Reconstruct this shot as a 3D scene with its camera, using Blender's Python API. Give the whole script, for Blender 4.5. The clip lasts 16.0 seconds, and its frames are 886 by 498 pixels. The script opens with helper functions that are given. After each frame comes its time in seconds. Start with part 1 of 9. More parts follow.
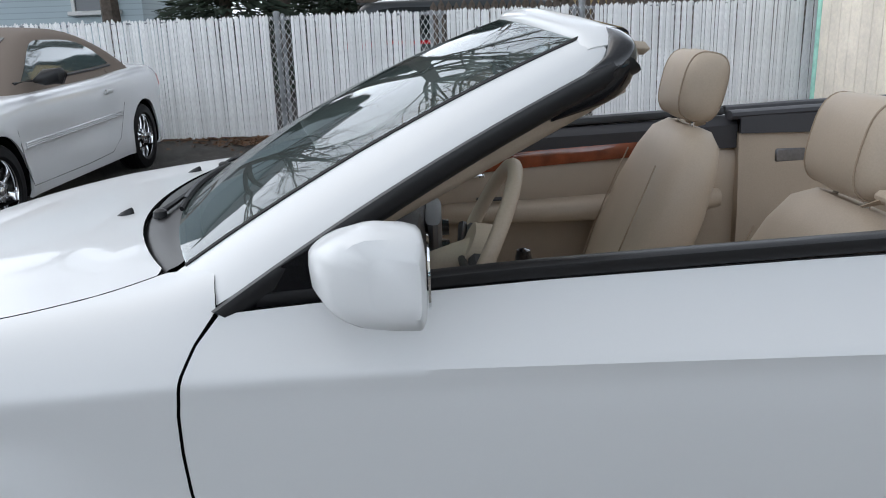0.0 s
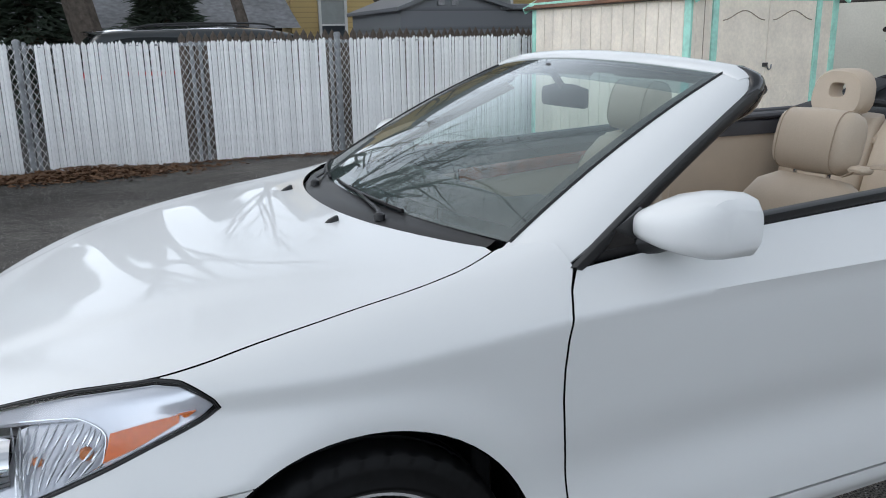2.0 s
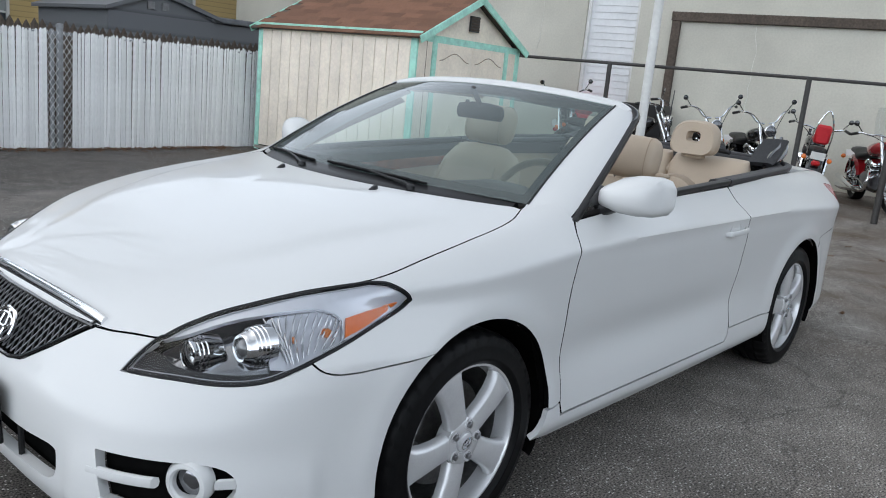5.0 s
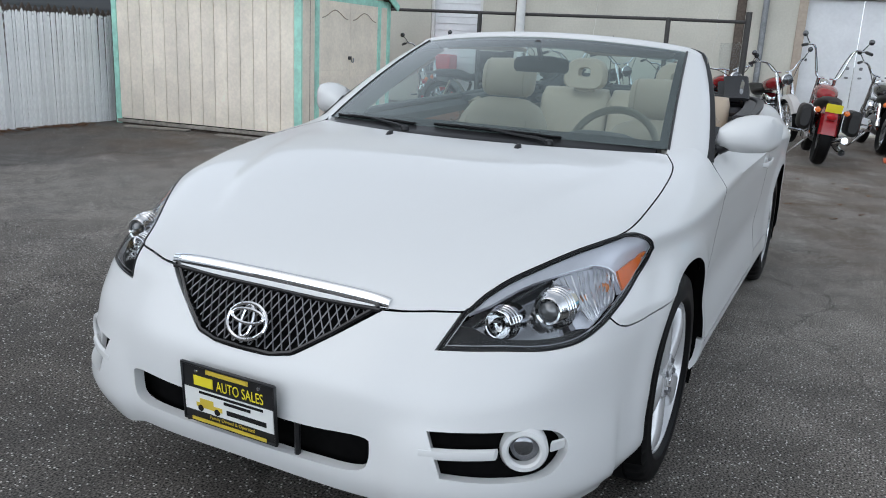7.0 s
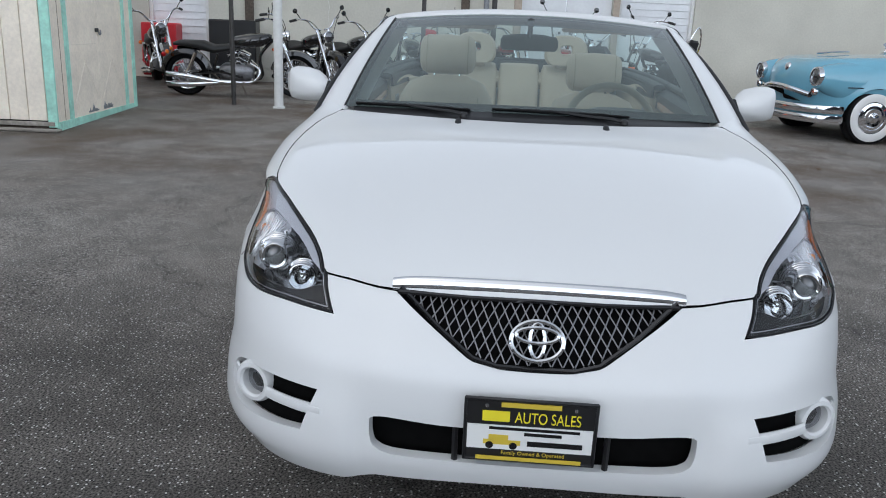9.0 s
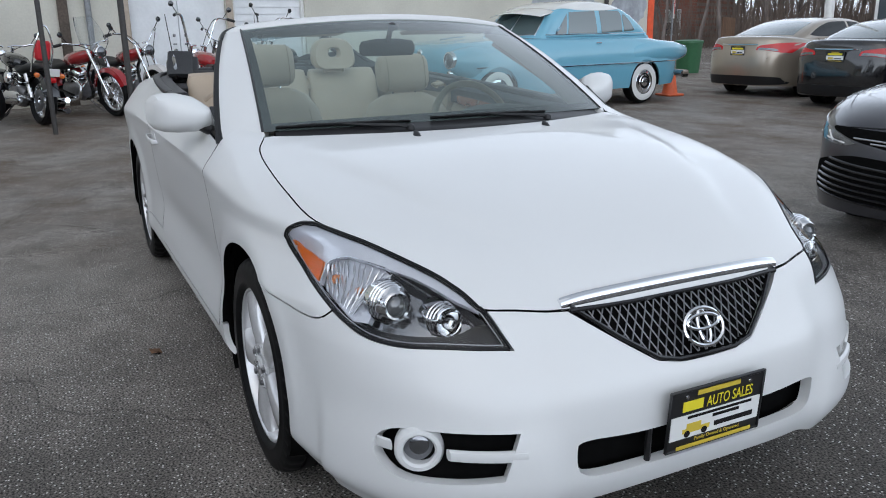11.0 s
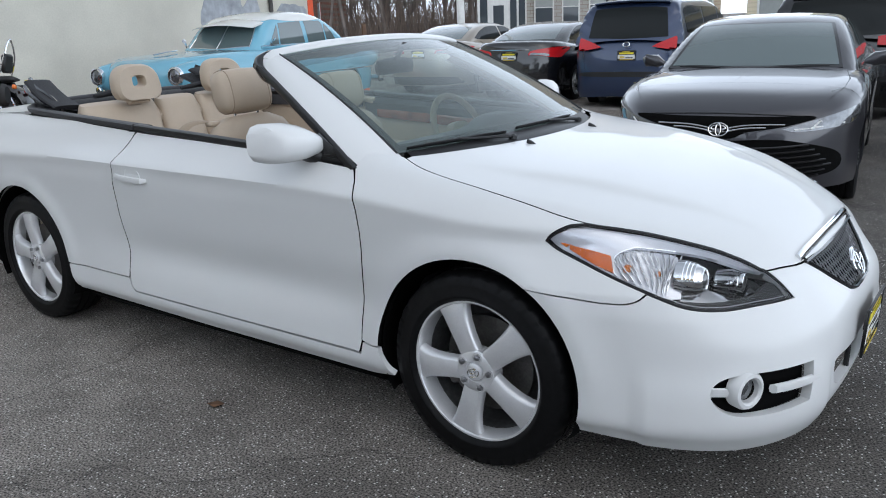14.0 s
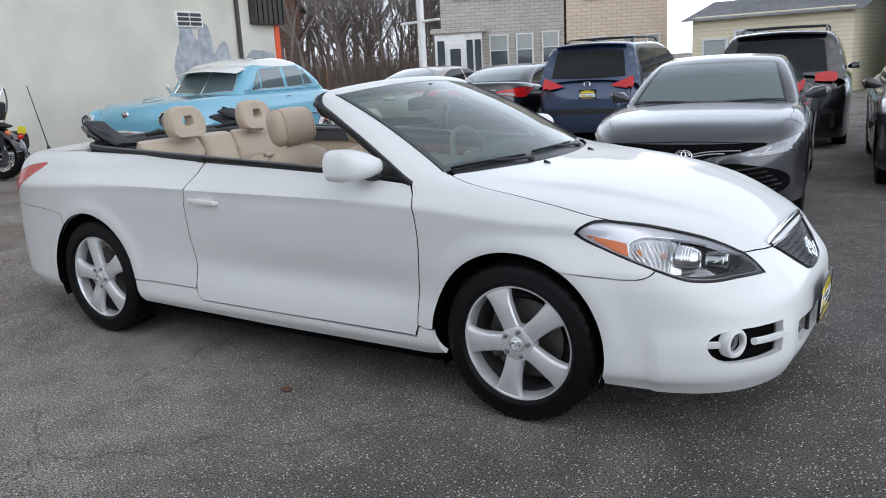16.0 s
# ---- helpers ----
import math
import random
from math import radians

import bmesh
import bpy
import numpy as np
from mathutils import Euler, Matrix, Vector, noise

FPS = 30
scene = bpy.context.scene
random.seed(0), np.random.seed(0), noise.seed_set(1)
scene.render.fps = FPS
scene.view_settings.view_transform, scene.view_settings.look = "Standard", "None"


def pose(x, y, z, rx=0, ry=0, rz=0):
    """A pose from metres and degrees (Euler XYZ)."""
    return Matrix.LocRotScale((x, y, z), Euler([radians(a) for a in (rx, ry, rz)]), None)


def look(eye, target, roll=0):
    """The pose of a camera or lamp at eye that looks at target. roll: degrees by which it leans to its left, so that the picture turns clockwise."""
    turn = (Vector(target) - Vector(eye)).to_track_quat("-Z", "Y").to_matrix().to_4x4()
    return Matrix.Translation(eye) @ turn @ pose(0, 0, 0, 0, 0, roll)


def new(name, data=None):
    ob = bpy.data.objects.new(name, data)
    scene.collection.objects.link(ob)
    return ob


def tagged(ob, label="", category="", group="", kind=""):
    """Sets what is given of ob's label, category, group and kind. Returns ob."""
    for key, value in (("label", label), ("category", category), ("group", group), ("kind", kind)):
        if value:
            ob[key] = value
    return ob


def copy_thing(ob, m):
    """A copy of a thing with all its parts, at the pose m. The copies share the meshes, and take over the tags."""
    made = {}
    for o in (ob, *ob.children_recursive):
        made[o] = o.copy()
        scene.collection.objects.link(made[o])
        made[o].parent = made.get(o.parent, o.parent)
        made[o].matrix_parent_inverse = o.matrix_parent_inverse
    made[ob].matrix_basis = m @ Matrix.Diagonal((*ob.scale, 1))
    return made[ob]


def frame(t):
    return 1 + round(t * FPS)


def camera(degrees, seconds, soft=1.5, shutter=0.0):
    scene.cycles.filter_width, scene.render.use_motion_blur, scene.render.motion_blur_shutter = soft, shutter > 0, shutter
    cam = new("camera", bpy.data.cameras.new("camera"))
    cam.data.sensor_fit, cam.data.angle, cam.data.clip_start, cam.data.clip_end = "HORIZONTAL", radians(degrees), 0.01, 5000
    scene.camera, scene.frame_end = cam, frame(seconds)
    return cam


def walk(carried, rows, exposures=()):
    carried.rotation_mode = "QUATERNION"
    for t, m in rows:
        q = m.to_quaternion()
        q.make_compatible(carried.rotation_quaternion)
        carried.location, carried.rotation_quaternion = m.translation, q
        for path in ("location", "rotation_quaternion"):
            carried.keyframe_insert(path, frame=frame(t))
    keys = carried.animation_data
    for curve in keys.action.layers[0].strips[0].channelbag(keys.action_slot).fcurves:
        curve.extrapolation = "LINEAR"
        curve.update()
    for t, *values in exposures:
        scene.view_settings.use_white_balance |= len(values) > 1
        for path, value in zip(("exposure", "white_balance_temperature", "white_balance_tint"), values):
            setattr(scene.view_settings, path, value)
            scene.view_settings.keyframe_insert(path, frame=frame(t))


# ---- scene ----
cam = camera(58.1, 16.0, 1.0)
PATH = [
    (0, (-0.529, -1.945, 1.357), (-0.539, -0.023, 0.806), -2.02),
    (0.5, (-0.802, -2.147, 1.38), (-0.583, -0.231, 0.847), -0.43),
    (1, (-1.085, -2.146, 1.354), (-0.663, -0.262, 0.835), -1.64),
    (1.5, (-1.449, -2.141, 1.384), (-0.9, -0.287, 0.874), -1.86),
    (2, (-1.744, -2.183, 1.41), (-0.982, -0.403, 0.907), -1.2),
    (2.5, (-1.964, -2.036, 1.37), (-0.958, -0.387, 0.85), 0.64),
    (3, (-2.204, -1.99, 1.399), (-0.97, -0.507, 0.872), 2.36),
    (3.2, (-2.328, -2.008, 1.414), (-1.003, -0.605, 0.887), 3.11),
    (5.3, (-3.183, -2.199, 1.334), (-1.698, -0.923, 0.924), 5.43),
    (5.5, (-3.253, -2.13, 1.315), (-1.764, -0.855, 0.914), 5.33),
    (6, (-3.392, -1.813, 1.313), (-1.877, -0.569, 0.917), 6.61),
    (6.5, (-3.617, -1.547, 1.3), (-2.016, -0.421, 0.89), 5.76),
    (7, (-3.753, -1.274, 1.296), (-2.025, -0.396, 0.804), 2.74),
    (7.5, (-3.792, -0.906, 1.296), (-2.004, -0.209, 0.732), 2.56),
    (8, (-3.969, -0.583, 1.3), (-2.142, -0.021, 0.714), 1.29),
    (8.5, (-4.008, -0.254, 1.272), (-2.134, 0.14, 0.694), 0.9),
    (9, (-4.008, 0.12, 1.296), (-2.085, 0.237, 0.757), 2.36),
    (9.2, (-4.025, 0.268, 1.298), (-2.096, 0.234, 0.769), 2.08),
    (11.3, (-3.51, 1.512, 1.332), (-1.834, 0.568, 0.789), -1.08),
    (11.5, (-3.418, 1.609, 1.34), (-1.777, 0.605, 0.79), -1.02),
    (12, (-3.22, 1.912, 1.339), (-1.701, 0.748, 0.759), 0.4),
    (12.5, (-3.036, 2.158, 1.346), (-1.616, 0.869, 0.778), -0.27),
    (13, (-2.782, 2.338, 1.373), (-1.44, 0.954, 0.838), -1.41),
    (13.5, (-2.677, 2.58, 1.38), (-1.469, 1.078, 0.846), -1.47),
    (14, (-2.697, 2.812, 1.414), (-1.551, 1.267, 0.869), -2.29),
    (14.5, (-2.812, 2.977, 1.411), (-1.626, 1.452, 0.892), -2.77),
    (15, (-2.844, 3.155, 1.418), (-1.664, 1.615, 0.934), -2.28),
    (15.5, (-2.792, 3.409, 1.408), (-1.681, 1.814, 0.939), -3.3),
    (16, (-2.787, 3.539, 1.436), (-1.719, 1.91, 0.984), -3.01),
]
walk(cam, [(t, look(eye, target, roll)) for t, eye, target, roll in PATH],
     exposures=[(0, 0.26, 6390, 10), (1.5, 0.22, 6340, 9), (3, 0.18, 6310, 9), (5.5, 0.18, 6340, 9), (7.5, 0.08, 6240, 9), (9, 0.06, 6190, 10), (12, 0.06, 6160, 10), (13.5, 0.18, 6110, 9), (15, 0.26, 6240, 10), (16, 0.32, 6270, 10)])

# ---- sky and light: a bright overcast day ----
world = bpy.data.worlds.new("overcast_sky")
scene.world = world
world.use_nodes = True
_n, _l = world.node_tree.nodes, world.node_tree.links
_sky = _n.new("ShaderNodeTexSky")
_sky.sky_type = "NISHITA"
_sky.sun_disc = False
_sky.sun_elevation, _sky.sun_rotation = radians(56), radians(307)
_sky.dust_density, _sky.air_density = 4.0, 1.0
_hs = _n.new("ShaderNodeHueSaturation")
_hs.inputs["Saturation"].default_value = 0.4
_mix = _n.new("ShaderNodeMix")
_mix.data_type = "RGBA"
_mix.inputs[0].default_value = 0.62
_mix.inputs[7].default_value = (5.75, 6.3, 7.0, 1)
_tc = _n.new("ShaderNodeTexCoord")
_cl = _n.new("ShaderNodeTexNoise")
_cl.inputs["Scale"].default_value, _cl.inputs["Detail"].default_value = 2.2, 4.0
_cr = _n.new("ShaderNodeMapRange")
_cr.inputs[1].default_value, _cr.inputs[2].default_value = 0.3, 0.7
_cr.inputs[3].default_value, _cr.inputs[4].default_value = 0.82, 1.18
_vm = _n.new("ShaderNodeVectorMath")
_vm.operation = "SCALE"
_l.new(_tc.outputs["Generated"], _cl.inputs["Vector"])
_l.new(_cl.outputs["Fac"], _cr.inputs[0])
_l.new(_sky.outputs[0], _hs.inputs["Color"])
_l.new(_hs.outputs[0], _mix.inputs[6])
_l.new(_mix.outputs[2], _vm.inputs[0])
# haze: the overcast is somewhat brighter towards the horizon
_sx = _n.new("ShaderNodeSeparateXYZ")
_hz = _n.new("ShaderNodeMapRange")
_hz.inputs[1].default_value, _hz.inputs[2].default_value = 0.0, 0.75
_hz.inputs[3].default_value, _hz.inputs[4].default_value = 2.75, 0.56
_ml = _n.new("ShaderNodeMath")
_ml.operation = "MULTIPLY"
_l.new(_tc.outputs["Generated"], _sx.inputs[0])
_l.new(_sx.outputs[2], _hz.inputs[0])
_l.new(_hz.outputs[0], _ml.inputs[0])
_l.new(_cr.outputs[0], _ml.inputs[1])
_l.new(_ml.outputs[0], _vm.inputs["Scale"])
_l.new(_vm.outputs[0], _n["Background"].inputs["Color"])
_n["Background"].inputs["Strength"].default_value = 0.15

sun = new("sun", bpy.data.lights.new("sun", "SUN"))
sun.data.energy, sun.data.angle, sun.data.color = 0.2, radians(75), (1.0, 0.98, 0.96)
sun.matrix_world = look((-4, 3.0, 7.5), (0, 0, 0))

# ---- helpers for shapes ----


def cv(*p):
    """A smooth curve through the pairs p."""
    xs = np.array([float(a) for a, _ in p])
    ys = np.array([float(b) for _, b in p])
    m = np.empty_like(ys)
    d = np.diff(ys) / np.diff(xs)
    m[0], m[-1] = d[0], d[-1]
    m[1:-1] = (ys[2:] - ys[:-2]) / (xs[2:] - xs[:-2])

    def f(x):
        x = np.clip(x, xs[0], xs[-1])
        i = np.clip(np.searchsorted(xs, x) - 1, 0, len(xs) - 2)
        h = xs[i + 1] - xs[i]
        t = (x - xs[i]) / h
        return (ys[i] * (2 * t**3 - 3 * t**2 + 1) + ys[i + 1] * (3 * t**2 - 2 * t**3)
                + h * m[i] * (t**3 - 2 * t**2 + t) + h * m[i + 1] * (t**3 - t**2))
    return f


def smax(a, b, k):
    h = np.maximum(k - np.abs(a - b), 0) / k
    return np.maximum(a, b) + h * h * k / 4


def cast(F, O, D, r0, r1, n=30):
    """Along rays O + r D: where F changes its sign between r0 and r1."""
    lo, hi = np.full(len(D), float(r0)), np.full(len(D), float(r1))
    for _ in range(n):
        mid = (lo + hi) / 2
        p = O + mid[:, None] * D
        out = F(p[:, 0], p[:, 1], p[:, 2]) > 0
        hi, lo = np.where(out, mid, hi), np.where(out, lo, mid)
    return O + ((lo + hi) / 2)[:, None] * D


def inside(pts, poly):
    x, y = pts[:, 0], pts[:, 1]
    r = np.zeros(len(pts), bool)
    for (x0, y0), (x1, y1) in zip(poly, np.roll(poly, -1, 0)):
        c = (y0 > y) != (y1 > y)
        r ^= c & (x < (x1 - x0) * (y - y0) / (y1 - y0 + 1e-12) + x0)
    return r


def nearest(pts, poly):
    best, bd = pts.copy(), np.full(len(pts), 1e9)
    for a, b in zip(poly, np.roll(poly, -1, 0)):
        ab = b - a
        t = np.clip(((pts - a) @ ab) / (ab @ ab + 1e-12), 0, 1)
        q = a + t[:, None] * ab
        d = ((q - pts) ** 2).sum(1)
        best[d < bd], bd = q[d < bd], np.minimum(d, bd)
    return best, bd


def dense(poly, n=6):
    """Smooth closed outline through the corners given; a corner listed twice stays sharp."""
    P = [np.array(p, float) for p in poly]
    out = []
    k = len(P)
    for i in range(k):
        a, b, c, d = P[i - 1], P[i], P[(i + 1) % k], P[(i + 2) % k]
        if np.allclose(b, c):
            continue
        for t in np.arange(n) / n:
            m0 = (c - a) / 2 if not np.allclose(a, b) else (c - b)
            m1 = (d - b) / 2 if not np.allclose(c, d) else (c - b)
            out.append(b * (2 * t**3 - 3 * t**2 + 1) + c * (3 * t**2 - 2 * t**3) + m0 * (t**3 - 2 * t**2 + t) + m1 * (t**3 - t**2))
    return np.array(out)


def inset(poly, d):
    """The outline drawn in by d."""
    P = np.array(poly)
    area = 0.5 * np.sum(P[:, 0] * np.roll(P[:, 1], -1) - np.roll(P[:, 0], -1) * P[:, 1])
    s = 1 if area > 0 else -1
    e0 = P - np.roll(P, 1, 0)
    e1 = np.roll(P, -1, 0) - P
    n0 = np.stack([-e0[:, 1], e0[:, 0]], 1) * s / (np.linalg.norm(e0, axis=1)[:, None] + 1e-9)
    n1 = np.stack([-e1[:, 1], e1[:, 0]], 1) * s / (np.linalg.norm(e1, axis=1)[:, None] + 1e-9)
    m = n0 + n1
    m /= np.maximum((m * m).sum(1), 0.6)[:, None] / 2 * 1.0 + 1e-9
    return P + m * d


def trimmed(chart, outline, holes=(), du=0.02, dv=0.02, flange=0.012, sink=0.0):
    """Vertices and faces of a patch of the chart inside the outline, less the holes, with its edge turned in by flange."""
    rings = [np.array(outline)] + [np.array(h) for h in holes]
    lo, hi = rings[0].min(0), rings[0].max(0)
    nu, nv = max(2, int(np.ceil((hi[0] - lo[0]) / du))), max(2, int(np.ceil((hi[1] - lo[1]) / dv)))
    us, vs = np.linspace(lo[0], hi[0], nu + 1), np.linspace(lo[1], hi[1], nv + 1)
    cu, cw = np.meshgrid((us[1:] + us[:-1]) / 2, (vs[1:] + vs[:-1]) / 2, indexing="ij")
    c = np.stack([cu.ravel(), cw.ravel()], 1)
    keep = inside(c, rings[0])
    for h in rings[1:]:
        keep &= ~inside(c, h)
    idx = np.nonzero(keep)[0]
    i, j = idx // nv, idx % nv
    quads = np.stack([i * (nv + 1) + j, (i + 1) * (nv + 1) + j, (i + 1) * (nv + 1) + j + 1, i * (nv + 1) + j + 1], 1)
    used, inv = np.unique(quads, return_inverse=True)
    quads = inv.reshape(quads.shape)
    uv = np.stack([us[used // (nv + 1)], vs[used % (nv + 1)]], 1)
    count = {}
    for q in quads:
        for a, b in zip(q, np.roll(q, -1)):
            count[(a, b)] = 1
    border = [(a, b) for (a, b) in count if (b, a) not in count]
    bv = np.array(sorted({v for e in border for v in e}))
    pts = uv[bv]
    best, bd = nearest(pts, rings[0])
    for h in rings[1:]:
        q, d = nearest(pts, h)
        best[d < bd], bd = q[d < bd], np.minimum(d, bd)
    for r in rings:
        e0, e1 = r - np.roll(r, 1, 0), np.roll(r, -1, 0) - r
        cosv = (e0 * e1).sum(1) / (np.linalg.norm(e0, axis=1) * np.linalg.norm(e1, axis=1) + 1e-12)
        for p in r[cosv < 0.88]:
            k = ((best - p) ** 2).sum(1).argmin()
            best[k] = p
    uv[bv] = best
    P = chart(uv)
    e = 1e-3 * max(hi - lo)
    N = np.cross(chart(uv + [e, 0]) - chart(uv - [e, 0]), chart(uv + [0, e]) - chart(uv - [0, e]))
    N /= np.linalg.norm(N, axis=1)[:, None] + 1e-12
    if sink:
        P = P - N * sink * trimmed.side(P, N)[:, None]
    faces = [list(map(int, q)) for q in quads]
    sgn = trimmed.side(P, N)
    if np.median(sgn) < 0:
        faces = [f[::-1] for f in faces]
        border = [(b, a) for a, b in border]
    trimmed.returns = len(border) if flange else 0
    if flange:
        base = len(P)
        index = {int(v): base + k for k, v in enumerate(bv)}
        P = np.vstack([P, P[bv] - (N * sgn[:, None])[bv] * flange])
        faces += [[int(b), int(a), index[int(a)], index[int(b)]] for a, b in border]
    return P, faces


def _outward(P, N):
    c = P.mean(0) * np.array([0.75, 0.0, 0.0]) + np.array([0, 0, 0.4])
    return np.where((N * (P - c)).sum(1) >= 0, 1.0, -1.0)


trimmed.side = _outward


def link(name, verts, faces, mat=None, parent=None, label="", smooth=True, angle=40, edge=None):
    """One mesh object from vertices and faces, under a thing or part or by itself."""
    me = bpy.data.meshes.new(name)
    me.from_pydata([tuple(map(float, v)) for v in verts], [], [tuple(int(i) for i in f) for f in faces])
    me.validate()
    if smooth:
        me.polygons.foreach_set("use_smooth", [True] * len(me.polygons))
        me.set_sharp_from_angle(angle=radians(angle))
    if mat is not None:
        me.materials.append(mat)
    if edge is not None:
        me.materials.append(edge[0])
        for poly in list(me.polygons)[-edge[1]:]:
            poly.material_index = 1
    ob = new(name, me)
    if parent is not None:
        ob.parent = parent
    if label:
        ob["label"] = label
    return ob


def thing(name, m, label, category, group="", kind=""):
    ob = new(name)
    ob.matrix_world = m
    ob.empty_display_size = 0.2
    return tagged(ob, label, category, group, kind)


def merge(*gs):
    V, F, o = [], [], 0
    for v, f in gs:
        v = np.asarray(v, float).reshape(-1, 3)
        V.append(v)
        F += [[i + o for i in q] for q in f]
        o += len(v)
    return np.vstack(V), F


def moved(g, m):
    v = np.asarray(g[0], float)
    a = np.array(m)
    f = g[1] if np.linalg.det(a[:3, :3]) > 0 else [q[::-1] for q in g[1]]
    return v @ a[:3, :3].T + a[:3, 3], f


def flip(g):
    return np.asarray(g[0], float) * [1, -1, 1], [q[::-1] for q in g[1]]


def box(c, s, b=0.0):
    """A box at c of size s, with chamfered edges of b."""
    h = np.array(s, float) / 2
    if b <= 0:
        v = [(x * h[0] + c[0], y * h[1] + c[1], z * h[2] + c[2]) for x in (-1, 1) for y in (-1, 1) for z in (-1, 1)]
        return np.array(v), [[0, 1, 3, 2], [4, 6, 7, 5], [0, 4, 5, 1], [2, 3, 7, 6], [0, 2, 6, 4], [1, 5, 7, 3]]
    b = min(b, 0.49 * 2 * h.min())
    V, ix = [], {}
    for sx in (-1, 1):
        for sy in (-1, 1):
            for sz in (-1, 1):
                for ax in range(3):
                    p = h - b
                    p = p.copy()
                    p[ax] = h[ax]
                    ix[(sx, sy, sz, ax)] = len(V)
                    V.append(np.array([sx, sy, sz]) * p + c)
    F = []
    for ax in range(3):
        o = [i for i in range(3) if i != ax]
        for s in (-1, 1):
            q = []
            for a, bb in ((-1, -1), (1, -1), (1, 1), (-1, 1)):
                k = [0, 0, 0]
                k[ax], k[o[0]], k[o[1]] = s, a, bb
                q.append(ix[(*k, ax)])
            F.append(q if (s > 0) == (ax != 1) else q[::-1])
    for ax in range(3):
        o = [i for i in range(3) if i != ax]
        for a in (-1, 1):
            for bb in (-1, 1):
                k0, k1 = [0, 0, 0], [0, 0, 0]
                k0[ax], k1[ax] = -1, 1
                for k in (k0, k1):
                    k[o[0]], k[o[1]] = a, bb
                q = [ix[(*k0, o[0])], ix[(*k1, o[0])], ix[(*k1, o[1])], ix[(*k0, o[1])]]
                F.append(q)
    for sx in (-1, 1):
        for sy in (-1, 1):
            for sz in (-1, 1):
                F.append([ix[(sx, sy, sz, 0)], ix[(sx, sy, sz, 1)], ix[(sx, sy, sz, 2)]])
    V = np.array(V)
    cc = np.array(c, float)
    out = []
    for f in F:
        p = V[f]
        n = np.cross(p[1] - p[0], p[2] - p[0])
        out.append(f if n @ (p.mean(0) - cc) > 0 else f[::-1])
    return V, out


def ring(c, a, b, n=16, p=2.0):
    """A closed ring round c with the half axes a and b (vectors); p above 2 squares it off."""
    t = np.arange(n) * 2 * np.pi / n
    co, si = np.cos(t), np.sin(t)
    co, si = np.sign(co) * np.abs(co) ** (2 / p), np.sign(si) * np.abs(si) ** (2 / p)
    return np.array(c, float) + co[:, None] * np.array(a, float) + si[:, None] * np.array(b, float)


def loft(rings, cap=True, closed=False):
    n = len(rings[0])
    V = np.vstack(rings)
    F = []
    m = len(rings)
    for i in range(m if closed else m - 1):
        k = (i + 1) % m
        for j in range(n):
            F.append([i * n + j, i * n + (j + 1) % n, k * n + (j + 1) % n, k * n + j])
    if cap and not closed:
        F += [list(range(n))[::-1], [(m - 1) * n + j for j in range(n)]]
    # turn outward
    c = V.mean(0)
    s = 0.0
    for f in F[: n * min(m - 1, 8)]:
        p = V[f]
        s += np.cross(p[1] - p[0], p[2] - p[0]) @ (p.mean(0) - V[(f[0] // n) * n:(f[0] // n) * n + n].mean(0))
    return V, (F if s >= 0 else [f[::-1] for f in F])


def tube(pts, r, n=8, closed=False, cap=True):
    """A round bar along the points; r a number or one a point."""
    P = np.array(pts, float)
    R = np.full(len(P), r) if np.isscalar(r) else np.array(r, float)
    if closed:
        T = np.roll(P, -1, 0) - np.roll(P, 1, 0)
    else:
        T = np.gradient(P, axis=0)
    T /= np.linalg.norm(T, axis=1)[:, None] + 1e-12
    up = np.array([0, 0, 1.0]) if abs(T[0][2]) < 0.9 else np.array([1.0, 0, 0])
    rings = []
    for p, t, rr in zip(P, T, R):
        a = up - t * (up @ t)
        if np.linalg.norm(a) < 1e-3:
            a = np.cross(t, [0.3, 0.5, 0.8])
        a /= np.linalg.norm(a)
        b = np.cross(t, a)
        up = a
        rings.append(ring(p, a * rr, b * rr, n))
    return loft(rings, cap, closed)


def bend(pts, n=5):
    """A smooth run of points through the given ones."""
    P = np.array(pts, float)
    A = np.vstack([2 * P[0] - P[1], P, 2 * P[-1] - P[-2]])
    out = []
    for i in range(1, len(A) - 2):
        for t in np.arange(n) / n:
            a, b, c, d = A[i - 1:i + 3]
            out.append(0.5 * (2 * b + (c - a) * t + (2 * a - 5 * b + 4 * c - d) * t**2 + (3 * b - a - 3 * c + d) * t**3))
    return np.array(out + [P[-1]])


def lathe(profile, n=32, axis="y"):
    """The profile of (radius, along) turned round the axis."""
    V, F = [], []
    k = len(profile)
    for i in range(n):
        a = 2 * np.pi * i / n
        for r, h in profile:
            c, s = r * np.cos(a), r * np.sin(a)
            V.append({"y": (c, h, s), "z": (c, s, h), "x": (h, c, s)}[axis])
    for i in range(n):
        j = (i + 1) % n
        for q in range(k - 1):
            F.append([i * k + q, j * k + q, j * k + q + 1, i * k + q + 1])
    V = np.array(V)
    return V, F


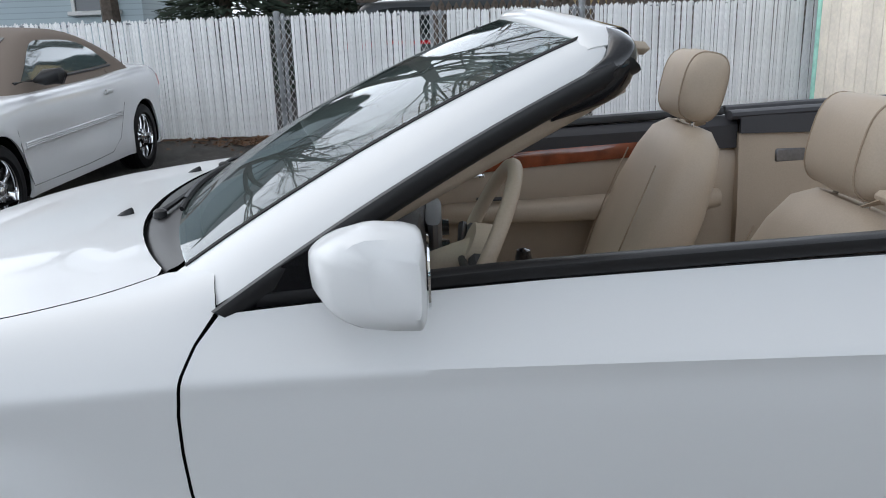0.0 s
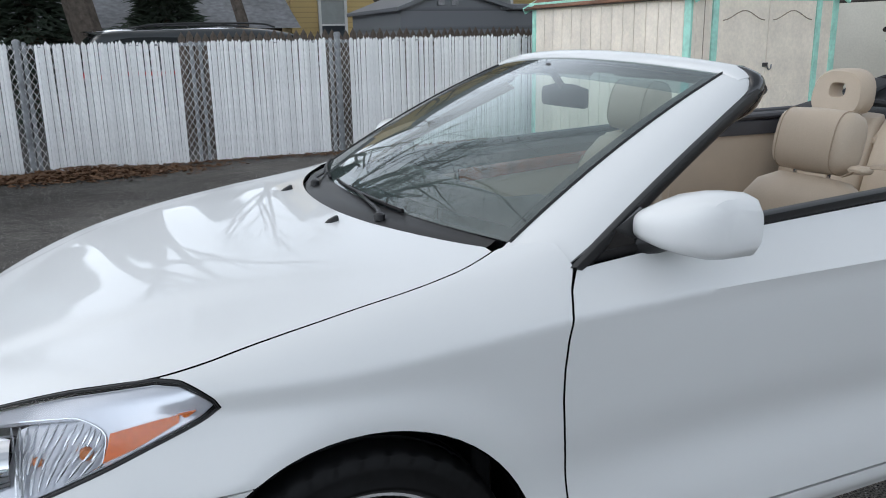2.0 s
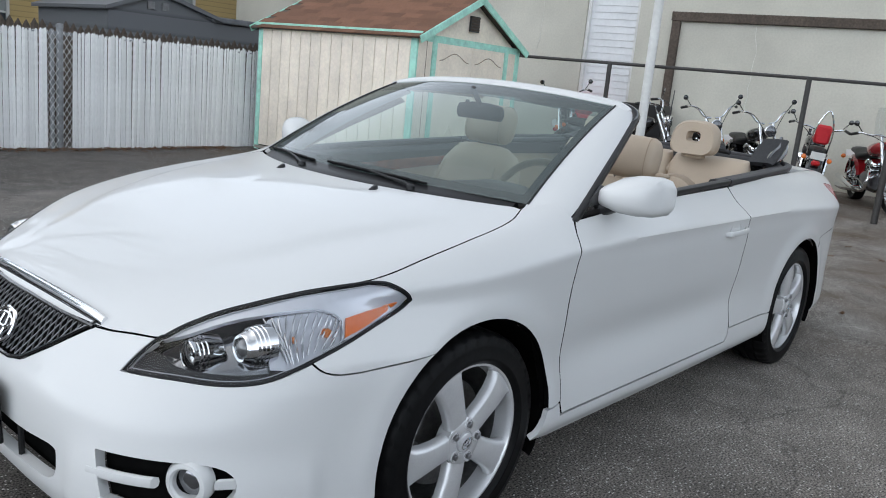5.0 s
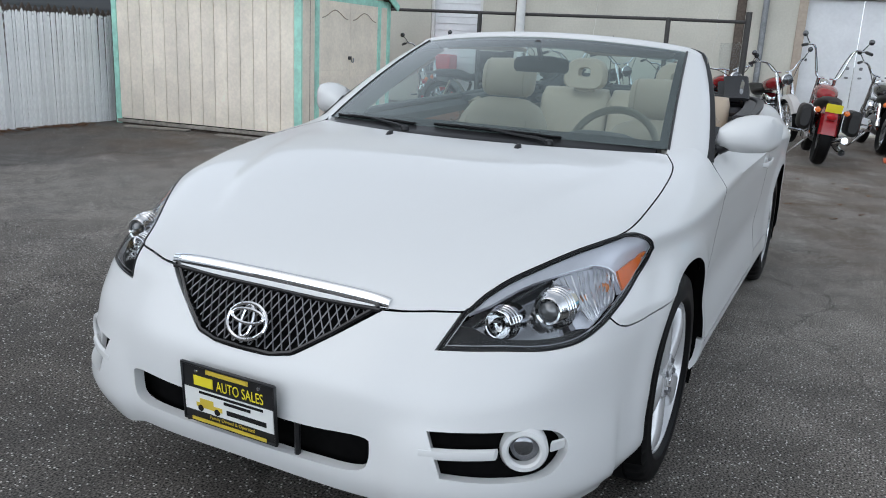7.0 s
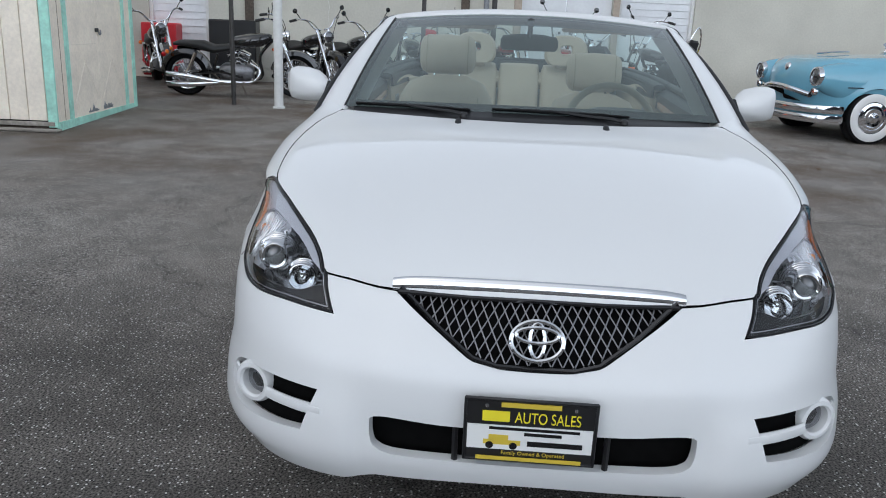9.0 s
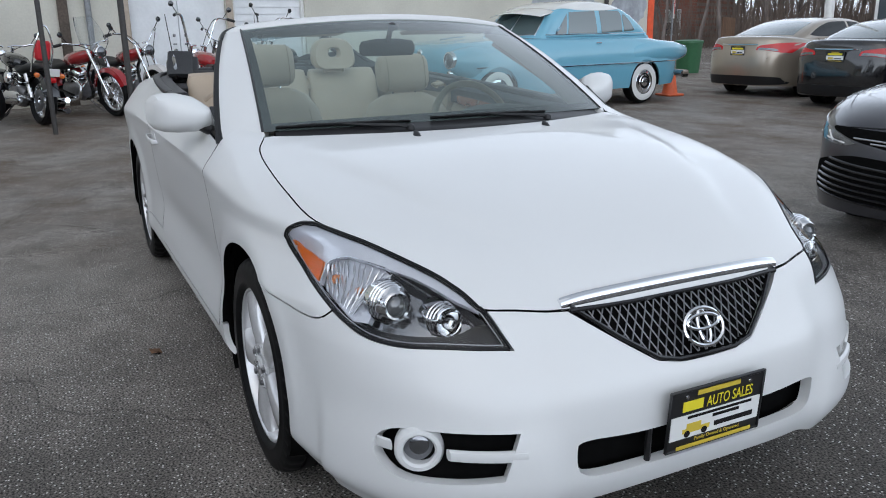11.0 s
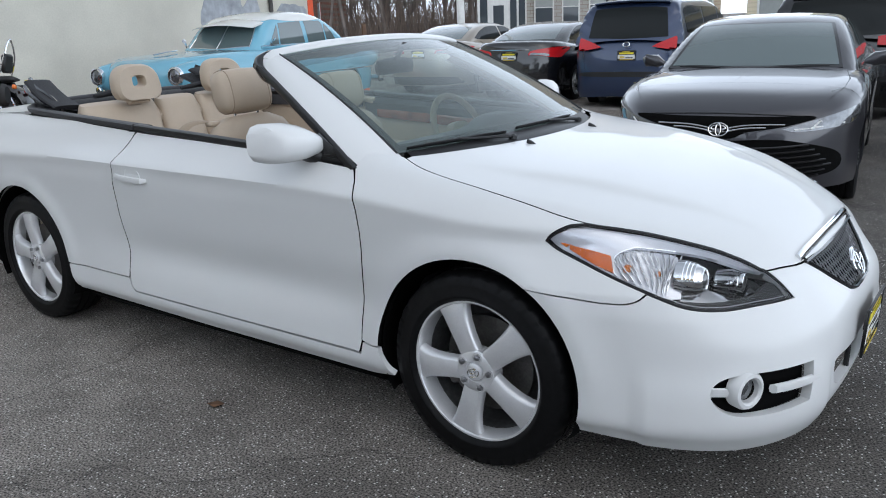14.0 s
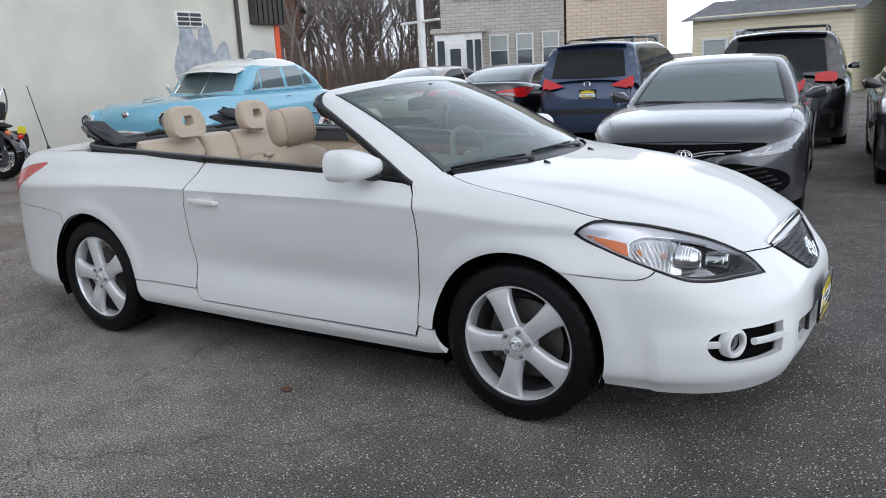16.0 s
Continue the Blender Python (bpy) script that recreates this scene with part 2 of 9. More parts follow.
def prism(poly, d0, d1, axis="y"):
    """A flat outline pushed out from d0 to d1 along the axis."""
    n = len(poly)
    put = {"y": lambda a, b, d: (a, d, b), "z": lambda a, b, d: (a, b, d), "x": lambda a, b, d: (d, a, b)}[axis]
    V = [put(a, b, d0) for a, b in poly] + [put(a, b, d1) for a, b in poly]
    F = [list(range(n))[::-1], list(range(n, 2 * n))] + [[i, (i + 1) % n, n + (i + 1) % n, n + i] for i in range(n)]
    V = np.array(V)
    c = V.mean(0)
    p = V[F[1]]
    nn = np.cross(p[1] - p[0], p[2] - p[1])
    area = sum(np.cross(V[F[1][i]] - p[0], V[F[1][i + 1]] - p[0]) for i in range(1, n - 1))
    return V, (F if area @ (p.mean(0) - c) > 0 else [f[::-1] for f in F])


# ---- materials ----


def material(name, colour, rough=0.5, metal=0.0, coat=0.0, grain=0.0, scale=40.0, bump=0.0, stain=0.0, stain_scale=3.0,
             vary=0.0, spec=0.5, coords="Object"):
    """A surface with fine grain, larger stains, relief and a chance tint for each object."""
    m = bpy.data.materials.new(name)
    m.use_nodes = True
    n, l = m.node_tree.nodes, m.node_tree.links
    b = n["Principled BSDF"]
    b.inputs["Roughness"].default_value = rough
    b.inputs["Metallic"].default_value = metal
    b.inputs["Coat Weight"].default_value = coat
    b.inputs["Coat Roughness"].default_value = 0.03
    b.inputs["Specular IOR Level"].default_value = spec
    b.inputs["Base Color"].default_value = (*colour, 1)
    if grain or bump or stain or vary:
        tc = n.new("ShaderNodeTexCoord")
        value = None

        def scaled(tex_scale, lo, hi, detail):
            t = n.new("ShaderNodeTexNoise")
            t.inputs["Scale"].default_value, t.inputs["Detail"].default_value = tex_scale, detail
            l.new(tc.outputs[coords], t.inputs["Vector"])
            r = n.new("ShaderNodeMapRange")
            r.inputs[1].default_value, r.inputs[2].default_value = 0.3, 0.7
            r.inputs[3].default_value, r.inputs[4].default_value = lo, hi
            l.new(t.outputs["Fac"], r.inputs[0])
            return t, r.outputs[0]

        def times(a, c):
            if a is None:
                return c
            k = n.new("ShaderNodeMath")
            k.operation = "MULTIPLY"
            l.new(a, k.inputs[0])
            l.new(c, k.inputs[1])
            return k.outputs[0]

        tex = None
        if grain or bump:
            tex, g = scaled(scale, 1 - grain, 1 + grain, 6)
            if grain:
                value = times(value, g)
        if stain:
            _, s = scaled(stain_scale, 1 - stain, 1 + stain, 4)
            value = times(value, s)
        if vary:
            oi = n.new("ShaderNodeObjectInfo")
            r = n.new("ShaderNodeMapRange")
            r.inputs[3].default_value, r.inputs[4].default_value = 1 - vary, 1 + vary
            l.new(oi.outputs["Random"], r.inputs[0])
            value = times(value, r.outputs[0])
        if value is not None:
            v = n.new("ShaderNodeVectorMath")
            v.operation = "SCALE"
            v.inputs[0].default_value = colour
            l.new(value, v.inputs["Scale"])
            l.new(v.outputs[0], b.inputs["Base Color"])
        if bump:
            bp = n.new("ShaderNodeBump")
            bp.inputs["Strength"].default_value = 0.6
            bp.inputs["Distance"].default_value = bump
            l.new(tex.outputs["Fac"], bp.inputs["Height"])
            l.new(bp.outputs[0], b.inputs["Normal"])
    return m


def glass(name, tint=(0.93, 0.97, 0.96), rough=0.0, clear=0.9, ior=1.55, veil=0.0):
    """Thin window glass: mostly see-through, with a true mirror gloss by the angle."""
    m = bpy.data.materials.new(name)
    m.use_nodes = True
    n, l = m.node_tree.nodes, m.node_tree.links
    n.remove(n["Principled BSDF"])
    tr, gl, mx, fr = (n.new(k) for k in ("ShaderNodeBsdfTransparent", "ShaderNodeBsdfGlossy", "ShaderNodeMixShader", "ShaderNodeFresnel"))
    tr.inputs[0].default_value = (*[c * clear for c in tint], 1)
    gl.inputs["Roughness"].default_value = rough
    fr.inputs["IOR"].default_value = ior
    l.new(fr.outputs[0], mx.inputs[0])
    # pale teal diffuse share: dust plus a milky sky sheen put into the glass colour
    if veil:
        du, dm = n.new("ShaderNodeBsdfDiffuse"), n.new("ShaderNodeMixShader")
        du.inputs[0].default_value = (0.50, 0.64, 0.62, 1)
        dm.inputs[0].default_value = veil
        l.new(tr.outputs[0], dm.inputs[1])
        l.new(du.outputs[0], dm.inputs[2])
        l.new(dm.outputs[0], mx.inputs[1])
    else:
        l.new(tr.outputs[0], mx.inputs[1])
    l.new(gl.outputs[0], mx.inputs[2])
    l.new(mx.outputs[0], n["Material Output"].inputs[0])
    return m


M_WHITE = material("pearl_white_paint", (0.69, 0.695, 0.69), 0.42, coat=0.5, grain=0.012, scale=900, stain=0.012, stain_scale=1.5)
M_WHITE.node_tree.nodes["Principled BSDF"].inputs["Coat IOR"].default_value = 1.5
M_BLACKP = material("black_plastic", (0.009, 0.009, 0.010), 0.42, grain=0.15, scale=300, bump=0.0004)
M_RUBBER = material("tyre_rubber", (0.005, 0.005, 0.0055), 0.5, grain=0.25, scale=60, bump=0.0006, stain=0.2, stain_scale=6, spec=0.16)
M_GLOSSB = material("gloss_black", (0.008, 0.008, 0.009), 0.12, coat=0.6)
M_ALLOY = material("silver_alloy", (0.74, 0.745, 0.755), 0.25, metal=0.45, grain=0.03, scale=200, stain=0.06, stain_scale=12)
M_CHROME = material("chrome", (0.82, 0.83, 0.85), 0.06, metal=1.0)
M_STEEL = material("dull_steel", (0.25, 0.25, 0.26), 0.4, metal=0.9, grain=0.1, scale=90, stain=0.2, stain_scale=14)
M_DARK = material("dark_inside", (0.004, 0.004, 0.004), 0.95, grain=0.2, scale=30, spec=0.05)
M_LENS = glass("lamp_lens", (0.97, 0.98, 0.98), 0.0, 0.97, 1.36)
M_LAMPBLK = material("lamp_black", (0.006, 0.006, 0.007), 0.30, spec=0.3)
M_GLASS = glass("clear_car_glass", (0.74, 0.90, 0.87), 0.0, 0.86, 1.90, 0.11)
M_AMBER = material("amber_reflector", (0.75, 0.17, 0.02), 0.25, coat=0.8, grain=0.15, scale=120, bump=0.001)
M_REDLAMP = material("red_lamp", (0.50, 0.008, 0.012), 0.18, coat=0.4, grain=0.1, scale=90)
M_TAN = material("tan_leather", (0.46, 0.375, 0.285), 0.48, grain=0.04, scale=260, bump=0.0009, stain=0.06, stain_scale=5)
M_TANSEAM = material("tan_seam", (0.34, 0.265, 0.19), 0.6, grain=0.1, scale=300)
M_WOOD = material("gloss_wood_trim", (0.22, 0.05, 0.018), 0.15, coat=1.0, grain=0.45, scale=14)
M_CHARCOAL = material("charcoal_trim", (0.035, 0.034, 0.038), 0.5, grain=0.1, scale=300, bump=0.0005)
M_CARPET = material("tan_carpet", (0.30, 0.24, 0.17), 0.95, grain=0.2, scale=400, bump=0.002)
M_REFL = material("lamp_reflector", (0.27, 0.275, 0.29), 0.10, metal=0.9, grain=0.04, scale=40)
M_FROST = material("ribbed_clear_lamp", (0.72, 0.73, 0.79), 0.16, metal=0.35, coat=0.8, grain=0.03, scale=50)
M_BULB = material("amber_bulb", (0.72, 0.24, 0.08), 0.2, coat=0.8, grain=0.1, scale=90)
M_LENSRIB = material("clear_rib", (0.80, 0.81, 0.84), 0.10, metal=0.7, coat=1.0)
M_PROJ = material("projector_glass", (0.16, 0.165, 0.17), 0.03, metal=0.4, coat=1.0)
M_BOWL = material("lamp_bowl", (0.80, 0.81, 0.83), 0.08, metal=1.0)
M_MIRROR = material("mirror_glass", (0.85, 0.87, 0.88), 0.02, metal=1.0)


def asphalt():
    m = material("worn_asphalt", (0.062, 0.061, 0.062), 0.85, spec=0.35)
    n, l = m.node_tree.nodes, m.node_tree.links
    b = n["Principled BSDF"]
    b.inputs["Specular IOR Level"].default_value = 0.22
    tc = n.new("ShaderNodeTexCoord")

    def noise_(scale, detail, lo, hi, a=0.3, c=0.7, kind="ShaderNodeTexNoise", out="Fac"):
        t = n.new(kind)
        t.inputs["Scale"].default_value = scale
        if "Detail" in t.inputs:
            t.inputs["Detail"].default_value = detail
        l.new(tc.outputs["Object"], t.inputs["Vector"])
        r = n.new("ShaderNodeMapRange")
        r.inputs[1].default_value, r.inputs[2].default_value, r.inputs[3].default_value, r.inputs[4].default_value = a, c, lo, hi
        l.new(t.outputs[out], r.inputs[0])
        return t, r.outputs[0]

    def mul(a, c):
        k = n.new("ShaderNodeMath")
        k.operation = "MULTIPLY"
        l.new(a, k.inputs[0])
        l.new(c, k.inputs[1])
        return k.outputs[0]

    fine, f = noise_(130, 5, 0.05, 1.95, 0.34, 0.66)
    _, big = noise_(0.55, 5, 0.88, 1.12)
    _, mid = noise_(4.5, 8, 0.78, 1.22)
    vor, chips = noise_(88, 0, 1.0, 0.0, 0.20, 0.36, "ShaderNodeTexVoronoi", "Distance")
    sel = n.new("ShaderNodeMapRange")
    sel.inputs[1].default_value, sel.inputs[2].default_value = 0.64, 0.72
    l.new(vor.outputs["Color"], sel.inputs[0])
    spot = mul(chips, sel.outputs[0])
    v = n.new("ShaderNodeVectorMath")
    v.operation = "SCALE"
    v.inputs[0].default_value = (0.130, 0.119, 0.107)
    sep = n.new("ShaderNodeSeparateXYZ")
    l.new(tc.outputs["Object"], sep.inputs[0])
    wob, wv = noise_(0.9, 5, -0.9, 0.9)
    ad = n.new("ShaderNodeMath")
    l.new(sep.outputs[1], ad.inputs[0])
    l.new(wv, ad.inputs[1])
    seal = n.new("ShaderNodeMapRange")
    seal.interpolation_type = "SMOOTHSTEP"
    seal.inputs[1].default_value, seal.inputs[2].default_value = 4.7, 5.9
    seal.inputs[3].default_value, seal.inputs[4].default_value = 1.0, 0.52
    l.new(ad.outputs[0], seal.inputs[0])
    # the asphalt gets lighter along x, with a wandering edge
    ax = n.new("ShaderNodeMath")
    l.new(sep.outputs[0], ax.inputs[0])
    l.new(wv, ax.inputs[1])
    x_tone = n.new("ShaderNodeMapRange")
    x_tone.interpolation_type = "SMOOTHSTEP"
    x_tone.inputs[1].default_value, x_tone.inputs[2].default_value = -2.6, 0.9
    x_tone.inputs[3].default_value, x_tone.inputs[4].default_value = 0.66, 1.72
    l.new(ax.outputs[0], x_tone.inputs[0])
    l.new(mul(mul(mul(mul(f, big), mid), seal.outputs[0]), x_tone.outputs[0]), v.inputs["Scale"])
    mx = n.new("ShaderNodeMix")
    mx.data_type = "RGBA"
    mx.inputs[7].default_value = (0.74, 0.72, 0.69, 1)
    l.new(spot, mx.inputs[0])
    # brown silt washed up between the shed and the building, in ragged drifts
    dx = n.new("ShaderNodeMapRange")
    dx.interpolation_type = "SMOOTHSTEP"
    dx.inputs[1].default_value, dx.inputs[2].default_value = 0.6, 3.6
    l.new(sep.outputs[0], dx.inputs[0])
    _, drift = noise_(1.3, 9, 0.0, 1.0, 0.40, 0.66)
    veil = n.new("ShaderNodeMix")
    veil.data_type = "RGBA"
    veil.inputs[7].default_value = (0.112, 0.080, 0.056, 1)
    half = n.new("ShaderNodeMath")
    half.operation = "MULTIPLY"
    half.inputs[1].default_value = 0.85
    l.new(mul(dx.outputs[0], drift), half.inputs[0])
    l.new(half.outputs[0], veil.inputs[0])
    l.new(v.outputs[0], veil.inputs[6])
    l.new(veil.outputs[2], mx.inputs[6])
    # hairline cracks along the edges of wandering cells
    warp = n.new("ShaderNodeTexNoise")
    warp.inputs["Scale"].default_value, warp.inputs["Detail"].default_value = 2.3, 6.0
    l.new(tc.outputs["Object"], warp.inputs["Vector"])
    wm = n.new("ShaderNodeMix")
    wm.data_type = "RGBA"
    wm.blend_type = "ADD"
    wm.inputs[0].default_value = 0.55
    l.new(tc.outputs["Object"], wm.inputs[6])
    l.new(warp.outputs["Color"], wm.inputs[7])
    cell = n.new("ShaderNodeTexVoronoi")
    cell.feature = "DISTANCE_TO_EDGE"
    cell.inputs["Scale"].default_value = 0.30
    l.new(wm.outputs[2], cell.inputs["Vector"])
    line = n.new("ShaderNodeMapRange")
    line.inputs[1].default_value, line.inputs[2].default_value = 0.0006, 0.0035
    line.inputs[3].default_value, line.inputs[4].default_value = 0.62, 1.0
    l.new(cell.outputs["Distance"], line.inputs[0])
    ck = n.new("ShaderNodeVectorMath")
    ck.operation = "SCALE"
    l.new(mx.outputs[2], ck.inputs[0])
    l.new(line.outputs[0], ck.inputs["Scale"])
    l.new(ck.outputs[0], b.inputs["Base Color"])
    _, rg = noise_(1.1, 4, 0.62, 0.92)
    l.new(rg, b.inputs["Roughness"])
    bp = n.new("ShaderNodeBump")
    bp.inputs["Strength"].default_value, bp.inputs["Distance"].default_value = 0.8, 0.004
    l.new(fine.outputs["Fac"], bp.inputs["Height"])
    l.new(bp.outputs[0], b.inputs["Normal"])
    return m


M_ASPHALT = asphalt()

# ---- ground: one sheet with a faint fall across the lot ----


def ground_z(x, y):
    """Height of the ground."""
    y, x = min(max(y, -14.0), 10.0), min(x, 11.0)
    return 0.012 * (max(y - 2.0, 0) + min(y + 2.0, 0)) + 0.0165 * max(x - 1.5, 0)


def build_ground():
    xs = [-600, -60, -20, -10, -5, 0, 1.5, 5, 11, 20, 60, 600]
    ys = [-600, -60, -40, -25, -14, -8, -4, -2, 0, 2, 4, 8, 10, 30, 60, 600]
    V = [(x, y, ground_z(x, y)) for x in xs for y in ys]
    k = len(ys)
    F = [[i * k + j, (i + 1) * k + j, (i + 1) * k + j + 1, i * k + j + 1] for i in range(len(xs) - 1) for j in range(k - 1)]
    g = link("ground", V, F, M_ASPHALT)
    tagged(g, "dark grey worn asphalt of a parking lot", "ground", kind="structure")


build_ground()
# ---- the white convertible: its body surface ----
# Its nose points to -x; the middle of the wheelbase is the origin.
AXLE, TRACK, TYRE_R = 1.36, 0.80, 0.334

nose_x = cv((0.10, -2.24), (0.20, -2.295), (0.29, -2.335), (0.36, -2.338), (0.45, -2.333), (0.53, -2.312), (0.61, -2.262), (0.69, -2.232), (0.78, -2.15), (0.95, -1.95), (1.2, -1.6))
tail_x = cv((0.10, 2.48), (0.25, 2.58), (0.45, 2.63), (0.62, 2.63), (0.80, 2.58), (1.0, 2.55), (1.2, 2.49))
side_y = cv((0.10, 0.80), (0.17, 0.842), (0.235, 0.870), (0.262, 0.889), (0.29, 0.895), (0.35, 0.891), (0.50, 0.884), (0.66, 0.888), (0.76, 0.8962), (0.80, 0.9030), (0.819, 0.9068), (0.829, 0.9052), (0.88, 0.8780), (0.95, 0.838), (1.02, 0.800), (1.10, 0.765), (1.3, 0.70))
top_z = cv((-2.5, 0.50), (-2.34, 0.615), (-2.26, 0.672), (-2.17, 0.728), (-2.02, 0.795), (-1.82, 0.862), (-1.6, 0.915), (-1.35, 0.957), (-1.15, 0.985), (-0.95, 1.02), (-0.7, 1.12), (-0.3, 1.35), (0.5, 1.35),
           (0.9, 1.14), (1.2, 1.09), (1.6, 1.075), (2.0, 1.058), (2.3, 1.032), (2.5, 0.99), (2.7, 0.90))
# the raised middle of the hood
hood_line = cv((-2.3, 0.28), (-1.936, 0.396), (-1.80, 0.468), (-1.65, 0.516), (-1.447, 0.581), (-1.2, 0.635), (-0.9, 0.67))
# the shoulder crease climbs from the lamp to the tail
crease = cv((-2.4, 0.0), (-1.6, 0.0), (-1.4, 0.004), (-1.16, 0.024), (-0.9, 0.044), (-0.6, 0.058), (-0.3, 0.065), (0.3, 0.068), (1.0, 0.064), (1.9, 0.025), (2.4, 0.0))


def body(x, y, z):
    """Below zero inside the painted body."""
    y = np.abs(y)
    w = side_y(z - crease(x) * np.exp(-((z - 0.865) / 0.06) ** 2))
    for cx in (-AXLE, AXLE):
        r = np.hypot(x - cx, z - 0.33)
        w = w + 0.015 * np.exp(-((r - 0.40) / 0.055) ** 2) * np.clip((z - 0.22) / 0.2, 0, 1)
    w = w - 0.027 * np.exp(-((x + 0.22) / 0.78) ** 4 - ((z - 0.50) / 0.10) ** 2)
    w = w * (1 - 0.055 * np.clip((-1.0 - x) / 0.6, 0, 1) ** 1.5 * np.clip((z - 0.66) / 0.12, 0, 1))
    f0, f1 = -1.20, 1.35
    a = np.where(x < f0, (f0 - x) / (f0 - nose_x(z)), np.where(x > f1, (x - f1) / (tail_x(z) - f1), 0.0))
    p = np.where(x < 0, 2.9 + 0.72 * np.clip((0.74 - z) / 0.14, 0, 1), 3.0)
    beak = 0.016 / (1 + np.exp((y - 0.40) / 0.022)) * np.exp(-((z - 0.56) / 0.12) ** 2) * (x < -1.8)
    g = ((y / w) ** p + np.maximum(a, 0) ** p) ** (1 / p)
    pod = 0.013 / (1 + np.exp((0.425 - y) / 0.010)) * np.exp(-((z - 0.30) / 0.13) ** 4) * (x < -1.9)
    side = (g - 1) * 0.95 - beak - pod
    h = top_z(x) - 0.045 * (y / 0.8) ** 2.6
    ridge = 1 / (1 + np.exp((y - hood_line(x)) / 0.013))
    h = h + 0.012 * ridge * np.clip((x + 2.2) / 0.35, 0, 1) * np.clip((-1.15 - x) / 0.35, 0, 1)
    return smax(side, z - h, 0.075)


def on_front(uv):
    """Chart of the nose: turn and rise in radians about a point under the hood."""
    O = np.array([-1.25, 0, 0.35])
    u, v = uv[:, 0], uv[:, 1]
    D = np.stack([-np.cos(v) * np.cos(u), np.cos(v) * np.sin(u), np.sin(v)], 1)
    return cast(body, O, D, 0.1, 1.6)


def front_uv(*pts):
    out = []
    for x, y, z in pts:
        dx, dy, dz = -(x + 1.25), y, z - 0.35
        out.append((math.atan2(dy, dx), math.atan2(dz, math.hypot(dx, dy))))
    return out


def on_side(uv):
    """Chart of the flank: place along the car and turn in its cross-section."""
    O = np.stack([uv[:, 0], np.full(len(uv), 0.30), np.full(len(uv), 0.45)], 1)
    D = np.stack([np.zeros(len(uv)), np.cos(uv[:, 1]), np.sin(uv[:, 1])], 1)
    return cast(body, O, D, 0.05, 0.95)


def side_uv(*pts):
    return [(x, math.atan2(z - 0.45, y - 0.30)) for x, y, z in pts]


def on_top(uv):
    O = np.stack([uv[:, 0], uv[:, 1], np.full(len(uv), 0.45)], 1)
    return cast(body, O, np.tile([0, 0, 1.0], (len(uv), 1)), 0.0, 0.9)


def arch(cx, r, a0, a1, n=14):
    return [(cx + r * math.cos(radians(a)), 0.89, 0.33 + r * math.sin(radians(a))) for a in np.linspace(a0, a1, n)]


convertible = thing("convertible_car", pose(0, 0, 0), "pearl white two-door convertible with its top folded down, tan leather inside", "car")

# hood, drawn in plan
hood_half = cv((-2.206, 0.335), (-2.197, 0.383), (-2.172, 0.453), (-2.146, 0.519), (-2.128, 0.531), (-2.09, 0.5445), (-2.031, 0.576), (-1.975, 0.612), (-1.918, 0.649), (-1.85, 0.690), (-1.79, 0.725), (-1.70, 0.765), (-1.575, 0.782), (-1.36, 0.783), (-1.115, 0.757), (-0.985, 0.705))


def hood_outline():
    front = [(-2.225 + 0.019 * (y / 0.335) ** 2, y) for y in np.linspace(-0.335, 0.335, 17)]
    right = [(x, float(hood_half(x))) for x in [-2.203, -2.197, -2.188, -2.18, -2.172, -2.163, -2.154, -2.146, -2.137, -2.128, -2.11] + list(np.linspace(-2.08, -0.985, 32))]
    rear = [(-1.19 + 0.205 * (abs(y) / 0.705) ** 2.2, y) for y in np.linspace(0.69, -0.69, 25)]
    return np.array(front + right + rear + [(x, -y) for x, y in right[::-1]])


g = trimmed(on_top, inset(hood_outline(), 0.0022), (), 0.017, 0.017, 0.009)
link("hood", *g, M_WHITE, convertible, edge=(M_DARK, trimmed.returns))

# outlines of the lamp and of the seams, for the +y flank
HOOD_SIDE = [tuple(q) for q in on_top(np.array([(x, float(hood_half(x))) for x in (-2.197, -2.172, -2.146, -2.128, -2.09, -2.031, -1.975, -1.918, -1.85, -1.79, -1.70)]))]


def snap(*pts):
    """The given points, moved onto the body."""
    return [tuple(on_side(np.array(side_uv(p)))[0] if p[0] > -2.0 else on_front(np.array(front_uv(p)))[0]) for p in pts]


LAMP_TIP = snap((-1.661, 0.789, 0.837), (-1.630, 0.815, 0.820), (-1.610, 0.825, 0.805))
LAMP_FRONT = snap((-2.218, 0.490, 0.620))
LAMP_TOP = LAMP_FRONT + HOOD_SIDE[2:]
LAMP_LOW = snap((-1.601, 0.8275, 0.790), (-1.638, 0.825, 0.767), (-1.724, 0.819, 0.733), (-1.80, 0.814, 0.704), (-1.88, 0.806, 0.677), (-1.95, 0.790, 0.652),
                (-2.007, 0.767, 0.633), (-2.06, 0.732, 0.625), (-2.107, 0.689, 0.624), (-2.15, 0.63, 0.626), (-2.188, 0.56, 0.623)) + LAMP_FRONT
SEAM = snap((-1.902, 0.802, 0.669), (-1.892, 0.814, 0.656), (-1.876, 0.824, 0.646), (-1.847, 0.836, 0.638), (-1.786, 0.852, 0.637), (-1.71, 0.868, 0.642), (-1.64, 0.885, 0.647))


def lamp_outline(d):
    return inset(np.array(front_uv(*[tuple(q) for q in np.vstack([bend(LAMP_TOP, 4), LAMP_TIP, bend(LAMP_LOW, 4)[:-1]])])), d)


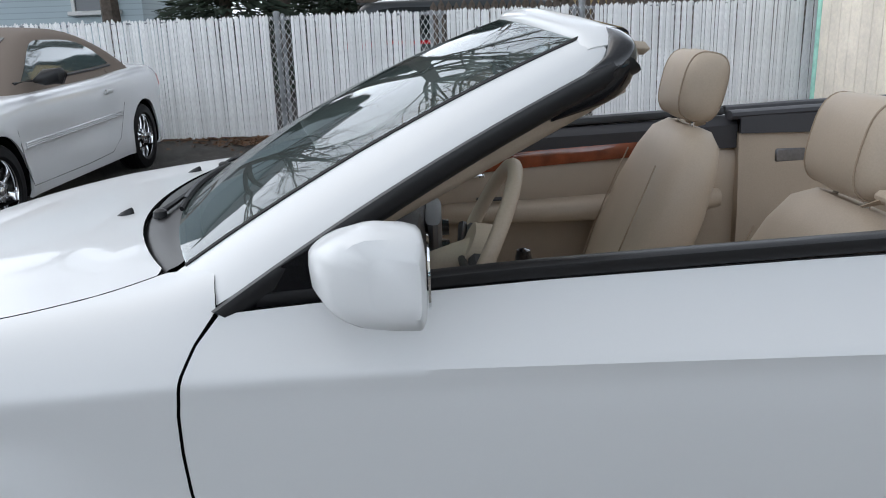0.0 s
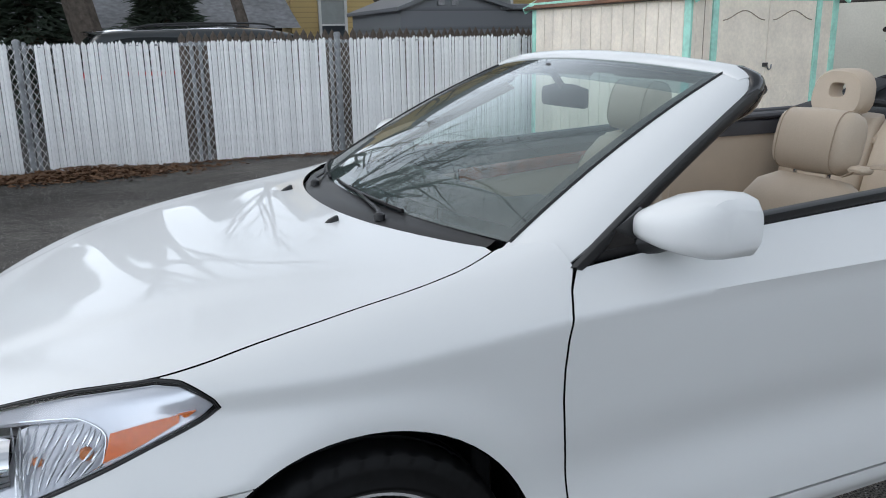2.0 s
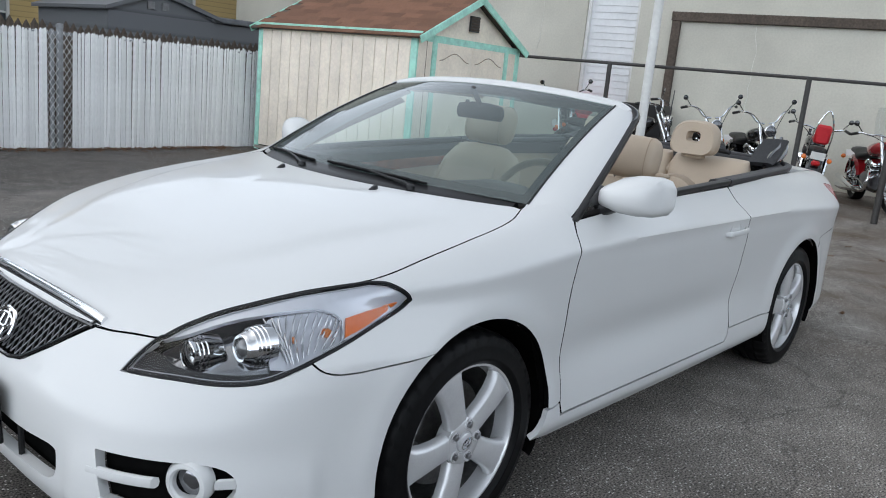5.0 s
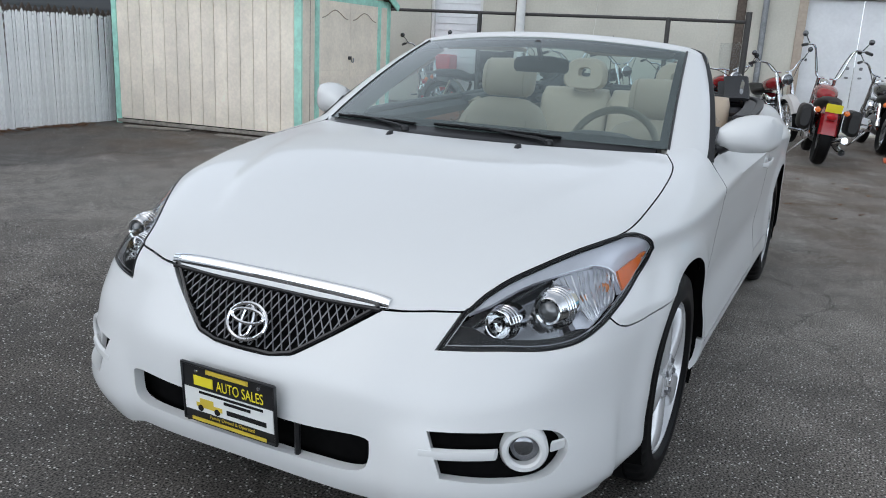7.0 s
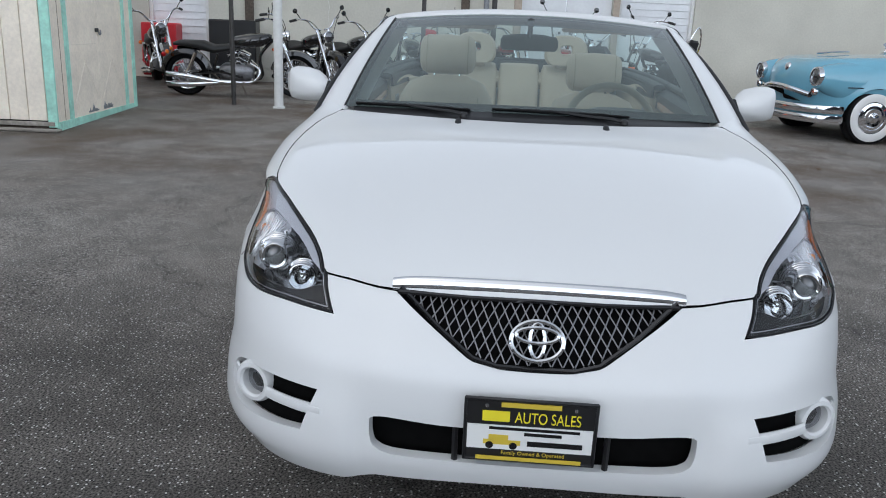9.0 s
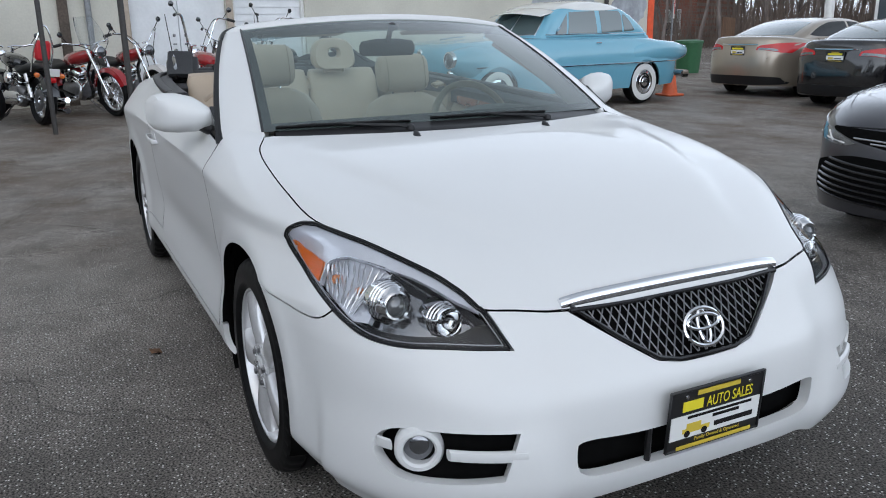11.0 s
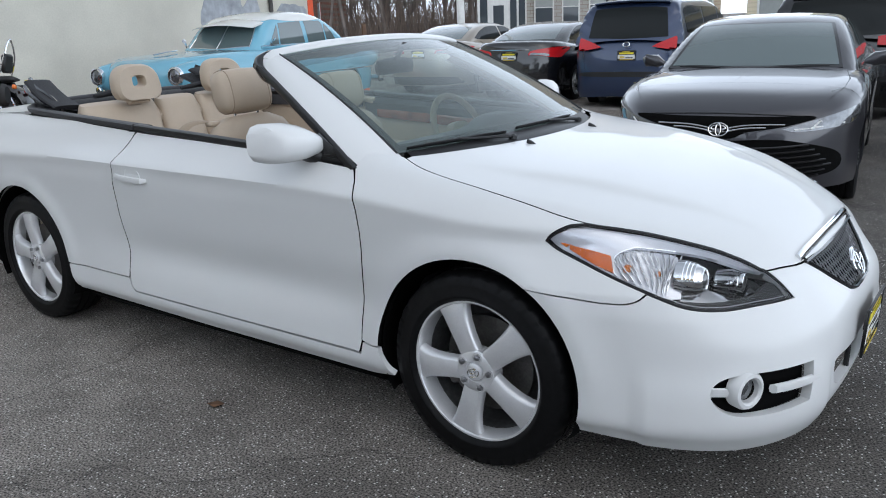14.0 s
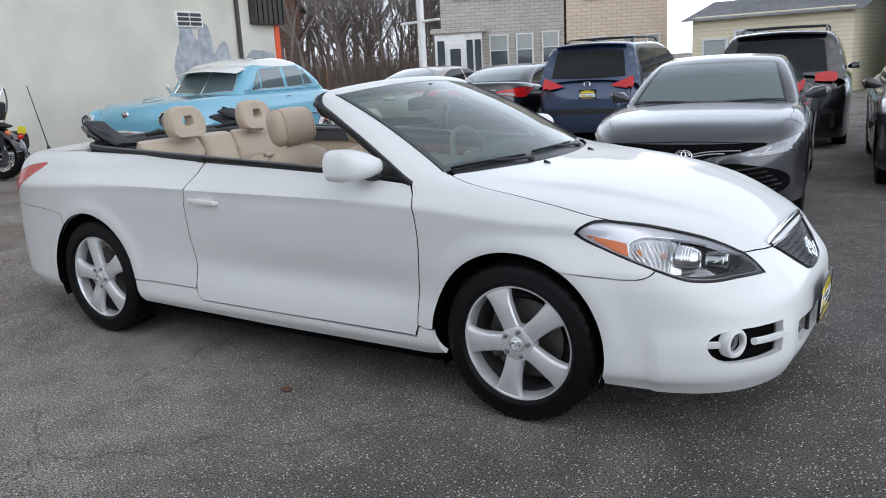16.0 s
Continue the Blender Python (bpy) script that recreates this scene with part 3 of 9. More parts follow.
def bumper_outline(d):
    half = []
    half += [(-2.335, 0.0, 0.548), (-2.33, 0.08, 0.549), (-2.32, 0.15, 0.562), (-2.27, 0.235, 0.615), (-2.20, 0.332, 0.680)]
    half += HOOD_SIDE[:3]
    half += [tuple(q) for q in bend(LAMP_TOP, 4)[:4][::-1]]
    half += [tuple(q) for q in bend(LAMP_LOW, 4)[::-1][1:] if q[0] < -1.902]
    half += SEAM + arch(-AXLE, 0.378, 122, 198, 14)
    half += [(-1.80, 0.88, 0.212), (-1.95, 0.83, 0.205), (-2.12, 0.68, 0.205), (-2.25, 0.42, 0.220), (-2.28, 0.36, 0.240), (-2.30, 0.15, 0.244)]
    uv = front_uv(*half)
    return inset(np.array(uv + [(-u, v) for u, v in uv[::-1] if abs(u) > 1e-6]), d)


def ring_uv(pts, n=4):
    return np.array(front_uv(*[tuple(p) for p in dense(pts, n)]))


INTAKE = [(-2.33, 0.0, 0.402), (-2.33, 0.2, 0.402), (-2.31, 0.35, 0.410), (-2.31, 0.375, 0.385), (-2.31, 0.35, 0.322), (-2.33, 0.2, 0.312), (-2.33, 0.0, 0.310),
          (-2.33, -0.2, 0.312), (-2.31, -0.35, 0.322), (-2.31, -0.375, 0.385), (-2.31, -0.35, 0.410), (-2.33, -0.2, 0.402)]
FOG = [(-2.289, 0.510, 0.450), (-2.289, 0.510, 0.450), (-2.22, 0.63, 0.452), (-2.13, 0.735, 0.448), (-2.09, 0.778, 0.418), (-2.09, 0.775, 0.375), (-2.14, 0.745, 0.338), (-2.22, 0.65, 0.337), (-2.284, 0.546, 0.345), (-2.284, 0.546, 0.345)]
intake_uv = ring_uv(INTAKE)
fog_uv = ring_uv(FOG)
bumper = link("front_bumper", *trimmed(on_front, bumper_outline(0.0025), [intake_uv, fog_uv, fog_uv * [-1, 1]], 0.018, 0.012, 0.03), M_WHITE, convertible)


def sunk_grid(outline, depth, n=1):
    return trimmed(on_front, outline, (), 0.04, 0.03, 0.0, depth)


def mesh_bars(outline, depth, step, r, slant):
    """Crossing bars of a grille inside an outline of the nose chart."""
    gs = []
    lo, hi = outline.min(0), outline.max(0)
    for s in (-1, 1):
        for c in np.arange(lo[0] - 1, hi[0] + 1, step):
            v = np.linspace(lo[1], hi[1], 60)
            line = np.stack([c + s * slant * (v - lo[1]), v], 1)
            ok = inside(line, outline)
            if ok.sum() < 3:
                continue
            k = np.nonzero(ok)[0]
            line = line[k[0]:k[-1] + 1]
            line = line[np.linspace(0, len(line) - 1, 4).astype(int)]
            P = on_front(line)
            P = P + np.array([depth, 0, 0])
            gs.append(tube(P, r, 4))
    return merge(*gs)


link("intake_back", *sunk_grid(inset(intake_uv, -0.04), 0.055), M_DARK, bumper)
for y in (-0.17, 0.17):
    link("plate_bracket", *tube(on_front(np.array(front_uv((-2.3, y, 0.412), (-2.3, y, 0.36), (-2.3, y, 0.305)))) + [0.012, 0, 0], 0.008, 6), M_BLACKP, bumper)
GRILLE = [(-2.335, 0.0, 0.550), (-2.33, 0.09, 0.551), (-2.32, 0.148, 0.564), (-2.27, 0.232, 0.617), (-2.20, 0.328, 0.684), (-2.2, 0.328, 0.684), (-2.235, 0.16, 0.688), (-2.24, 0.0, 0.690)]
g_half = front_uv(*[tuple(p) for p in GRILLE])
grille_uv = np.array(g_half + [(-u, v) for u, v in g_half[::-1][1:-1]])
grille = link("grille", *sunk_grid(inset(grille_uv, -0.004), 0.03), M_DARK, convertible, "black honeycomb mesh grille")
link("grille_mesh", *mesh_bars(inset(grille_uv, 0.004), 0.010, 0.0245, 0.0019, 0.55), material("grille_bar", (0.19, 0.19, 0.20), 0.3, metal=0.7), grille)
rim = on_front(inset(grille_uv, 0.003)) + [-0.002, 0, 0]
link("grille_surround", *tube(rim, 0.006, 6, closed=True), M_GLOSSB, grille)


def chrome_strip():
    rings = []
    for y in np.linspace(-0.350, 0.350, 41):
        z = 0.696 + 0.004 * (1 - (y / 0.342) ** 2)
        p = on_front(np.array(front_uv((-2.2, y, z))))[0] + [-0.004, 0, 0]
        t = 0.0205 * (1 - 0.35 * abs(y / 0.35) ** 10)
        k = p + np.array([0.006, 0, 0.0])
        rings.append(ring(k, np.array([-0.010, 0, -0.004]), np.array([-0.008, 0, 1.0]) * t, 10, 2.2))
    return loft(rings)


link("chrome_strip", *chrome_strip(), M_CHROME, convertible)


# emblem: plain ovals
def oval(c, a, b, r, n=28, lean=0.16):
    t = np.arange(n) * 2 * np.pi / n
    return tube(np.stack([np.full(n, c[0]) + lean * b * np.sin(t), c[1] + a * np.cos(t), c[2] + b * np.sin(t)], 1), r, 6, closed=True)


EMB = (-2.301, 0.0, 0.612)
link("emblem", *merge(oval(EMB, 0.060, 0.041, 0.0054, lean=0.5), oval((EMB[0] + 0.004, 0, EMB[2] + 0.012), 0.048, 0.016, 0.0045, lean=0.5), oval((EMB[0], 0, EMB[2] + 0.001), 0.017, 0.036, 0.0045, lean=0.5)), M_CHROME, convertible)

# dealer plate with its frame
M_PLATEB = material("plate_black", (0.012, 0.012, 0.013), 0.35, coat=0.3)
M_PLATEW = material("plate_white", (0.75, 0.75, 0.73), 0.4)
M_YELLOW = material("plate_yellow", (0.80, 0.68, 0.03), 0.45)
M_GOLD = material("plate_gold", (0.62, 0.46, 0.05), 0.45)


def text(words, size, m, mat, parent, extrude=0.0004, squeeze=1.0):
    c = bpy.data.curves.new("lettering", "FONT")
    c.body, c.size, c.extrude = words, size, extrude
    c.align_x = c.align_y = "CENTER"
    tmp = bpy.data.objects.new("lettering", c)
    dg = bpy.context.evaluated_depsgraph_get()
    scene.collection.objects.link(tmp)
    dg.update()
    me = bpy.data.meshes.new_from_object(tmp.evaluated_get(bpy.context.evaluated_depsgraph_get()))
    bpy.data.objects.remove(tmp)
    me.transform(m @ Matrix.Diagonal((squeeze, 1, 1, 1)))
    me.materials.clear()
    me.materials.append(mat)
    ob = new("lettering", me)
    ob.parent = parent
    return ob


def dealer_plate(parent, m, detail=True):
    """A dealer's plate, 0.30 by 0.163 m, facing its own -y, with bars for what stands there in small writing."""
    p = link("number_plate", *moved(box((0, 0, 0), (0.302, 0.006, 0.163), 0.003), m), M_PLATEB, parent, "black dealer plate with yellow lettering and a white field")

    def bar(name, x, z, w, h, mat, y=-0.0042, under=None):
        return link(name, *moved(box((x, y, z), (w, 0.002, h)), m), mat, under or p)

    fr = merge(box((0, -0.004, 0.078), (0.302, 0.006, 0.007), 0.002), box((0, -0.004, -0.078), (0.302, 0.006, 0.007), 0.002),
               box((-0.1475, -0.004, 0), (0.007, 0.006, 0.16), 0.002), box((0.1475, -0.004, 0), (0.007, 0.006, 0.16), 0.002))
    link("plate_frame", *moved(fr, m), M_BLACKP, p)
    bar("white_field", 0, -0.018, 0.284, 0.062, M_PLATEW)
    up = m @ pose(0, -0.0046, 0, 90, 0, 0)
    if detail:
        bar("writing_bar", -0.078, 0.036, 0.062, 0.026, M_YELLOW)
        text("AUTO SALES", 0.040, up @ Matrix.Translation((0.039, 0.034, 0)), M_YELLOW, p, 0.0004, 0.66)
        text("Family Owned & Operated", 0.0135, up @ Matrix.Translation((0.01, -0.058, 0)), M_GOLD, p, 0.0004, 0.98)
        bar("writing_bar", 0, 0.066, 0.135, 0.012, M_GOLD)
        bar("writing_bar", 0.01, 0.006, 0.205, 0.007, M_GLOSSB, -0.0055)
        bar("writing_bar", 0.03, -0.006, 0.085, 0.008, M_GLOSSB, -0.0055)
        bar("writing_bar", 0.058, -0.030, 0.125, 0.013, M_GLOSSB, -0.0055)
        bar("writing_bar", 0.0, -0.071, 0.24, 0.009, M_GOLD, -0.0075)
        jeep = merge(box((-0.062, -0.0056, -0.030), (0.085, 0.001, 0.012)), box((-0.070, -0.0056, -0.018), (0.045, 0.001, 0.014)))
        link("picture_body", *moved(jeep, m), M_GOLD, p)
        for x in (-0.09, -0.036):
            link("picture_wheel", *moved(moved(lathe([(0.0001, -0.0008), (0.009, -0.0008), (0.009, 0.0008), (0.0001, 0.0008)], 14), pose(x, -0.0062, -0.038)), m), M_GLOSSB, p)
        for x in (-0.10, 0.10):
            link("screw", *moved(moved(lathe([(0.0001, -0.003), (0.004, -0.0025), (0.005, 0), (0.0001, 0)], 10), pose(x, -0.004, 0.062)), m), M_CHROME, p)
    else:
        bar("writing_bar", 0, 0.036, 0.24, 0.028, M_YELLOW)
        bar("writing_bar", 0, 0.066, 0.13, 0.010, M_GOLD)
        bar("writing_bar", 0.05, -0.030, 0.12, 0.013, M_GLOSSB, -0.0055)
        bar("picture_bar", -0.07, -0.026, 0.08, 0.030, M_GOLD, -0.0055)
        bar("writing_bar", 0, -0.066, 0.22, 0.010, M_GOLD)
    return p


dealer_plate(convertible, pose(-2.364, 0.006, 0.418, 3.5, 0, -90))

# fenders, doors, quarters, sills
FENDER = [(-0.985, 0.712, 0.985), (-0.94, 0.735, 1.0), (-0.885, 0.775, 0.998), (-0.872, 0.83, 0.952), (-0.899, 0.866, 0.914), (-0.915, 0.896, 0.876), (-0.925, 0.903, 0.82), (-0.928, 0.896, 0.756), (-0.926, 0.889, 0.69), (-0.920, 0.885, 0.63), (-0.910, 0.878, 0.55), (-0.903, 0.882, 0.44), (-0.903, 0.89, 0.354)]
fender_pts = FENDER + [(-0.95, 0.89, 0.348)] + arch(-AXLE, 0.378, 3, 122, 22) + SEAM[::-1]
fender_pts += [tuple(q) for q in bend(LAMP_LOW, 4)[::-1] if q[0] > -1.902]
fender_pts += LAMP_TIP[::-1] + [HOOD_SIDE[-1]] + [tuple(q) for q in on_top(np.array([(x, float(hood_half(x))) for x in np.linspace(-1.66, -0.995, 18)]))]
DOOR = [(-0.872, 0.83, 0.947), (-0.62, 0.825, 0.968), (-0.38, 0.82, 0.984), (0.0, 0.815, 1.002), (0.42, 0.81, 1.020), (0.42, 0.81, 1.020), (0.475, 0.875, 0.91), (0.503, 0.90, 0.80), (0.505, 0.89, 0.66), (0.488, 0.885, 0.48), (0.493, 0.887, 0.40), (0.492, 0.89, 0.362), (0.482, 0.89, 0.330), (0.45, 0.89, 0.308),
        (-0.2, 0.89, 0.308), (-0.893, 0.89, 0.308), (-0.893, 0.89, 0.308), (-0.904, 0.89, 0.350), (-0.903, 0.882, 0.44), (-0.910, 0.878, 0.55), (-0.920, 0.885, 0.63), (-0.926, 0.889, 0.69), (-0.928, 0.896, 0.756), (-0.925, 0.903, 0.82), (-0.915, 0.896, 0.876), (-0.899, 0.866, 0.914), (-0.872, 0.83, 0.947)]
QUARTER = [(0.42, 0.81, 1.020), (0.75, 0.80, 1.034), (1.10, 0.775, 1.045), (1.45, 0.74, 1.05), (1.80, 0.70, 1.045), (2.18, 0.63, 1.028), (2.38, 0.58, 1.0), (2.38, 0.58, 1.0)]
quarter_tail = [(2.36, 0.74, 0.86), (2.30, 0.80, 0.745), (2.0, 0.88, 0.735), (1.80, 0.89, 0.72), (1.60, 0.895, 0.695)]
quarter_pts = QUARTER[:-1] + quarter_tail + arch(AXLE, 0.376, 52, 174, 22) + [(0.95, 0.89, 0.367), (0.497, 0.89, 0.364)] + [(0.4935, 0.887, 0.40), (0.488, 0.885, 0.48), (0.505, 0.89, 0.66), (0.503, 0.90, 0.80), (0.475, 0.875, 0.91)]
SILL = [(-0.984, 0.89, 0.344), (-0.95, 0.89, 0.345), (-0.907, 0.89, 0.349), (-0.896, 0.89, 0.304), (-0.2, 0.89, 0.304), (0.452, 0.89, 0.304), (0.486, 0.89, 0.330), (0.497, 0.89, 0.361), (0.95, 0.89, 0.364), (0.985, 0.89, 0.362), (0.978, 0.89, 0.32), (0.945, 0.88, 0.235), (0.0, 0.87, 0.222), (-0.93, 0.87, 0.225), (-1.035, 0.885, 0.240), (-1.008, 0.89, 0.29), (-0.990, 0.89, 0.32)]
rear_pts = [(1.60, 0.895, 0.695), (1.80, 0.89, 0.72), (2.0, 0.88, 0.735), (2.30, 0.80, 0.745), (2.44, 0.70, 0.745), (2.44, 0.68, 0.24), (1.77, 0.88, 0.22)] + arch(AXLE, 0.376, -15, 52, 12)
TAIL = [(1.80, 0.815, 0.985), (1.95, 0.80, 0.978), (2.12, 0.79, 0.960), (2.28, 0.75, 0.925), (2.345, 0.73, 0.84), (2.31, 0.76, 0.775), (2.20, 0.80, 0.79), (2.02, 0.84, 0.865)]


def both(name, g, mat, label=""):
    edge = (M_DARK, trimmed.returns) if trimmed.returns and mat is M_WHITE and name != "sill" else None
    a = link(name, *g, mat, convertible, label, edge=edge)
    b = link(name, *flip(g), mat, convertible, label, edge=edge)
    return a, b


tail_uv = np.array(side_uv(*[tuple(p) for p in dense(TAIL, 4)]))
doors = both("door", trimmed(on_side, inset(np.array(side_uv(*DOOR)), 0.0025), (), 0.024, 0.013, 0.02), M_WHITE)
both("front_fender", trimmed(on_side, inset(np.array(side_uv(*fender_pts)), 0.0026), (), 0.020, 0.014, 0.02), M_WHITE)
both("rear_quarter", trimmed(on_side, inset(np.array(side_uv(*quarter_pts)), 0.0022), [tail_uv], 0.024, 0.014, 0.02), M_WHITE)
both("sill", trimmed(on_side, inset(np.array(side_uv(*SILL)), 0.002), (), 0.03, 0.02, 0.02), M_WHITE)
both("rear_bumper_corner", trimmed(on_side, inset(np.array(side_uv(*rear_pts)), 0.0022), (), 0.03, 0.025, 0.02), M_WHITE)
both("tail_lamp", trimmed(on_side, inset(tail_uv, 0.003), (), 0.02, 0.02, 0.02), M_REDLAMP, "red tail lamp")
gap = trimmed(on_side, inset(np.array(side_uv(*fender_pts)), -0.01), (), 0.05, 0.05, 0.0, 0.03)
both("fender_liner", gap, M_DARK)
both("door_frame", trimmed(on_side, inset(np.array(side_uv(*DOOR)), -0.006), (), 0.05, 0.05, 0.0, 0.028), M_DARK)


def tail_shell():
    """The back of the body, between the corners."""
    ys = np.linspace(-0.80, 0.80, 33)
    zs = np.linspace(0.24, 0.93, 24)
    Y, Z = np.meshgrid(ys, zs, indexing="ij")
    O = np.stack([np.full(Y.size, 1.2), Y.ravel(), Z.ravel()], 1)
    P = cast(body, O, np.tile([1.0, 0, 0], (Y.size, 1)), 0.0, 1.6)
    k = len(zs)
    return P, [[i * k + j, i * k + j + 1, (i + 1) * k + j + 1, (i + 1) * k + j][::-1] for i in range(len(ys) - 1) for j in range(k - 1)]


link("rear_bumper", *tail_shell(), M_WHITE, convertible)
deck = np.array([(1.62, -0.66), (1.60, 0.0), (1.62, 0.66), (1.80, 0.69), (2.15, 0.62), (2.42, 0.54), (2.50, 0.3), (2.52, 0.0), (2.50, -0.3), (2.42, -0.54), (2.15, -0.62), (1.80, -0.69)])
link("trunk_lid", *trimmed(on_top, inset(deck, 0.002), (), 0.05, 0.05, 0.02), M_WHITE, convertible)


# headlamps
def headlamp(sign):
    def put(g):
        return g if sign > 0 else flip(g)
    back = trimmed(on_front, lamp_outline(-0.004), (), 0.03, 0.03, 0.0, 0.060)
    holder = link("headlamp", *put(back), M_REFL, convertible, "clear headlamp with projector, fluted indicator and amber side reflector")
    edge = on_front(lamp_outline(0.002))
    link("lamp_bezel", *put(trimmed(on_front, lamp_outline(0.001), [lamp_outline(0.0080)], 0.005, 0.005, 0.0, 0.003)), M_LAMPBLK, holder)
    link("lamp_seal", *put(tube(edge - [0.0, 0, 0.001], 0.0030, 6, closed=True)), M_LAMPBLK, holder)

    def patch(name, pts, depth, mat, du=0.02, n=4, fl=0.02):
        uv = np.array(front_uv(*[tuple(p) for p in dense(pts, n)]))
        return link(name, *put(trimmed(on_front, uv, (), du, du, fl, depth)), mat, holder)

    def on_lamp(*pts):
        return on_front(np.array(front_uv(*pts)))

    def sunk(P, d):
        """Points of the lens, moved d behind it."""
        e = 0.002
        nrm = np.stack([body(*(P + e * k).T) - body(*(P - e * k).T) for k in np.eye(3)], 1)
        return P - nrm / np.linalg.norm(nrm, axis=1)[:, None] * d

    # pale band: a sliver along the top, wide round the outer corner
    rim = lamp_outline(0.0085)
    k = len(bend(LAMP_TOP, 4)) + len(LAMP_TIP)
    n0 = next(i for i in range(len(rim)) if i >= k and on_front(rim[i:i + 1])[0][0] < -1.79)
    bound = [(-1.812, 0.806, 0.712), (-1.800, 0.793, 0.735), (-1.795, 0.780, 0.755), (-1.808, 0.766, 0.770), (-1.838, 0.739, 0.780), (-1.882, 0.711, 0.777),
             (-1.937, 0.675, 0.768), (-1.993, 0.634, 0.755), (-2.047, 0.597, 0.736), (-2.095, 0.567, 0.714)]
    band = np.vstack([rim[6:n0], np.array(front_uv(*bound))])
    link("upper_shield", *put(trimmed(on_front, band, (), 0.014, 0.014, 0.012, 0.009)), M_FROST, holder)
    link("inner_rim", *put(tube(sunk(on_front(lamp_outline(0.0095)), 0.006), 0.0011, 5, closed=True)), M_FROST, holder)
    edge_run = sunk(bend(on_lamp((-1.870, 0.80, 0.692), *bound[:7]), 4), 0.007)
    link("shield_edge", *put(tube(edge_run, 0.0016, 5)), M_BOWL, holder)
    patch("amber_reflector", [(-1.643, 0.8185, 0.786), (-1.643, 0.8185, 0.786), (-1.71, 0.802, 0.776), (-1.786, 0.783, 0.759), (-1.786, 0.783, 0.759), (-1.803, 0.804, 0.7165), (-1.803, 0.804, 0.7165), (-1.732, 0.812, 0.742)], 0.0015, M_AMBER, 0.01)
    # indicator: a clear chamber with waved flutes over two bulbs
    patch("indicator_chamber", [(-1.80, 0.79, 0.745), (-1.80, 0.775, 0.768), (-1.838, 0.739, 0.782), (-1.90, 0.70, 0.776), (-1.95, 0.675, 0.762), (-1.965, 0.72, 0.715), (-1.985, 0.755, 0.662), (-1.955, 0.782, 0.660), (-1.88, 0.799, 0.688), (-1.81, 0.806, 0.712)], 0.026, M_FROST)
    for spot, s in (((-1.838, 0.782, 0.736), 1.0), ((-1.915, 0.745, 0.722), 0.7)):
        c = sunk(on_lamp(spot), 0.021)[0]
        link("indicator_bulb", *put(moved(lathe([(0.0005, -0.016 * s), (0.010 * s, -0.011 * s), (0.013 * s, 0.0), (0.010 * s, 0.009 * s), (0.0005, 0.012 * s)], 14), Matrix.Translation(c))), M_BULB, holder)
    rnd = random.Random(77)
    top = np.array(front_uv((-1.806, 0.772, 0.764), (-1.838, 0.741, 0.778), (-1.882, 0.713, 0.775), (-1.937, 0.680, 0.764)))
    low = np.array(front_uv((-1.822, 0.806, 0.708), (-1.88, 0.799, 0.690), (-1.945, 0.785, 0.667), (-1.972, 0.765, 0.672)))
    for row, (q0, q1) in enumerate(((0.03, 0.40), (0.36, 0.68), (0.62, 0.96))):
        flutes = []
        for f in np.linspace(0.05, 0.95, 13 - 2 * row):
            def spot(q):
                s = (f + 0.25 * (q - 0.5) * (1 - 2 * f)) * 3
                i = min(int(s), 2)
                a, b = top[i] + (top[i + 1] - top[i]) * (s - i), low[i] + (low[i + 1] - low[i]) * (s - i)
                return a + (b - a) * q
            w = 0.006 * (rnd.random() - 0.5)
            run = [spot(q) + np.array([0.010 * math.sin(3.1 * q + 5 * f) + w, 0.0]) for q in np.linspace(q0, q1, 5)]
            P = sunk(on_front(np.array(run)), 0.012 + 0.003 * rnd.random())
            flutes.append(tube(P, [0.0012, 0.0028, 0.0036, 0.0028, 0.0012], 6))
        link("indicator_flutes", *put(merge(*flutes)), M_LENSRIB, holder)
    # black floor and front tip of the lamp
    patch("lamp_floor", [(-2.212, 0.497, 0.628), (-2.212, 0.497, 0.628), (-2.172, 0.512, 0.672), (-2.150, 0.545, 0.672), (-2.142, 0.600, 0.652), (-2.09, 0.668, 0.644), (-2.03, 0.730, 0.646), (-1.955, 0.783, 0.655), (-1.955, 0.783, 0.655), (-2.007, 0.762, 0.638), (-2.06, 0.728, 0.630), (-2.107, 0.685, 0.629), (-2.15, 0.627, 0.630), (-2.188, 0.556, 0.628)], 0.020, M_LAMPBLK, 0.014)
    # stepped chrome barrels
    ax = np.array([-0.955, -0.05, 0.05])
    for c, name, prof in (((-2.026, 0.684, 0.695), "projector", [(0.053, -0.075), (0.053, -0.052), (0.051, -0.050), (0.051, -0.042), (0.0485, -0.040), (0.0485, -0.032), (0.046, -0.030), (0.046, -0.022), (0.041, -0.017), (0.038, -0.008), (0.0345, -0.002), (0.032, 0.0), (0.0265, -0.002), (0.0235, -0.010)]),
                          ((-2.108, 0.592, 0.667), "high_beam", [(0.043, -0.075), (0.043, -0.034), (0.0405, -0.032), (0.0405, -0.024), (0.038, -0.022), (0.038, -0.014), (0.036, -0.012), (0.035, 0.0), (0.033, 0.001), (0.031, -0.004), (0.024, -0.018), (0.012, -0.026), (0.0005, -0.028)])):
        m = Matrix.Translation(c) @ Vector(ax).to_track_quat("Y", "Z").to_matrix().to_4x4()
        barrel = link(name, *put(moved(lathe(prof, 36), m)), M_BOWL, holder)
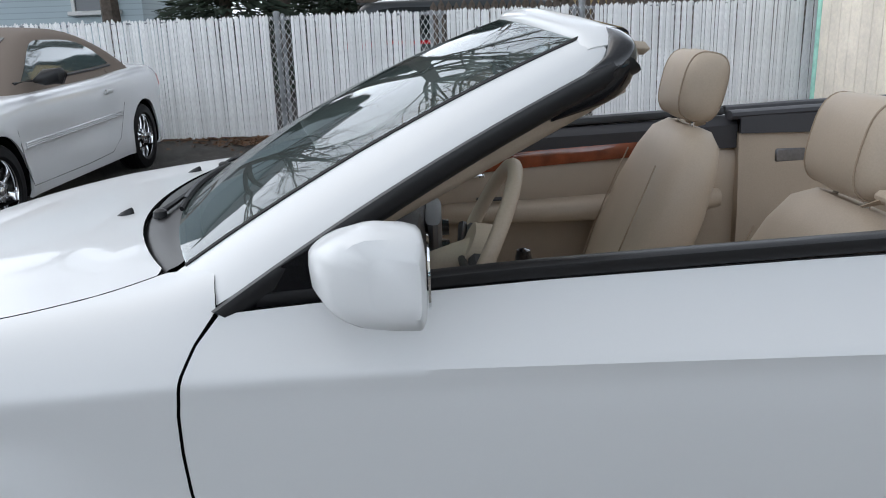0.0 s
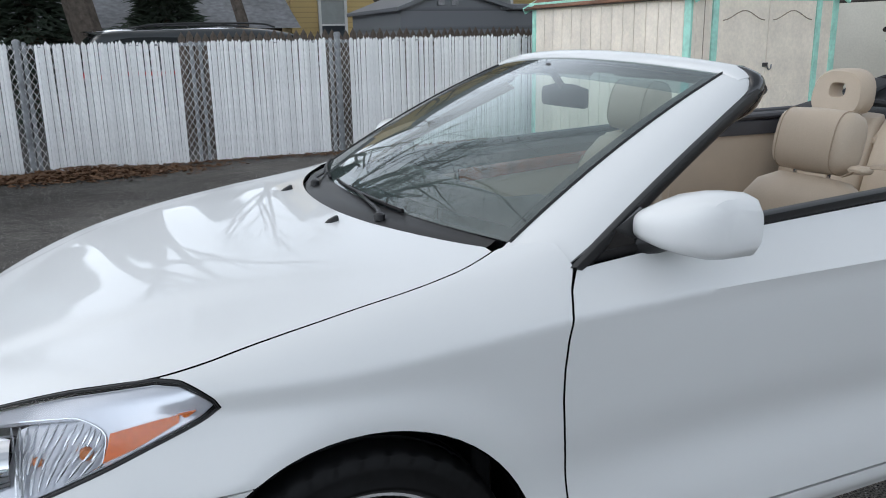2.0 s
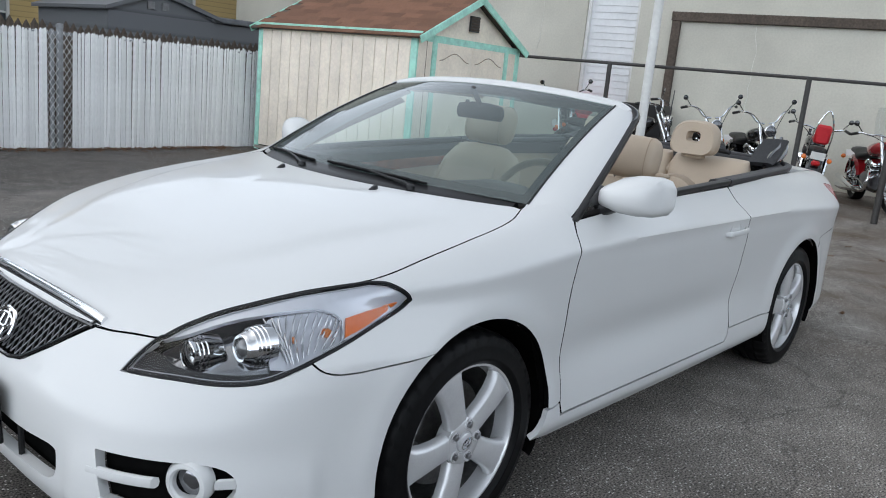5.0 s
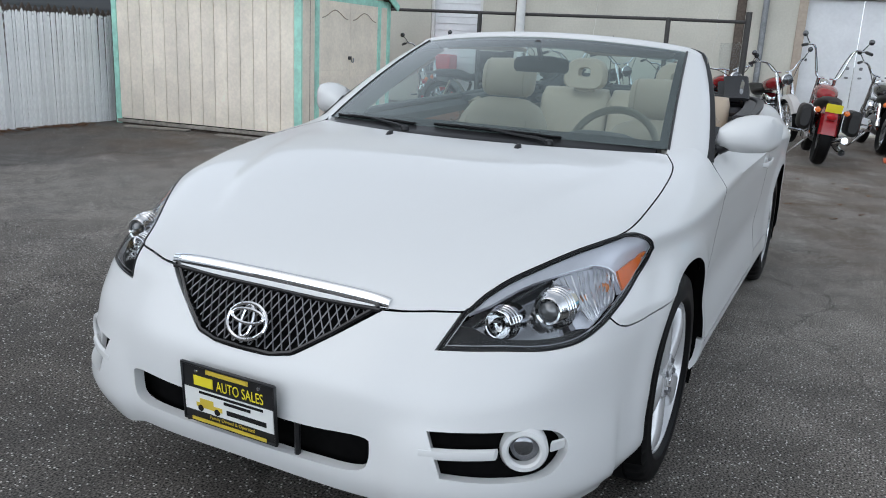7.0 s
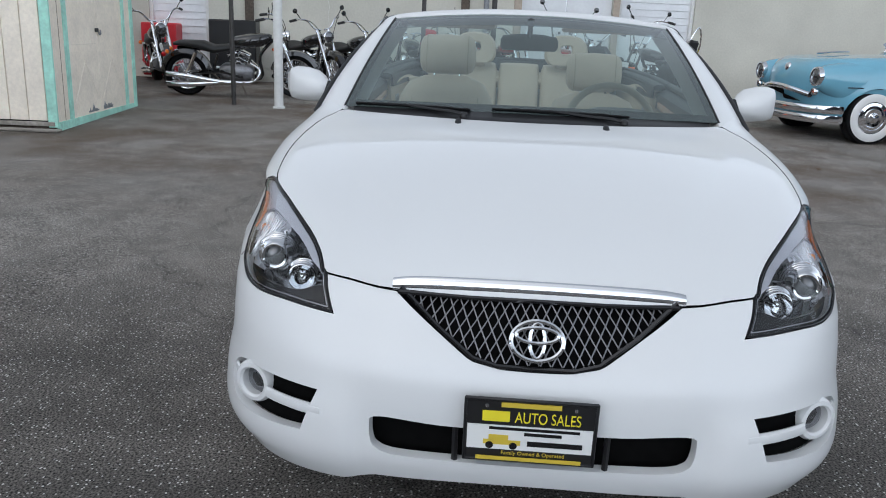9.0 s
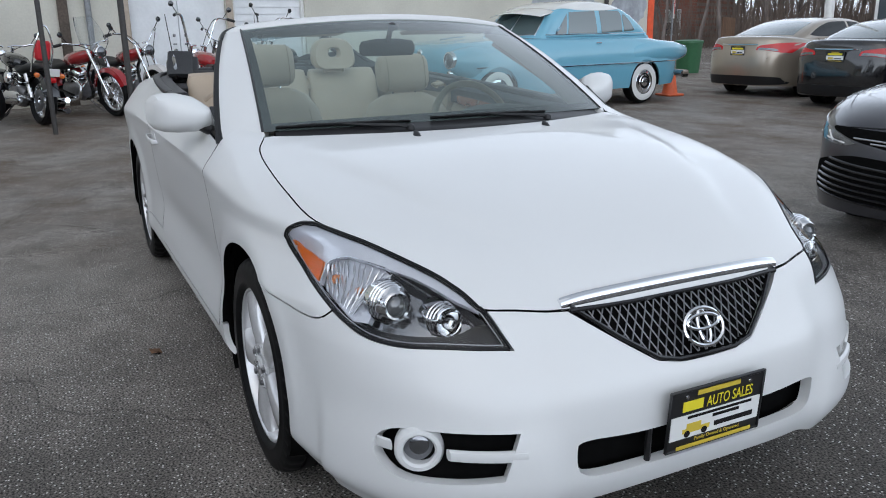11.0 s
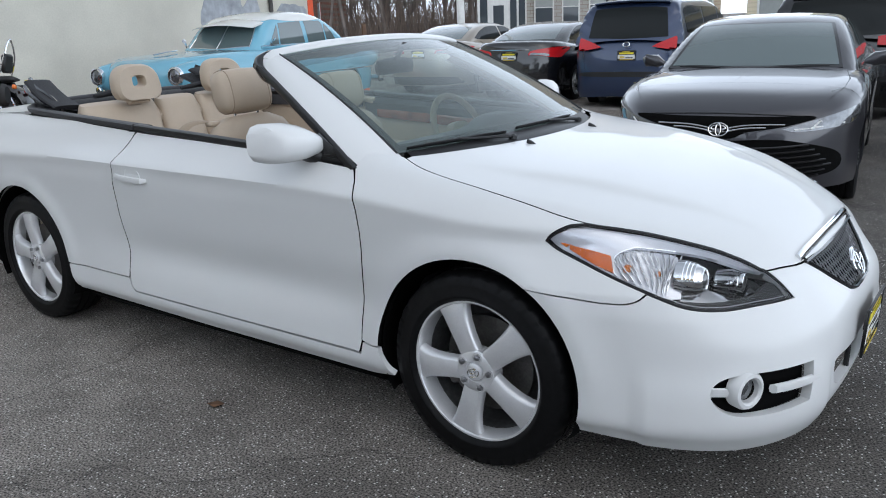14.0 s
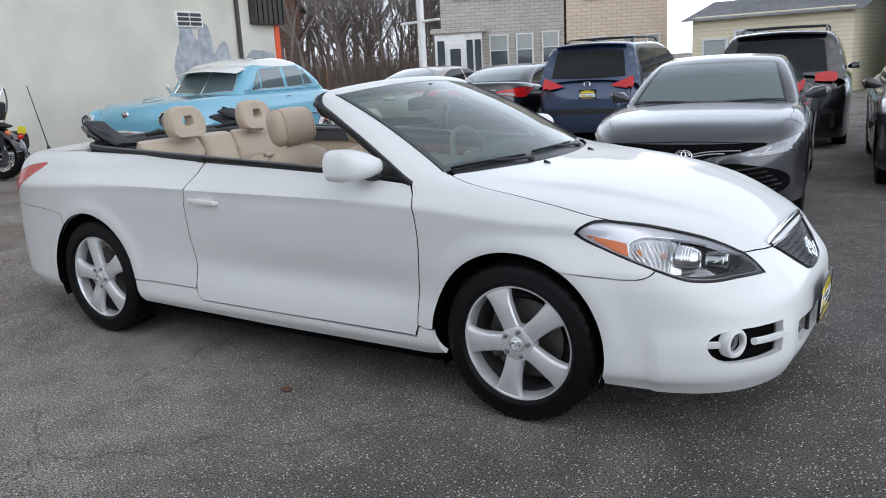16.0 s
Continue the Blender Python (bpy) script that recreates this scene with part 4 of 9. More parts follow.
        if name == "projector":
            lens = [(0.0245, -0.012), (0.0215, -0.003), (0.015, 0.003), (0.007, 0.006), (0.0005, 0.0065)]
            link("projector_lens", *put(moved(lathe(lens, 24), m)), M_PROJ, holder)
        else:
            link("bulb_cap", *put(moved(lathe([(0.008, -0.027), (0.008, -0.012), (0.005, -0.007), (0.0005, -0.006)], 16), m)), M_BOWL, holder)
            link("beam_glass", *put(moved(lathe([(0.0325, -0.001), (0.022, 0.004), (0.010, 0.006), (0.0005, 0.0065)], 24), m)), M_LENS, holder)
    cover = link("lamp_cover", *put(trimmed(on_front, lamp_outline(0.003), (), 0.025, 0.025, 0.0)), M_LENS, holder)
    cover.visible_shadow = False


headlamp(1)
headlamp(-1)


# fog lamps in their recesses
def fog_lamp(sign):
    def put(g):
        return g if sign > 0 else flip(g)
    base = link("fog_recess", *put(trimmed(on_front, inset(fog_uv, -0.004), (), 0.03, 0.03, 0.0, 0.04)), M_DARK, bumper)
    ruv = np.array(front_uv(*[(-2.296 + 0.20 * k**1.6, 0.500 + 0.285 * k, 0.397 + 0.006 * k) for k in np.linspace(0, 1, 12)]))
    rail = on_front(ruv) + np.stack([np.cos(ruv[:, 0]), -np.sin(ruv[:, 0]), 0 * ruv[:, 0]], 1) * 0.010
    for run in (rail[:7], rail[10:]):
        link("recess_bar", *put(loft([ring(p, np.array([-0.012, 0.0, 0]), np.array([0, 0, 0.014]), 8, 2.5) for p in run])), M_WHITE, base)
    c = on_front(np.array(front_uv((-2.18, 0.708, 0.401))))[0]
    d = np.array([-0.90, 0.42, 0.0])
    d /= np.linalg.norm(d)
    m = Matrix.Translation(c - d * 0.024) @ Vector(d).to_track_quat("Y", "Z").to_matrix().to_4x4()
    hoop = [(0.038, -0.03), (0.036, 0.010), (0.041, 0.016), (0.051, 0.014), (0.057, 0.004), (0.057, -0.025)]
    link("fog_ring", *put(moved(lathe(hoop, 30), m)), M_WHITE, base)
    link("fog_lens", *put(moved(lathe([(0.038, -0.014), (0.030, -0.006), (0.016, -0.002), (0.0005, -0.001)], 24), m)), M_REFL, base)


fog_lamp(1)
fog_lamp(-1)


# wheels
M_BARREL = material("dusty_dark_barrel", (0.10, 0.10, 0.10), 0.6, metal=0.5, grain=0.2, scale=60, stain=0.3, stain_scale=9)
M_DISC = material("worn_brake_steel", (0.13, 0.125, 0.12), 0.45, metal=0.8, grain=0.15, scale=120, stain=0.3, stain_scale=14)


def build_wheel(parent, m, tyre_r=TYRE_R, rim_r=0.236, width=0.215, spokes=5, face=M_ALLOY, style="flare", cap=True, tread=False):
    """A wheel about its own y axis, its outer face to +y."""
    def put(g):
        return moved(g, m)
    w = width / 2
    hub = link("wheel", *put(lathe([(rim_r * 0.935, w * 0.30), (rim_r * 0.96, w * 0.60), (rim_r * 0.972, w * 0.82), (rim_r * 0.985, w * 0.87), (rim_r * 1.018, w * 0.87), (rim_r * 1.01, w * 0.70), (rim_r * 0.95, w * 0.25)], 64)), face, parent)
    link("barrel", *put(lathe([(0.03, -w * 0.7), (rim_r * 0.90, -w * 0.9), (rim_r * 0.93, w * 0.31)], 48)), M_BARREL, hub)
    R, r = tyre_r, rim_r
    prof = [(r * 0.99, w * 0.80), (r * 1.03, w * 0.93), (r + (R - r) * 0.14, w * 0.985), (r + (R - r) * 0.18, w * 1.012), (r + (R - r) * 0.24, w * 1.012), (r + (R - r) * 0.27, w * 0.992), (r + (R - r) * 0.58, w * 1.0), (r + (R - r) * 0.62, w * 0.985), (R * 0.955, w * 0.93), (R * 0.985, w * 0.80), (R * 0.995, w * 0.66)]
    for g in (0.42, 0.02, -0.38):
        prof += [(R, w * (g + 0.16)), (R, w * (g + 0.05)), (R - 0.007, w * (g + 0.035)), (R - 0.007, w * (g - 0.035)), (R, w * (g - 0.05))]
    prof += [(R * 0.985, -w * 0.80), (R * 0.955, -w * 0.93), (r + (R - r) * 0.5, -w), (r, -w * 0.9)]
    V, F = lathe(prof, 152 if tread else 72)
    if tread:
        # slots across the shoulders
        n, k = 152, len(prof)
        for i in range(n):
            if i % 4 == 0:
                for q in range(k):
                    rad, along = prof[q]
                    if rad > R * 0.97 and abs(along) > w * 0.45:
                        V[i * k + q] *= [1 - 0.0045 / rad, 1, 1 - 0.0045 / rad]
    link("tyre", *put((V, F)), M_RUBBER, hub, "black rubber tyre")
    link("brake_disc", *put(lathe([(0.0005, -0.012), (rim_r * 0.70, -0.012), (rim_r * 0.70, 0.006), (0.0005, 0.006)], 40)), M_DISC, hub)
    link("brake_caliper", *put(merge(*[box((rim_r * 0.62 * math.cos(a), 0.0, rim_r * 0.62 * math.sin(a)), (0.05, 0.07, 0.05), 0.01) for a in (0.1, 0.3, -0.1)])), M_DISC, hub)
    gs = []
    for k in range(spokes):
        a = 2 * math.pi * (k + 0.25) / spokes
        er, et = np.array([math.cos(a), 0, math.sin(a)]), np.array([-math.sin(a), 0, math.cos(a)])
        rs = []
        table = ((0.15, 0.040, 0.78), (0.30, 0.037, 0.86), (0.50, 0.038, 0.89), (0.70, 0.043, 0.90), (0.85, 0.050, 0.87), (0.94, 0.060, 0.83), (0.985, 0.074, 0.79)) if style == "flare" else ((0.20, 0.022, 0.54), (0.5, 0.016, 0.62), (0.97, 0.022, 0.50))
        for q, hw, out in table:
            c, a_, f = er * rim_r * q + np.array([0, w * out - 0.016, 0]), et * hw * rim_r / 0.228, np.array([0, 0.017, 0])
            if style == "flare":
                rs.append(np.array([c + a_ * s_ + f * t_ for s_, t_ in ((-1, -1), (-1, 0.1), (-0.86, 0.75), (-0.70, 0.96), (0, 1.06), (0.70, 0.96), (0.86, 0.75), (1, 0.1), (1, -1))]))
            else:
                rs.append(ring(c, a_, f, 14, 3.0))
        gs.append(loft(rs))
    if gs:
        link("spokes", *put(merge(*gs)), face, hub)
    link("hub_cap", *put(lathe([(0.074, w * 0.40), (0.074, w * 0.82), (0.066, w * 0.88), (0.036, w * 0.88), (0.034, w * 0.84), (0.031, w * 0.84), (0.030, w * 0.92), (0.026, w * 0.95), (0.0005, w * 0.96)], 36)), face, hub)
    if tread:
        link("cap_emblem", *put(moved(merge(oval((0, 0, 0), 0.022, 0.015, 0.0022, 20), oval((0, 0, 0.004), 0.014, 0.006, 0.0016, 16), oval((0, 0, 0), 0.006, 0.013, 0.0016, 16)), pose(0, w * 0.965, 0, 0, 0, 90))), M_CHROME, hub)
    for k in range(5 if cap else 0):
        a = 2 * math.pi * (k + 0.75) / 5
        at = pose(0.054 * math.cos(a), w * 0.875, 0.054 * math.sin(a))
        link("nut_pocket", *put(moved(lathe([(0.0175, -0.004), (0.0175, 0.0025), (0.0145, 0.003), (0.0135, 0.0005), (0.0005, 0.0005)], 16), at)), face, hub)
        link("wheel_nut", *put(moved(lathe([(0.0098, 0.0), (0.0095, 0.009), (0.007, 0.011), (0.0005, 0.0115)], 6), at)), M_STEEL, hub)
    return hub


for sx, turn in ((-AXLE, 23), (AXLE, 10)):
    for sy in (1, -1):
        build_wheel(convertible, pose(sx, sy * (0.878 - 0.1075), TYRE_R - 0.004, 0, 0, 0 if sy > 0 else 180) @ pose(0, 0, 0, 0, turn, 0), tread=True)
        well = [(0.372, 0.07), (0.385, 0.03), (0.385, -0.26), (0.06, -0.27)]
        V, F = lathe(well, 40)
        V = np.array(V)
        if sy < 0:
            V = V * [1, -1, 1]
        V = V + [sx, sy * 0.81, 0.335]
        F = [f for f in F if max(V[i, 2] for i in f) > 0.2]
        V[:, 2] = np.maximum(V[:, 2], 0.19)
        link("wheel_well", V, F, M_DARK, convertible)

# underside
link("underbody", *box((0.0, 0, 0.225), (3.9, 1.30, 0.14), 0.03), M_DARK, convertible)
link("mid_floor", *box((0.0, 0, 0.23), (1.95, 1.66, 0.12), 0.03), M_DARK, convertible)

# ---- windscreen, pillars, mirrors and trim ----
ws_low = lambda y: np.array([-1.105 + 0.15 * abs(y / 0.70) ** 2.0, y, 1.002 - 0.014 * abs(y / 0.70) ** 2])
ws_top = lambda y: np.array([-0.378 + 0.078 * abs(y / 0.597) ** 2.0, y, 1.357 - 0.035 * abs(y / 0.597) ** 2])


def screen_point(u, v):
    """u from -1 to 1 across, v from 0 at the foot to 1 at the top."""
    a, b = ws_low(0.70 * u), ws_top(0.597 * u)
    p = a + (b - a) * v
    n = np.array([-0.42, 0.0, 0.9])
    return p + n * 0.030 * 4 * v * (1 - v) * (1 - 0.35 * u * u)


def screen_grid(us, vs, off=0.0):
    V = [screen_point(u, v) - np.array([-0.42, 0, 0.9]) * off for u in us for v in vs]
    k = len(vs)
    return np.array(V), [[i * k + j, i * k + j + 1, (i + 1) * k + j + 1, (i + 1) * k + j] for i in range(len(us) - 1) for j in range(k - 1)]


pane = link("windscreen", *screen_grid(np.linspace(-1, 1, 33), np.linspace(0, 1, 17)), M_GLASS, convertible, "clear tinted windscreen glass")
pane.visible_shadow = False
link("frit_band", *screen_grid(np.linspace(-1, 1, 33), [0.0, 0.03, 0.06], 0.003), M_GLOSSB, pane)
link("frit_band", *screen_grid(np.linspace(-1, 1, 33), [0.955, 0.98, 1.0], 0.003), M_GLOSSB, pane)
shade = link("shade_band", *screen_grid(np.linspace(-0.955, 0.955, 33), np.linspace(0.83, 0.955, 5), 0.004), glass("tinted_shade_band", (0.62, 0.74, 0.80), 0.0, 0.75), pane)
shade.visible_shadow = False
for s in (-1, 1):
    g = screen_grid(sorted((s * 0.958, s * 0.98, s * 1.0)), np.linspace(0, 1, 17), 0.003)
    link("frit_band", *g, M_GLOSSB, pane)
link("windscreen_trim", *tube([screen_point(1.005, v) for v in np.linspace(0.0, 1, 12)] + [screen_point(u, 1.005) for u in np.linspace(0.97, -0.97, 25)] + [screen_point(-1.005, v) for v in np.linspace(1, 0.0, 12)], 0.0048, 6), M_BLACKP, convertible)


def pillar(sign):
    rs = []
    for v in np.linspace(-0.03, 1.0, 16):
        a = screen_point(1.0, np.clip(v, -0.03, 1))
        b = np.array([-0.885, 0.830, 0.945]) * (1 - v) + np.array([-0.258, 0.664, 1.290]) * v
        b = b + np.array([0.0, 0.012, 0.02]) * 4 * v * (1 - v)
        bow = np.array([-0.05, 0.55, 0.50]) * 0.020
        inner_b = b + np.array([0.040, -0.050, -0.012])
        inner_a = a + np.array([0.055, -0.045, -0.045])
        q = [a, a + (b - a) * 0.25 + bow * 0.75, a + (b - a) * 0.5 + bow, a + (b - a) * 0.75 + bow * 0.8, b, b + np.array([0.010, -0.016, -0.004]), inner_b, (inner_a + inner_b) / 2, inner_a]
        rs.append(np.array(q))
    g = loft(rs)
    if sign < 0:
        g = flip(g)
    pl = link("windscreen_pillar", *g, M_WHITE, convertible)
    seal = []
    for v in np.linspace(0.0, 1.02, 16):
        b = np.array([-0.880, 0.828, 0.945]) * (1 - v) + np.array([-0.258, 0.662, 1.279]) * v
        b = b + np.array([0.0, 0.012, 0.02]) * 4 * v * (1 - v) + np.array([0.022, -0.004, -0.012])
        seal.append(ring(b + np.array([-0.008, 0.004, 0.008]), np.array([0.015, -0.008, -0.014]), np.array([0.008, 0.014, 0.005]), 10, 2.6))
    s = loft(seal)
    link("pillar_seal", *(s if sign > 0 else flip(s)), M_BLACKP, pl)
    liner = [np.array([-0.80, 0.74, 0.985]), np.array([-0.52, 0.69, 1.12]), np.array([-0.25, 0.62, 1.248])]
    li = loft([ring(p, np.array([0.022, 0, -0.014]), np.array([0, 0.026, 0.012]), 10) for p in liner])
    link("pillar_lining", *(li if sign > 0 else flip(li)), M_TAN, pl)
    tri = prism([(-0.905, 0.943), (-0.66, 0.972), (-0.63, 1.005), (-0.70, 1.06)], 0.795, 0.825)
    link("mirror_sail", *(tri if sign > 0 else flip(tri)), M_GLOSSB, convertible)
    run = bend([(-0.36, 0.678, 1.212), (-0.305, 0.676, 1.238), (-0.262, 0.666, 1.262), (-0.246, 0.644, 1.284), (-0.246, 0.604, 1.302), (-0.262, 0.540, 1.316)], 4)
    size = np.interp(np.linspace(0, 1, len(run)), [0, 0.3, 0.6, 0.85, 1], [0.45, 0.85, 1.0, 0.9, 0.6])
    capr = loft([ring(p, np.array([0.027, 0.004, -0.006]) * q, np.array([0.004, 0.014, 0.034]) * q, 16, 2.8) for p, q in zip(run, size)])
    link("pillar_cap", *(capr if sign > 0 else flip(capr)), M_GLOSSB, pl)


pillar(1)
pillar(-1)


def header_rail():
    rs, blk = [], []
    for u in np.linspace(-1, 1, 41):
        a = screen_point(u, 1.0)
        e = 1 - 0.25 * abs(u) ** 8
        rs.append(ring(a + np.array([0.026, 0, 0.002]), np.array([0.033, 0, 0.003]), np.array([0.005, 0, 0.018 * e]), 14, 2.6))
        blk.append(ring(a + np.array([0.062, 0, -0.006]), np.array([0.020, 0, 0.0]), np.array([0, 0, 0.021]), 10, 2.6))
    # the rail turns down into the pillars
    for dx, y, z in ((-0.280, 0.624, 1.312), (-0.276, 0.646, 1.298)):
        rs.append(ring((dx, y, z), np.array([0.030, 0, 0.003]), np.array([0.004, 0.008, 0.013]), 14, 2.6))
        rs.insert(0, ring((dx, -y, z), np.array([0.030, 0, 0.003]), np.array([0.004, -0.008, 0.013]), 14, 2.6))
    link("windscreen_header", *loft(rs), M_WHITE, convertible)
    link("header_seal", *loft(blk), M_GLOSSB, convertible)
    link("header_lining", *loft([ring(screen_point(u, 1.0) + np.array([0.065, 0, -0.032]), np.array([0.050, 0, 0.0]), np.array([0, 0, 0.014]), 10, 2.6) for u in np.linspace(-0.86, 0.86, 25)]), M_TAN, convertible)
    for s in (-1, 1):
        link("sun_visor", *moved(box((0, 0, 0), (0.15, 0.40, 0.022), 0.010), pose(-0.245, s * 0.35, 1.306, 0, 6, 0)), M_TAN, convertible)


header_rail()

# cowl and wipers
cw = []
for y in np.linspace(-0.665, 0.665, 31):
    xr = -1.19 + 0.205 * (abs(y) / 0.705) ** 2.2
    lo = ws_low(y)
    cw.append(np.array([(xr - 0.012, y, lo[2] - 0.045), (xr + 0.012, y, lo[2] - 0.020), ((xr + lo[0]) / 2 + 0.01, y, lo[2] - 0.012), (lo[0] + 0.012, y, lo[2] + 0.004), (lo[0] + 0.03, y, lo[2] - 0.05)]))
k = 5
link("cowl_panel", np.vstack(cw), [[i * k + j, i * k + j + 1, (i + 1) * k + j + 1, (i + 1) * k + j] for i in range(30) for j in range(k - 1)], M_BLACKP, convertible)


def wiper(y0, y1):
    """A blade that rests along the foot of the screen, with its arm from the pivot at y0."""
    def sp(y, v, up):
        u = y / (0.70 + (0.597 - 0.70) * v)
        return screen_point(u, v) + np.array([-0.42, 0, 0.9]) * up
    base = ws_low(y0) + np.array([-0.05, 0, -0.006])
    mid = (y0 + y1) / 2
    arm = [base, base + np.array([0.012, (y1 - y0) * 0.10, 0.007]), sp(y0 + (y1 - y0) * 0.28, -0.012, 0.010), sp(mid, 0.006, 0.012)]
    wp = link("wiper", *tube(arm, [0.007, 0.0065, 0.005, 0.004], 6), M_BLACKP, convertible)
    link("wiper_pivot", *moved(lathe([(0.015, -0.01), (0.014, 0.004), (0.008, 0.008), (0.0005, 0.009)], 14, "z"), Matrix.Translation(base)), M_BLACKP, wp)
    ys = np.linspace(y0 - (y1 - y0) * 0.05, y1, 14)
    vs = np.linspace(0.002, 0.014, 14)
    link("wiper_blade", *loft([ring(sp(y, v, 0.006), np.array([-0.003, 0, 0.005]), np.array([0.004, 0, 0.002]), 6) for y, v in zip(ys, vs)]), M_RUBBER, wp)
    link("blade_spine", *tube([sp(y, v, 0.011) for y, v in zip(ys[2:-2], vs[2:-2])], 0.0035, 5), M_BLACKP, wp)


wiper(-0.33, 0.14)
wiper(0.24, 0.66)
for s in (-1, 1):
    z = float(on_top(np.array([(-1.222, s * 0.255)]))[0][2])
    link("washer_nozzle", *merge(loft([ring((-1.225, s * 0.255, z - 0.004), (0.021, 0, 0), (0, 0.013, 0), 10), ring((-1.220, s * 0.255, z + 0.008), (0.014, 0, 0.003), (0, 0.010, 0), 10), ring((-1.215, s * 0.255, z + 0.013), (0.006, 0, 0.002), (0, 0.006, 0), 10)])), M_BLACKP, convertible)


# door mirrors
def door_mirror(sign):
    rs = []
    up, back, inw = 0.026, 0.020, 0.028
    for yy, hx, hz, cx, cz in ((0.845, 0.030, 0.032, -0.690, 0.990), (0.868, 0.055, 0.052, -0.680, 0.998), (0.900, 0.075, 0.064, -0.662, 1.005), (0.950, 0.082, 0.070, -0.645, 1.010), (1.000, 0.080, 0.069, -0.628, 1.013), (1.028, 0.068, 0.060, -0.618, 1.014), (1.043, 0.040, 0.040, -0.610, 1.014)):
        rs.append(ring((cx, yy, cz + up), np.array([hx, 0.012, 0]), np.array([0, 0, hz]), 24, 3.5))
    g = loft(rs)
    V = g[0]
    V[:, 0] = np.where(V[:, 0] > -0.585, -0.585 + (V[:, 0] + 0.585) * 0.25, V[:, 0])
    fore = np.clip((-0.645 - V[:, 0]) / 0.085, 0, 1)
    V[:, 2] = 1.034 + (V[:, 2] - 1.034) * (1 - 0.40 * fore ** 1.6) - 0.002 * fore
    V[:, 0] -= 0.010 * fore
    V += [back, -inw, 0]
    mi = link("door_mirror", *(g if sign > 0 else flip(g)), M_WHITE, convertible)
    arm = loft([ring((-0.70, 0.815, 0.965), (0.055, 0, 0), (0, 0, 0.028), 12, 2.6), ring((-0.685, 0.85, 0.982), (0.045, 0, 0), (0, 0, 0.026), 12, 2.6), ring((-0.67, 0.88, 0.996), (0.04, 0, 0), (0, 0, 0.022), 12, 2.6)])
    arm[0][:, 0] += back
    arm[0][:, 1] -= 0.6 * inw
    link("mirror_arm", *(arm if sign > 0 else flip(arm)), M_BLACKP, mi)
    gl = loft([ring((-0.576, 0.955, 1.036), np.array([0.002, 0.062, 0]), np.array([0, 0, 0.048]), 20, 3.0), ring((-0.573, 0.955, 1.036), np.array([0.002, 0.060, 0]), np.array([0, 0, 0.046]), 20, 3.0)])
    gl[0][:] = gl[0] + [back, -inw, 0]
    link("mirror_glass", *(gl if sign > 0 else flip(gl)), M_MIRROR, mi)


door_mirror(1)
door_mirror(-1)


# door handles, with their cups
def door_handle(sign, parent):
    p = on_side(np.array(side_uv((0.35, 0.90, 0.832))))[0]
    bar = loft([ring((0.35 + dx, p[1] + o, 0.832 + 0.004 * (dx / 0.1)), np.array([0.0, 0.006 * q, 0]), np.array([0, 0, 0.0125 * q]), 12, 2.3) for dx, o, q in ((-0.104, 0.000, 0.6), (-0.09, 0.020, 1.0), (-0.04, 0.027, 1.0), (0.04, 0.027, 1.05), (0.085, 0.022, 1.1), (0.104, 0.002, 0.8))])
    link("door_handle", *(bar if sign > 0 else flip(bar)), M_WHITE, parent)
    cup = loft([ring((0.345, p[1] + 0.002, 0.842), np.array([0.055, 0, 0]), np.array([0, -0.006, 0.036]), 18, 2.6), ring((0.345, p[1] - 0.002, 0.842), np.array([0.046, 0, 0]), np.array([0, -0.004, 0.028]), 18, 2.4), ring((0.345, p[1] - 0.016, 0.842), np.array([0.03, 0, 0]), np.array([0, -0.003, 0.018]), 18, 2.2)])
    rim_ = tube([(0.345 + 0.054 * math.cos(a), p[1] + 0.001, 0.842 + 0.035 * math.sin(a)) for a in np.linspace(0, 2 * math.pi, 25)[:-1]], 0.0032, 6, closed=True)
    link("cup_rim", *(rim_ if sign > 0 else flip(rim_)), M_WHITE, parent)
    link("handle_cup", *(cup if sign > 0 else flip(cup)), M_WHITE, parent)


for s, d in zip((1, -1), doors):
    door_handle(s, d)

# black belt trim along the doors and round the back
BELT = [(-0.845, 0.808, 0.962), (-0.62, 0.806, 0.978), (-0.38, 0.802, 0.994), (0.0, 0.797, 1.012), (0.42, 0.792, 1.030)]
BELT2 = [(0.43, 0.792, 1.031), (0.75, 0.783, 1.044), (1.10, 0.757, 1.055), (1.38, 0.722, 1.062), (1.55, 0.66, 1.068), (1.62, 0.55, 1.075), (1.645, 0.35, 1.085), (1.65, 0.0, 1.09)]
for s in (1, -1):
    for nm, run, mat in (("belt_trim", BELT, M_BLACKP), ("quarter_trim", BELT2, M_CHARCOAL)):
        pts = bend(run, 6)
        g = loft([ring(p, np.array([0.0, 0.022, 0]) if i < len(pts) * 0.6 or nm == "belt_trim" else np.array([0.02, 0.012, 0]), np.array([0, 0.003, 0.015]), 10, 2.8) for i, p in enumerate(pts)])
        link(nm, *(g if s > 0 else flip(g)), mat, convertible)
    inner = bend([(x, y - 0.05, z - 0.012) for x, y, z in BELT2[:5]], 5)
    g = loft([ring(p, np.array([0.0, 0.035, 0]), np.array([0, 0.0, 0.016]), 10, 2.8) for p in inner])
    link("inner_rail", *(g if s > 0 else flip(g)), M_CHARCOAL, convertible)

# ---- inside the car ----
link("cabin_floor", *box((0.25, 0, 0.325), (2.5, 1.45, 0.05), 0.01), M_CARPET, convertible)
link("firewall", *box((-1.02, 0, 0.60), (0.05, 1.40, 0.60), 0.01), M_CHARCOAL, convertible)


